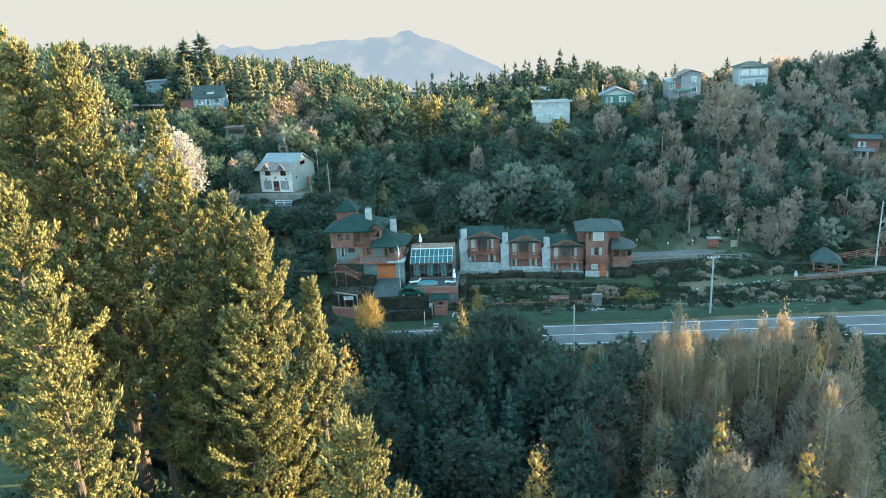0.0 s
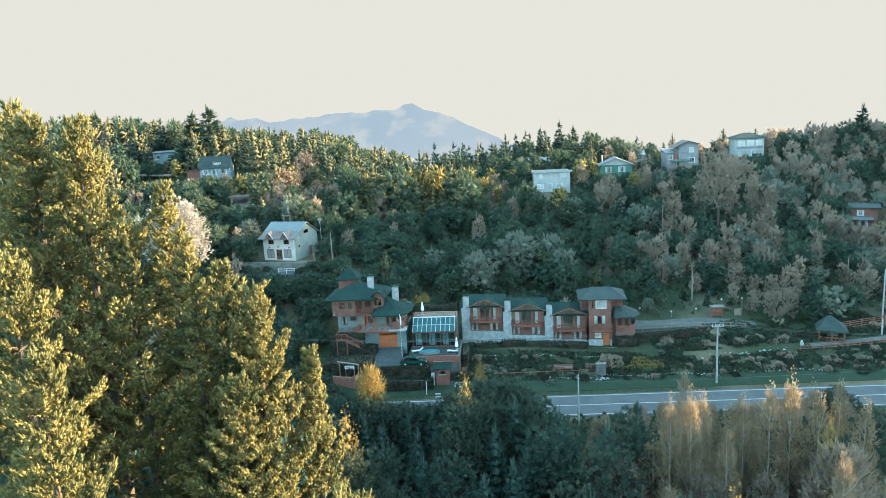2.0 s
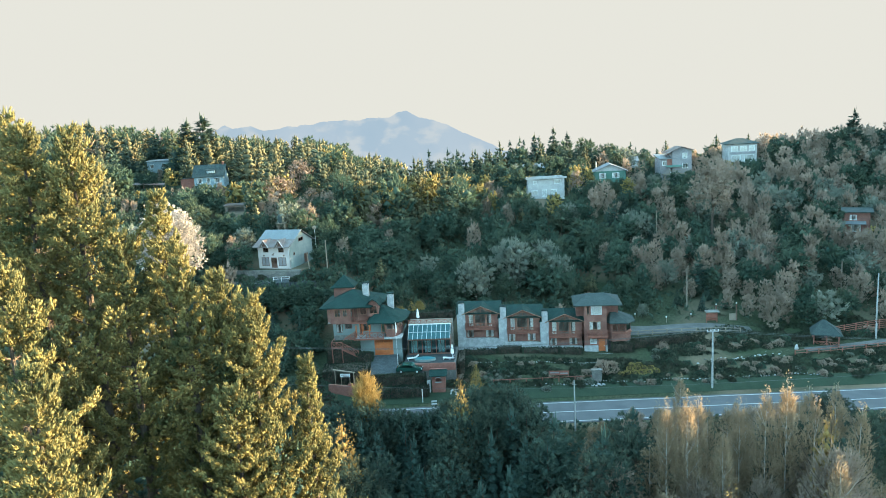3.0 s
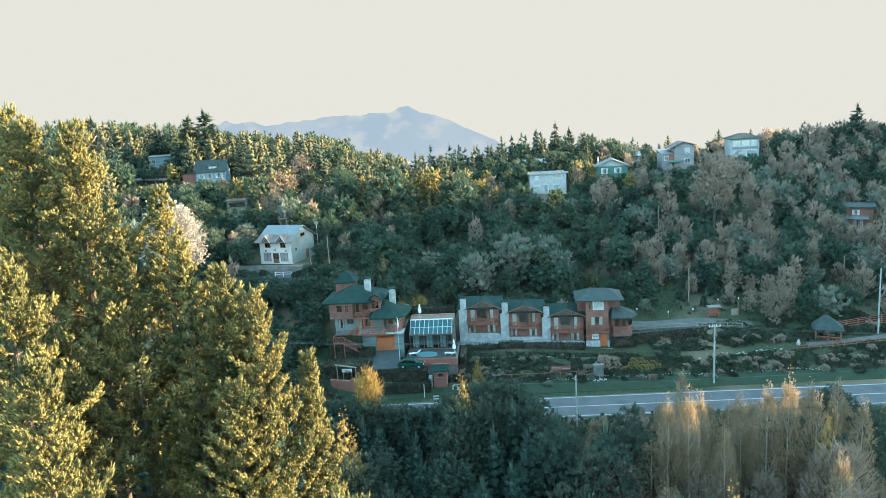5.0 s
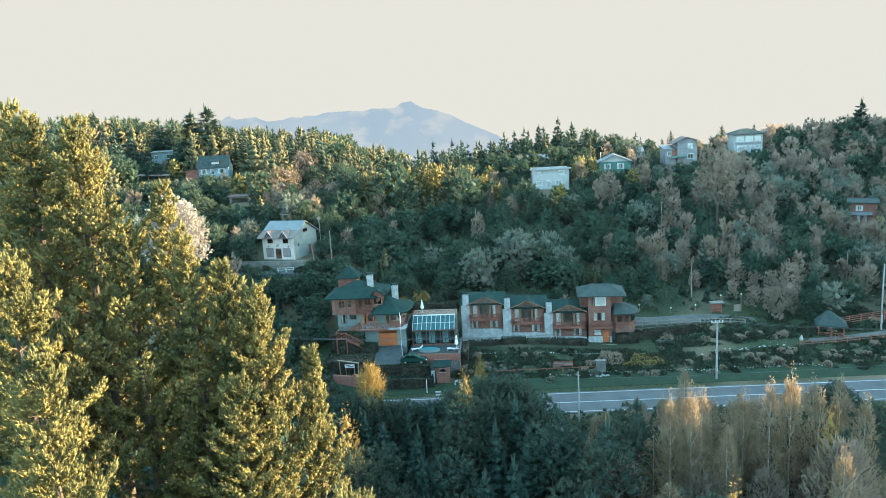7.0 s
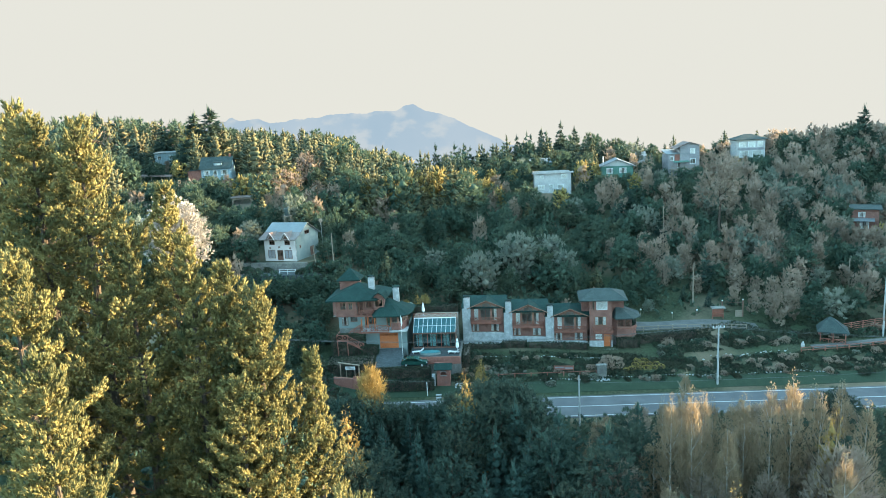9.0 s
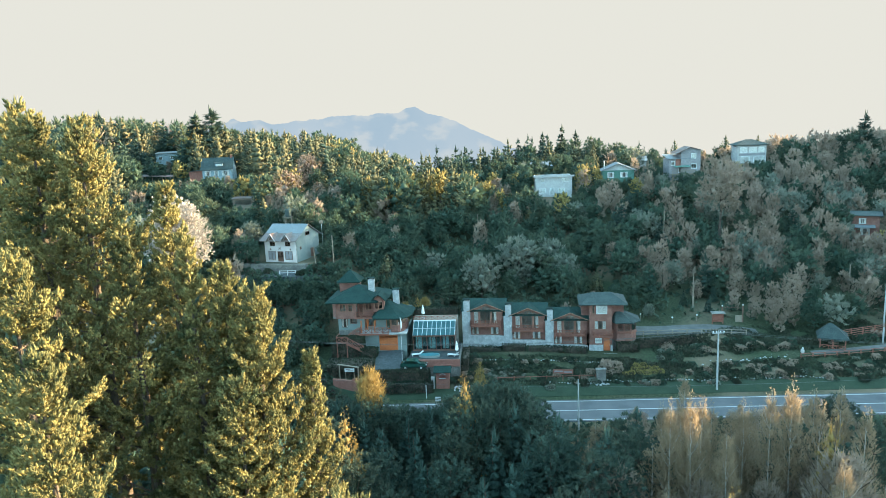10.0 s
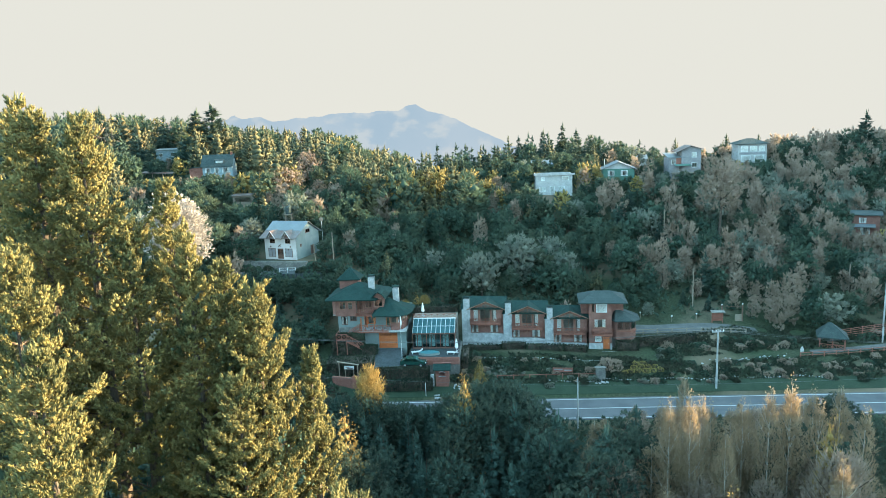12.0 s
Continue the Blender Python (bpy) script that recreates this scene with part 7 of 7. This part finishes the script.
def hedge(x0, x1, y, deep, h, turn, material, label, n=None, z=None):
    w = math.hypot(x1 - x0, 0)
    r = np.random.default_rng(int(abs(x0 * 10)) + 3)
    o = thing("hedge", label, "hedge", pose(x0, y, (ground_z((x0 + x1) / 2, y) if z is None else z) - 0.2, 0, 0, turn))
    c = new("leaves", tri_mesh("leaves", leafy_box(r, 0, w, 0, deep, 0, h + 0.2, n or int(w * h * 130)), material))
    c.parent = o
    part("branch_core", Shape().box(0.12, w - 0.12, 0.12, deep - 0.05, -0.6, h - 0.02), BARK, o)
    return o


hedge(-11.8, -1.6, 102.3, 1.2, 1.7, -2, HEDGE, "long clipped dark hedge along the lawn")
hedge(-11.6, -2.0, 103.7, 0.9, 2.8, -2, HEDGE, "clipped dark green hedge behind the lawn")
hedge(-18.8, -11.2, 106.4, 4.2, 2.3, -3, HEDGE, "broad dark clipped hedge beside the drive")
hedge(-6.1, -4.9, 107.6, 3.8, 1.6, -3, HEDGE, "dark clipped hedge between drive and pool")
hedge(3.4, 4.6, 107.0, 6.0, 2.6, -6, HEDGE, "tall dark hedge beside the pool terrace")
hedge(-18.4, -13.0, 111.2, 1.6, 4.3, -6, HEDGE, "dark hedge under the house wall")
hedge(-13.3, -10.7, 110.2, 1.2, 2.9, -6, HEDGE, "dark clipped hedge before the garage wall")
hedge(5.0, 10.5, 113.6, 1.1, 0.8, -9, HEDGE, "clipped dark hedge along the chalet base")
hedge(10.8, 14.6, 112.6, 1.2, 1.1, -9, HEDGE, "clipped dark hedge along the chalet base")
hedge(15.0, 21.0, 111.8, 1.1, 0.8, -9, HEDGE, "clipped dark hedge along the chalet base")
hedge(21.2, 24.8, 110.8, 1.2, 0.9, -9, HEDGE, "clipped dark hedge along the chalet base")
hedge(-4.5, 3.5, 118.6, 1.5, 1.6, -6, HEDGE, "dark hedge behind the upper terrace", z=8.6)
hedge(30.0, 33.5, 110.3, 1.2, 1.6, -9, HEDGE, "dark hedge beside the tower house door")
hedge(34.0, 44.0, 111.0, 1.6, 1.6, 4, HEDGE, "dark shrub border below the path")


def make_shrub(name, label, r_seed, material, size=0.2, n=380, flat=0.8):
    r = np.random.default_rng(r_seed)
    q = unit(r.normal(size=(n, 3)))
    q[:, 2] = np.abs(q[:, 2])
    lump = 1 + 0.15 * np.sin(q[:, :1] * 5 + r_seed) + 0.12 * np.sin(q[:, 1:2] * 7)
    crown = blades(r, q * np.array([1, 1, flat]) * lump * 0.95, q, size * r.uniform(0.7, 1.3, n), 0.45, 2, 0.8)
    core = []
    root = new(name)
    tagged(root, label, "shrub")
    c = new("leaves", tri_mesh("leaves", crown, material))
    c.parent = root
    part("stem", Shape().tube([(0, 0, -0.4), (0, 0, 0.35), (0.05, 0, 0.7)], [0.3, 0.45, 0.1], 8), BARK, root)
    return root


SHRUBS = [make_shrub("shrub", "low rounded dark green garden shrub", 1, HEDGE), make_shrub("shrub", "low grey-green rounded garden shrub", 2, BROAD), make_shrub("shrub", "low reddish-brown rounded garden shrub", 3, BROWN),
          make_shrub("shrub", "low pale silvery garden shrub", 4, WILLOW)]
BALL = make_shrub("topiary_ball", "clipped round yellow-green shrub", 5, OLIVE, 0.14, 420, 1.0)
R2 = np.random.default_rng(33)
for k, (dx, dy) in enumerate([(0, 0), (1.1, 0.1), (2.2, -0.1), (3.3, 0.0), (4.4, 0.1), (0.6, 1.0), (1.7, 1.1), (2.8, 1.0), (3.9, 1.1), (1.2, 2.0), (2.3, 2.1), (-1.0, -0.2)]):
    plant(BALL, 30.6 + dx * 1.05, 103.8 + dy - 0.05 * dx, R2.uniform(0.5, 0.68), group="clipped round shrubs")
n_shrub = 0
for k in range(2200):
    x = R2.uniform(3, 75)
    b = R2.uniform(6.5, 19)
    y = road_y(x) + b
    if (3 < x < 36 and y > 111.4 - 0.15 * (x - 4)) or (28 < x < 37 and 102.5 < y < 107) or (33 < x and abs(y - 115.7 - 0.15 * (x - 33)) < 3) or (60 < x < 68 and y > 104) or n_shrub > 270:
        continue
    if 40 < x < 82 and 105.2 < y < 108.5 and R2.uniform() < 0.9:
        continue
    q = R2.uniform()
    s = R2.uniform(0.35, 0.85) if b < 16 else R2.uniform(0.6, 1.2)
    plant(SHRUBS[0 if q < 0.4 else 1 if q < 0.65 else 2 if q < 0.92 else 3], x, y, s, group="garden shrubs")
    n_shrub += 1
for x, y, z, k in ((-40.5, 136.6, 1.7, 0), (-38.2, 135.8, 1.3, 1), (-34.0, 135.4, 1.1, 0), (-25.0, 134.2, 1.6, 1), (-23.4, 133.0, 1.9, 0), (-36.4, 133.6, 1.4, 1), (-26.6, 132.0, 1.2, 0)):
    plant(SHRUBS[k], x, y, z, group="shrubs before the white house").location.z = 14.45
plant(SHRUBS[2], 27.3, 105.2, 1.9, label="large domed reddish-brown shrub in the garden")
for x, y, s in ((-17.5, 103, 1.3), (-15.5, 101.8, 1.0), (-19, 105, 1.6), (-13, 110.4, 1.2), (3.6, 104, 1.0), (5.0, 106, 1.1), (4.2, 109, 1.0), (5.5, 111, 1.2), (1.5, 104.5, 0.8), (-6.2, 108.6, 1.1), (-5.6, 110.2, 0.9), (-21, 108, 1.8), (-23, 112, 2.0)):
    plant(SHRUBS[int(R2.integers(2))], x, y, s, group="garden shrubs")
plant_to(GOLDS[1], -3.9, 120.5, 12.6, 14.0, wide=0.8, label="small golden autumn tree behind the house")
plant_to(GOLD_ROUND, -6.0, 120.5, 11.2, 10.4, wide=0.9, label="small golden autumn bush behind the house")
plant_to(GOLDS[0], 6.0, 102.5, 6.0, 14.0, wide=0.8, label="young tree with a few bright yellow leaves")


# ---- rocks, walls, fences, signs ----
def rock_mesh(seed):
    bm = bmesh.new()
    bmesh.ops.create_icosphere(bm, subdivisions=1, radius=1.0)
    for v in bm.verts:
        v.co *= 1 + 0.35 * noise.noise(v.co * 1.3 + Vector((seed * 7.1, 0, 0)))
        v.co.z *= 0.7
    me = bpy.data.meshes.new("rock")
    bm.to_mesh(me)
    bm.free()
    me.materials.append(BOULDER if seed < 4 else STONE)
    return me


ROCKS = [rock_mesh(i) for i in range(7)]


def rocks(name, label, pts, lo, hi, pale=False, lift=0.1):
    """A heap or a row of stones, each a part."""
    o = thing(name, label, "rocks", Matrix.Translation((*pts[0][:2], ground_z(*pts[0][:2]))))
    inv = o.matrix_world.inverted()
    for x, y in pts:
        s = R2.uniform(lo, hi)
        r = new("stone", ROCKS[int(R2.integers(4, 7) if pale else R2.integers(0, 4))])
        r.parent = o
        r.matrix_basis = inv @ Matrix.LocRotScale((x, y, ground_z(x, y) + lift * s), Euler((R2.uniform(0, 0.5), R2.uniform(0, 0.5), R2.uniform(0, 6))), (s, s * R2.uniform(0.7, 1.1), s * R2.uniform(0.7, 1.0)))
    return o


rocks("rock_garden", "heap of grey boulders in the rock garden", [(8.0 + (k % 8) * 0.75 + R2.uniform(-0.3, 0.3), 104.6 + (k // 8) * 0.75 + R2.uniform(-0.3, 0.3)) for k in range(30)], 0.35, 0.6)
rocks("stone_edging", "line of pale stones edging the terrace", [(5.0 + 0.42 * k, 110.6 - 0.063 * k + R2.uniform(-0.1, 0.1)) for k in range(52)], 0.12, 0.2, True, 0.4)
rocks("stone_edging", "line of pale stones along the lower garden", [(15.0 + 0.45 * k, road_y(15 + 0.45 * k) + 7.5 + 0.25 * math.sin(k * 0.3) + R2.uniform(-0.15, 0.15)) for k in range(100)], 0.10, 0.22, True, 0.3)
rocks("stone_edging", "line of pale stones beside the garden path", [(42.0 + 15.0 * R2.uniform() ** 0.8, 105.6 + R2.normal(0, 0.35)) for k in range(60)], 0.06, 0.22, True, 0.3)
rocks("stone_heap", "heap of pale stones at the pillar's foot", [(23.0 + R2.uniform(0, 3.2), 101.2 + R2.uniform(0, 1.3)) for k in range(26)], 0.12, 0.24, True, 0.5)
rocks("stone_heap", "heap of pale stones beside the kiosk", [(1.8 + R2.uniform(0, 2.2), 102.0 + R2.uniform(0, 1.2)) for k in range(18)], 0.12, 0.22, True, 0.5)
single("stone_pillar", Shape().pillar([(-0.75, -0.35), (0.75, -0.35), (0.7, 0.35), (-0.7, 0.35)], -0.5, 1.75).pillar([(-0.85, -0.45), (0.85, -0.45), (0.85, 0.45), (-0.85, 0.45)], 1.752, 1.9), ROCK, "square pale stone pillar in the garden", "pillar", pose(25.2, 102.3, 1.5), bevel=0.04)
for k in range(5):
    x, y = -0.75 + 0.02 * k, 100.9 - 0.55 * k
    single("stepping_stone", Shape().box(-0.45, 0.45, -0.14, 0.14, -0.1, 0.1), STONE, "pale flat stepping stone set in the lawn", "stepping stone", pose(x, y, ground_z(x, y) + 0.08), "stepping stones", bevel=0.03)
single("white_post", Shape().tube([(0, 0, -0.3), (0, 0, 2.5)], [0.06, 0.06], 8), WHITE, "thin white post on the lawn", "post", pose(-2.5, 98.6 + 2.4, ground_z(-2.5, 101.0) - 0.3))


def rail_fence(label, pts, h, spacing, material, rails=(0.45, 0.95), name="fence"):
    o = thing(name, label, "fence", Matrix.Translation((*pts[0], ground_z(*pts[0]))))
    inv = o.matrix_world.inverted()
    for (ax, ay), (bx, by) in zip(pts, pts[1:]):
        n = max(1, round(math.hypot(bx - ax, by - ay) / spacing))
        prev = None
        for i in range(n + 1):
            x, y = ax + (bx - ax) * i / n, ay + (by - ay) * i / n
            p = inv @ Vector((x, y, ground_z(x, y)))
            part("post", Shape().box(p.x - 0.07, p.x + 0.07, p.y - 0.07, p.y + 0.07, p.z - 0.3, p.z + h), material, o)
            if prev is not None:
                for r in rails:
                    part("rail", Shape().bar(prev + Vector((0, -0.09, h * r)), p + Vector((0, -0.09, h * r)), 0.05, 0.1), material, o)
            prev = p
    return o


rail_fence("dark timber post and rail fence along the path", [(33.8, 116.7), (53.5, 113.7)], 1.0, 2.4, POLE_WOOD)
rail_fence("reddish timber rail fence in the lower garden", [(9.0, road_y(9) + 8.3), (24.5, road_y(24.5) + 8.3)], 0.8, 2.6, RAIL_RED, (0.9,))
rail_fence("timber fence beside the gazebo", [(58.5, 105.0), (82.0, 105.0)], 0.9, 1.9, RAIL_RED)
rail_fence("tall boarded fence behind the gazebo", [(67.5, 109.8), (84.0, 110.4)], 1.8, 2.2, RAIL_RED, (0.2, 0.4, 0.6, 0.8, 0.97))

kb = thing("notice_shelter", "red timber notice shelter with pale roof strip", "shelter", pose(49.0, 117.3, ground_z(49.5, 117.3), 0, 0, -4))
part("back_panel", Shape().box(0.1, 1.9, 0.3, 0.4, 0.4, 2.0), RAIL_RED, kb)
part("post", Shape().box(0, 0.14, 0.2, 0.36, -0.4, 2.2), RAIL_RED, kb)
part("post", Shape().box(1.86, 2.0, 0.2, 0.36, -0.4, 2.2), RAIL_RED, kb)
part("roof", Shape().slab([(-0.2, -0.3, 2.1), (2.2, -0.3, 2.1), (2.2, 0.7, 2.3), (-0.2, 0.7, 2.3)], 0.1), ROCK, kb)
part("shelf", Shape().box(0.14, 1.86, -0.1, 0.3, 0.9, 1.0), RAIL_RED, kb)
gt = thing("gate_posts", "dark timber gate frame at the path's end", "gate", pose(50.95, 117.9, 4.95, 0, 0, -1))
for x in (0.0, 3.7):
    part("post", Shape().box(x - 0.1, x + 0.1, -0.1, 0.1, -0.9, 3.2), FRAME_DARK, gt)
    part("lamp", Shape().tube([(x, 0, 3.2), (x, 0, 3.35), (x, 0, 3.45)], [0.1, 0.14, 0.04], 8), WHITE, gt)
part("beam", Shape().bar((-0.1, 0.0, 3.05), (3.8, 0.0, 2.75), 0.06, 0.07), FRAME_DARK, gt)
part("gate_leaf", Shape().box(2.4, 3.7, -0.05, 0.05, 0.1, 1.4), POLE_WOOD, gt)

gz = thing("gazebo", "open timber gazebo with grey-green hipped roof", "gazebo", pose(62.9, 108.0, 2.85, 0, 0, -26))
for x in (0.35, 2.2, 4.0):
    for y in (0.2, 3.0):
        part("post", Shape().box(x - 0.09, x + 0.09, y - 0.09, y + 0.09, -0.6, 2.0), RAIL_RED, gz)
part("roof", Shape().hip([(-0.15, -0.4), (4.5, -0.4), (4.5, 3.5), (-0.15, 3.5)], 2.1, ((1.5, 1.5, 4.25), (2.0, 1.5, 4.25)), 0.14), SHINGLE_GREY, gz, "grey-green hipped shingle roof")
crossed_rail(gz, [(0.35, 0.2, 0.0), (4.0, 0.2, 0.0)], 0.8, 1.1, RAIL_RED)
part("table", Shape().box(1.6, 3.2, 1.4, 2.2, 0.7, 0.78).box(2.3, 2.5, 1.7, 1.9, -0.1, 0.7), POLE_WOOD, gz)
single("white_ornament", Shape().tube([(0, 0, -0.1), (0, 0, 0.1), (0, 0, 0.5), (0, 0, 0.8), (0.05, 0, 1.0), (0.08, 0, 1.15)], [0.3, 0.42, 0.38, 0.24, 0.2, 0.06], 10), PALE_WALL, "white rounded garden ornament on the path's edge", "garden ornament", pose(59.6, 106.6, ground_z(59.6, 106.6) + 0.08) @ Matrix.Scale(0.75, 4))
single("white_post", Shape().tube([(0, 0, -0.3), (0, 0, 2.6), (0, 0, 2.75)], [0.14, 0.14, 0.05], 10), POLE_GREY, "thick white post beside the fence", "post", pose(73.5, 107.5, ground_z(73.5, 107.5)))


def sign(name, label, m, w, h, board, bars, z=1.0, tilt=0.0):
    o = thing(name, label, "sign", m)
    part("board", Shape().box(0, w, -0.03, 0.03, z, z + h), board, o)
    for x in (0.1, w - 0.1):
        part("post", Shape().box(x - 0.05, x + 0.05, 0.032, 0.13, -0.5, z + h), POLE_WOOD, o)
    for a, b, c, d in bars:
        part("lettering", Shape().box(a * w, b * w, -0.045, -0.0305, z + c * h, z + d * h), GREY_WALL if board is not WHITE else FRAME_DARK, o)


sign("garden_sign", "reddish garden sign board with white lettering", pose(18.0, 104.5, ground_z(18, 104.5), 0, 0, -9), 3.2, 0.75, RAIL_RED, [(0.06, 0.5, 0.45, 0.75), (0.56, 0.94, 0.3, 0.6)], 0.3)
sign("house_sign", "dark sign board with white plate by the drive", pose(-15.6, 105.4, ground_z(-15, 105.4) + 0.2, 0, 0, -9), 1.6, 0.55, WHITE, [(0.1, 0.55, 0.55, 0.75), (0.3, 0.9, 0.2, 0.4)], 1.5)
sg = thing("sign_roof", "small dark timber canopy over the sign", "canopy", pose(-16.6, 105.7, ground_z(-15, 105.4) + 0.2, 0, 0, -9))
part("beam", Shape().bar((-0.2, 0, 2.7), (3.4, 0, 2.2), 0.3, 0.12), POLE_WOOD, sg)
part("post", Shape().box(0, 0.14, 0.1, 0.24, -0.6, 2.6), POLE_WOOD, sg)
part("post", Shape().box(3.1, 3.24, 0.1, 0.24, -0.6, 2.2), POLE_WOOD, sg)
single("brick_wall", Shape().pillar([(-14.2, 103.2), (-11.9, 102.9), (-11.8, 103.2), (-14.1, 103.5)], 1.0, 3.3).pillar([(-17.5, 104.4), (-14.21, 103.2), (-14.15, 103.5), (-17.4, 104.7)], 1.2, 3.0), BRICK_RED, "low red brick garden wall", "wall", bevel=0.03)


# ---- poles and cables ----
def pole(x, y, h, material, label, arm=0.0, lean=0.0, r=0.13, insulators=True):
    o = thing("utility_pole", label, "utility pole", Matrix.Translation((x, y, ground_z(x, y))) @ pose(0, 0, 0, 0, lean, 0), "utility poles")
    part("shaft", Shape().tube([(0, 0, -0.8), (0, 0, h * 0.5), (0, 0, h)], [r, r * 0.85, r * 0.65], 9), material, o)
    if arm:
        part("crossarm", Shape().box(-arm, arm, -0.07, 0.07, h - 0.45, h - 0.3), material, o)
        for k in (-1, -0.35, 0.35, 1):
            part("insulator", Shape().tube([(k * arm * 0.92, 0, h - 0.3), (k * arm * 0.92, 0, h - 0.18), (k * arm * 0.92, 0, h - 0.05)], [0.05, 0.1, 0.05], 8), WHITE, o)
    return Vector((x, y, ground_z(x, y) + h - 0.1))


pa = pole(42.2, 98.7, 9.4, POLE_GREY, "grey concrete utility pole with crossarm and insulators", 0.9, r=0.16)
part_pole = pole(18.7, 88.6, 7.6, POLE_GREY, "plain grey utility pole beside the road", 0.0, r=0.13)
pc = pole(-24.2, 136.0, 6.4, POLE_WOOD, "pale leaning wooden pole beside the white house", 0.0, -4, 0.12)
pd = pole(-21.0, 137.5, 8.0, POLE_WOOD, "brown wooden pole with small lamps", 0.0, 0, 0.14)
pe = pole(47.6, 123.0, 13.8 - ground_z(47.6, 123.0), POLE_WOOD, "pale wooden pole on the wooded slope", 0, 0, 0.12)
pf = pole(78.8, 126.0, 12.9 - ground_z(78.8, 126.0), POLE_WOOD, "pale wooden pole on the wooded slope", 0, 0, 0.13)
pg2 = pole(50.5, 148.0, 9.5, POLE_WOOD, "wooden pole with a small white box among trees", 0, 0, 0.12)
ph = pole(9.9, 154.0, 9.5, POLE_WOOD, "thin wooden pole rising above the trees", 0, 0, 0.1)
pi = pole(76.5, 112.0, 9.0, POLE_GREY, "grey pole with a white lamp box", 0, 0, 0.14)
FAR_W, FAR_E = Vector((-60, 100, 16.3)), Vector((120, 96, 7.0))
pole(-60, 100, FAR_W.z - ground_z(-60, 100) + 0.1, POLE_GREY, "grey concrete utility pole beside the road", 0.9)
pole(120, 96, FAR_E.z - ground_z(120, 96) + 0.1, POLE_GREY, "grey concrete utility pole beside the road", 0.9)


def cable(p, q, sag, r=0.016):
    pts = [p.lerp(q, t / 14) - Vector((0, 0, sag * 4 * (t / 14) * (1 - t / 14))) for t in range(15)]
    single("cable", Shape().tube(pts, [r] * 15, 5), CABLE, "thin dark overhead cable between poles", "cable", group="overhead cables")


for dz, dx in ((0, -0.8), (0, 0.8), (-0.1, 0.0)):
    cable(FAR_W + Vector((dx, 0, dz)), pa + Vector((dx, 0, dz)), 3.0)
    cable(pa + Vector((dx, 0, dz)), FAR_E + Vector((dx, 0, dz)), 2.2)
cable(Vector((-60, 100, 10.6)), part_pole - Vector((0, 0, 1.0)), 1.2)
cable(part_pole - Vector((0, 0, 1.0)), Vector((120, 96, 4.0)), 1.4)
cable(pc, pd, 0.4)
fl = thing("flagpole", "thin white flagpole with furled flag beside the drive", "flagpole", pose(-6.3, 107.2, 3.9))
part("mast", Shape().tube([(0, 0, -0.6), (0, 0, 8.0)], [0.04, 0.025], 7), WHITE, fl)
part("flag", Shape().tube([(0.04, 0, 7.9), (0.1, 0, 7.3), (0.12, 0, 6.6), (0.08, 0, 6.1)], [0.03, 0.1, 0.12, 0.04], 7), CANVAS, fl)


# ---- stairs up the slope and small garden lamps ----
sf, st_top = Vector((-16.7, 141.6, 13.3)), Vector((-15.4, 148.5, 18.0))
gs = thing("hillside_stairs", "steep teal-painted metal stairs climbing the wooded slope", "stairs", Matrix.Translation(sf))
run = st_top - sf
for dx in (-0.55, 0.55):
    part("stringer", Shape().bar((dx, 0, 0), tuple(run + Vector((dx, 0, 0))), 0.08, 0.22), GREEN_WALL, gs)
    part("handrail", Shape().bar((dx, 0, 0.95), tuple(run + Vector((dx, 0, 0.95))), 0.06), GREEN_WALL, gs)
    for i in range(4):
        e = run * (i / 3)
        part("baluster", Shape().bar((e.x + dx, e.y, e.z), (e.x + dx, e.y, e.z + 0.95), 0.06), GREEN_WALL, gs)
for i in range(24):
    e = run * ((i + 0.5) / 24)
    part("tread", Shape().box(e.x - 0.5, e.x + 0.5, e.y - 0.13, e.y + 0.13, e.z - 0.02, e.z + 0.03), GREEN_WALL, gs)
for i in range(2):
    e = run * (0.35 + 0.6 * i)
    part("support", Shape().bar((e.x, e.y, ground_z(sf.x + e.x, sf.y + e.y) - sf.z - 0.3), tuple(e), 0.12), GREEN_WALL, gs)

for x, y in ((-4.7, 125.0), (-0.4, 125.4), (3.5, 125.2), (37.6, 122.4), (42.6, 119.8), (46.9, 119.2), (13.0, 124.8)):
    gl = thing("garden_lamp", "short garden lamp post with white globe", "lamp", Matrix.Translation((x, y, ground_z(x, y))), "garden lamps")
    part("post", Shape().tube([(0, 0, -0.3), (0, 0, 0.9)], [0.05, 0.04], 6), POLE_WOOD, gl)
    part("globe", Shape().tube([(0, 0, 0.88), (0, 0, 0.96), (0, 0, 1.06), (0, 0, 1.16), (0, 0, 1.22)], [0.05, 0.13, 0.16, 0.12, 0.03], 9), WHITE, gl)
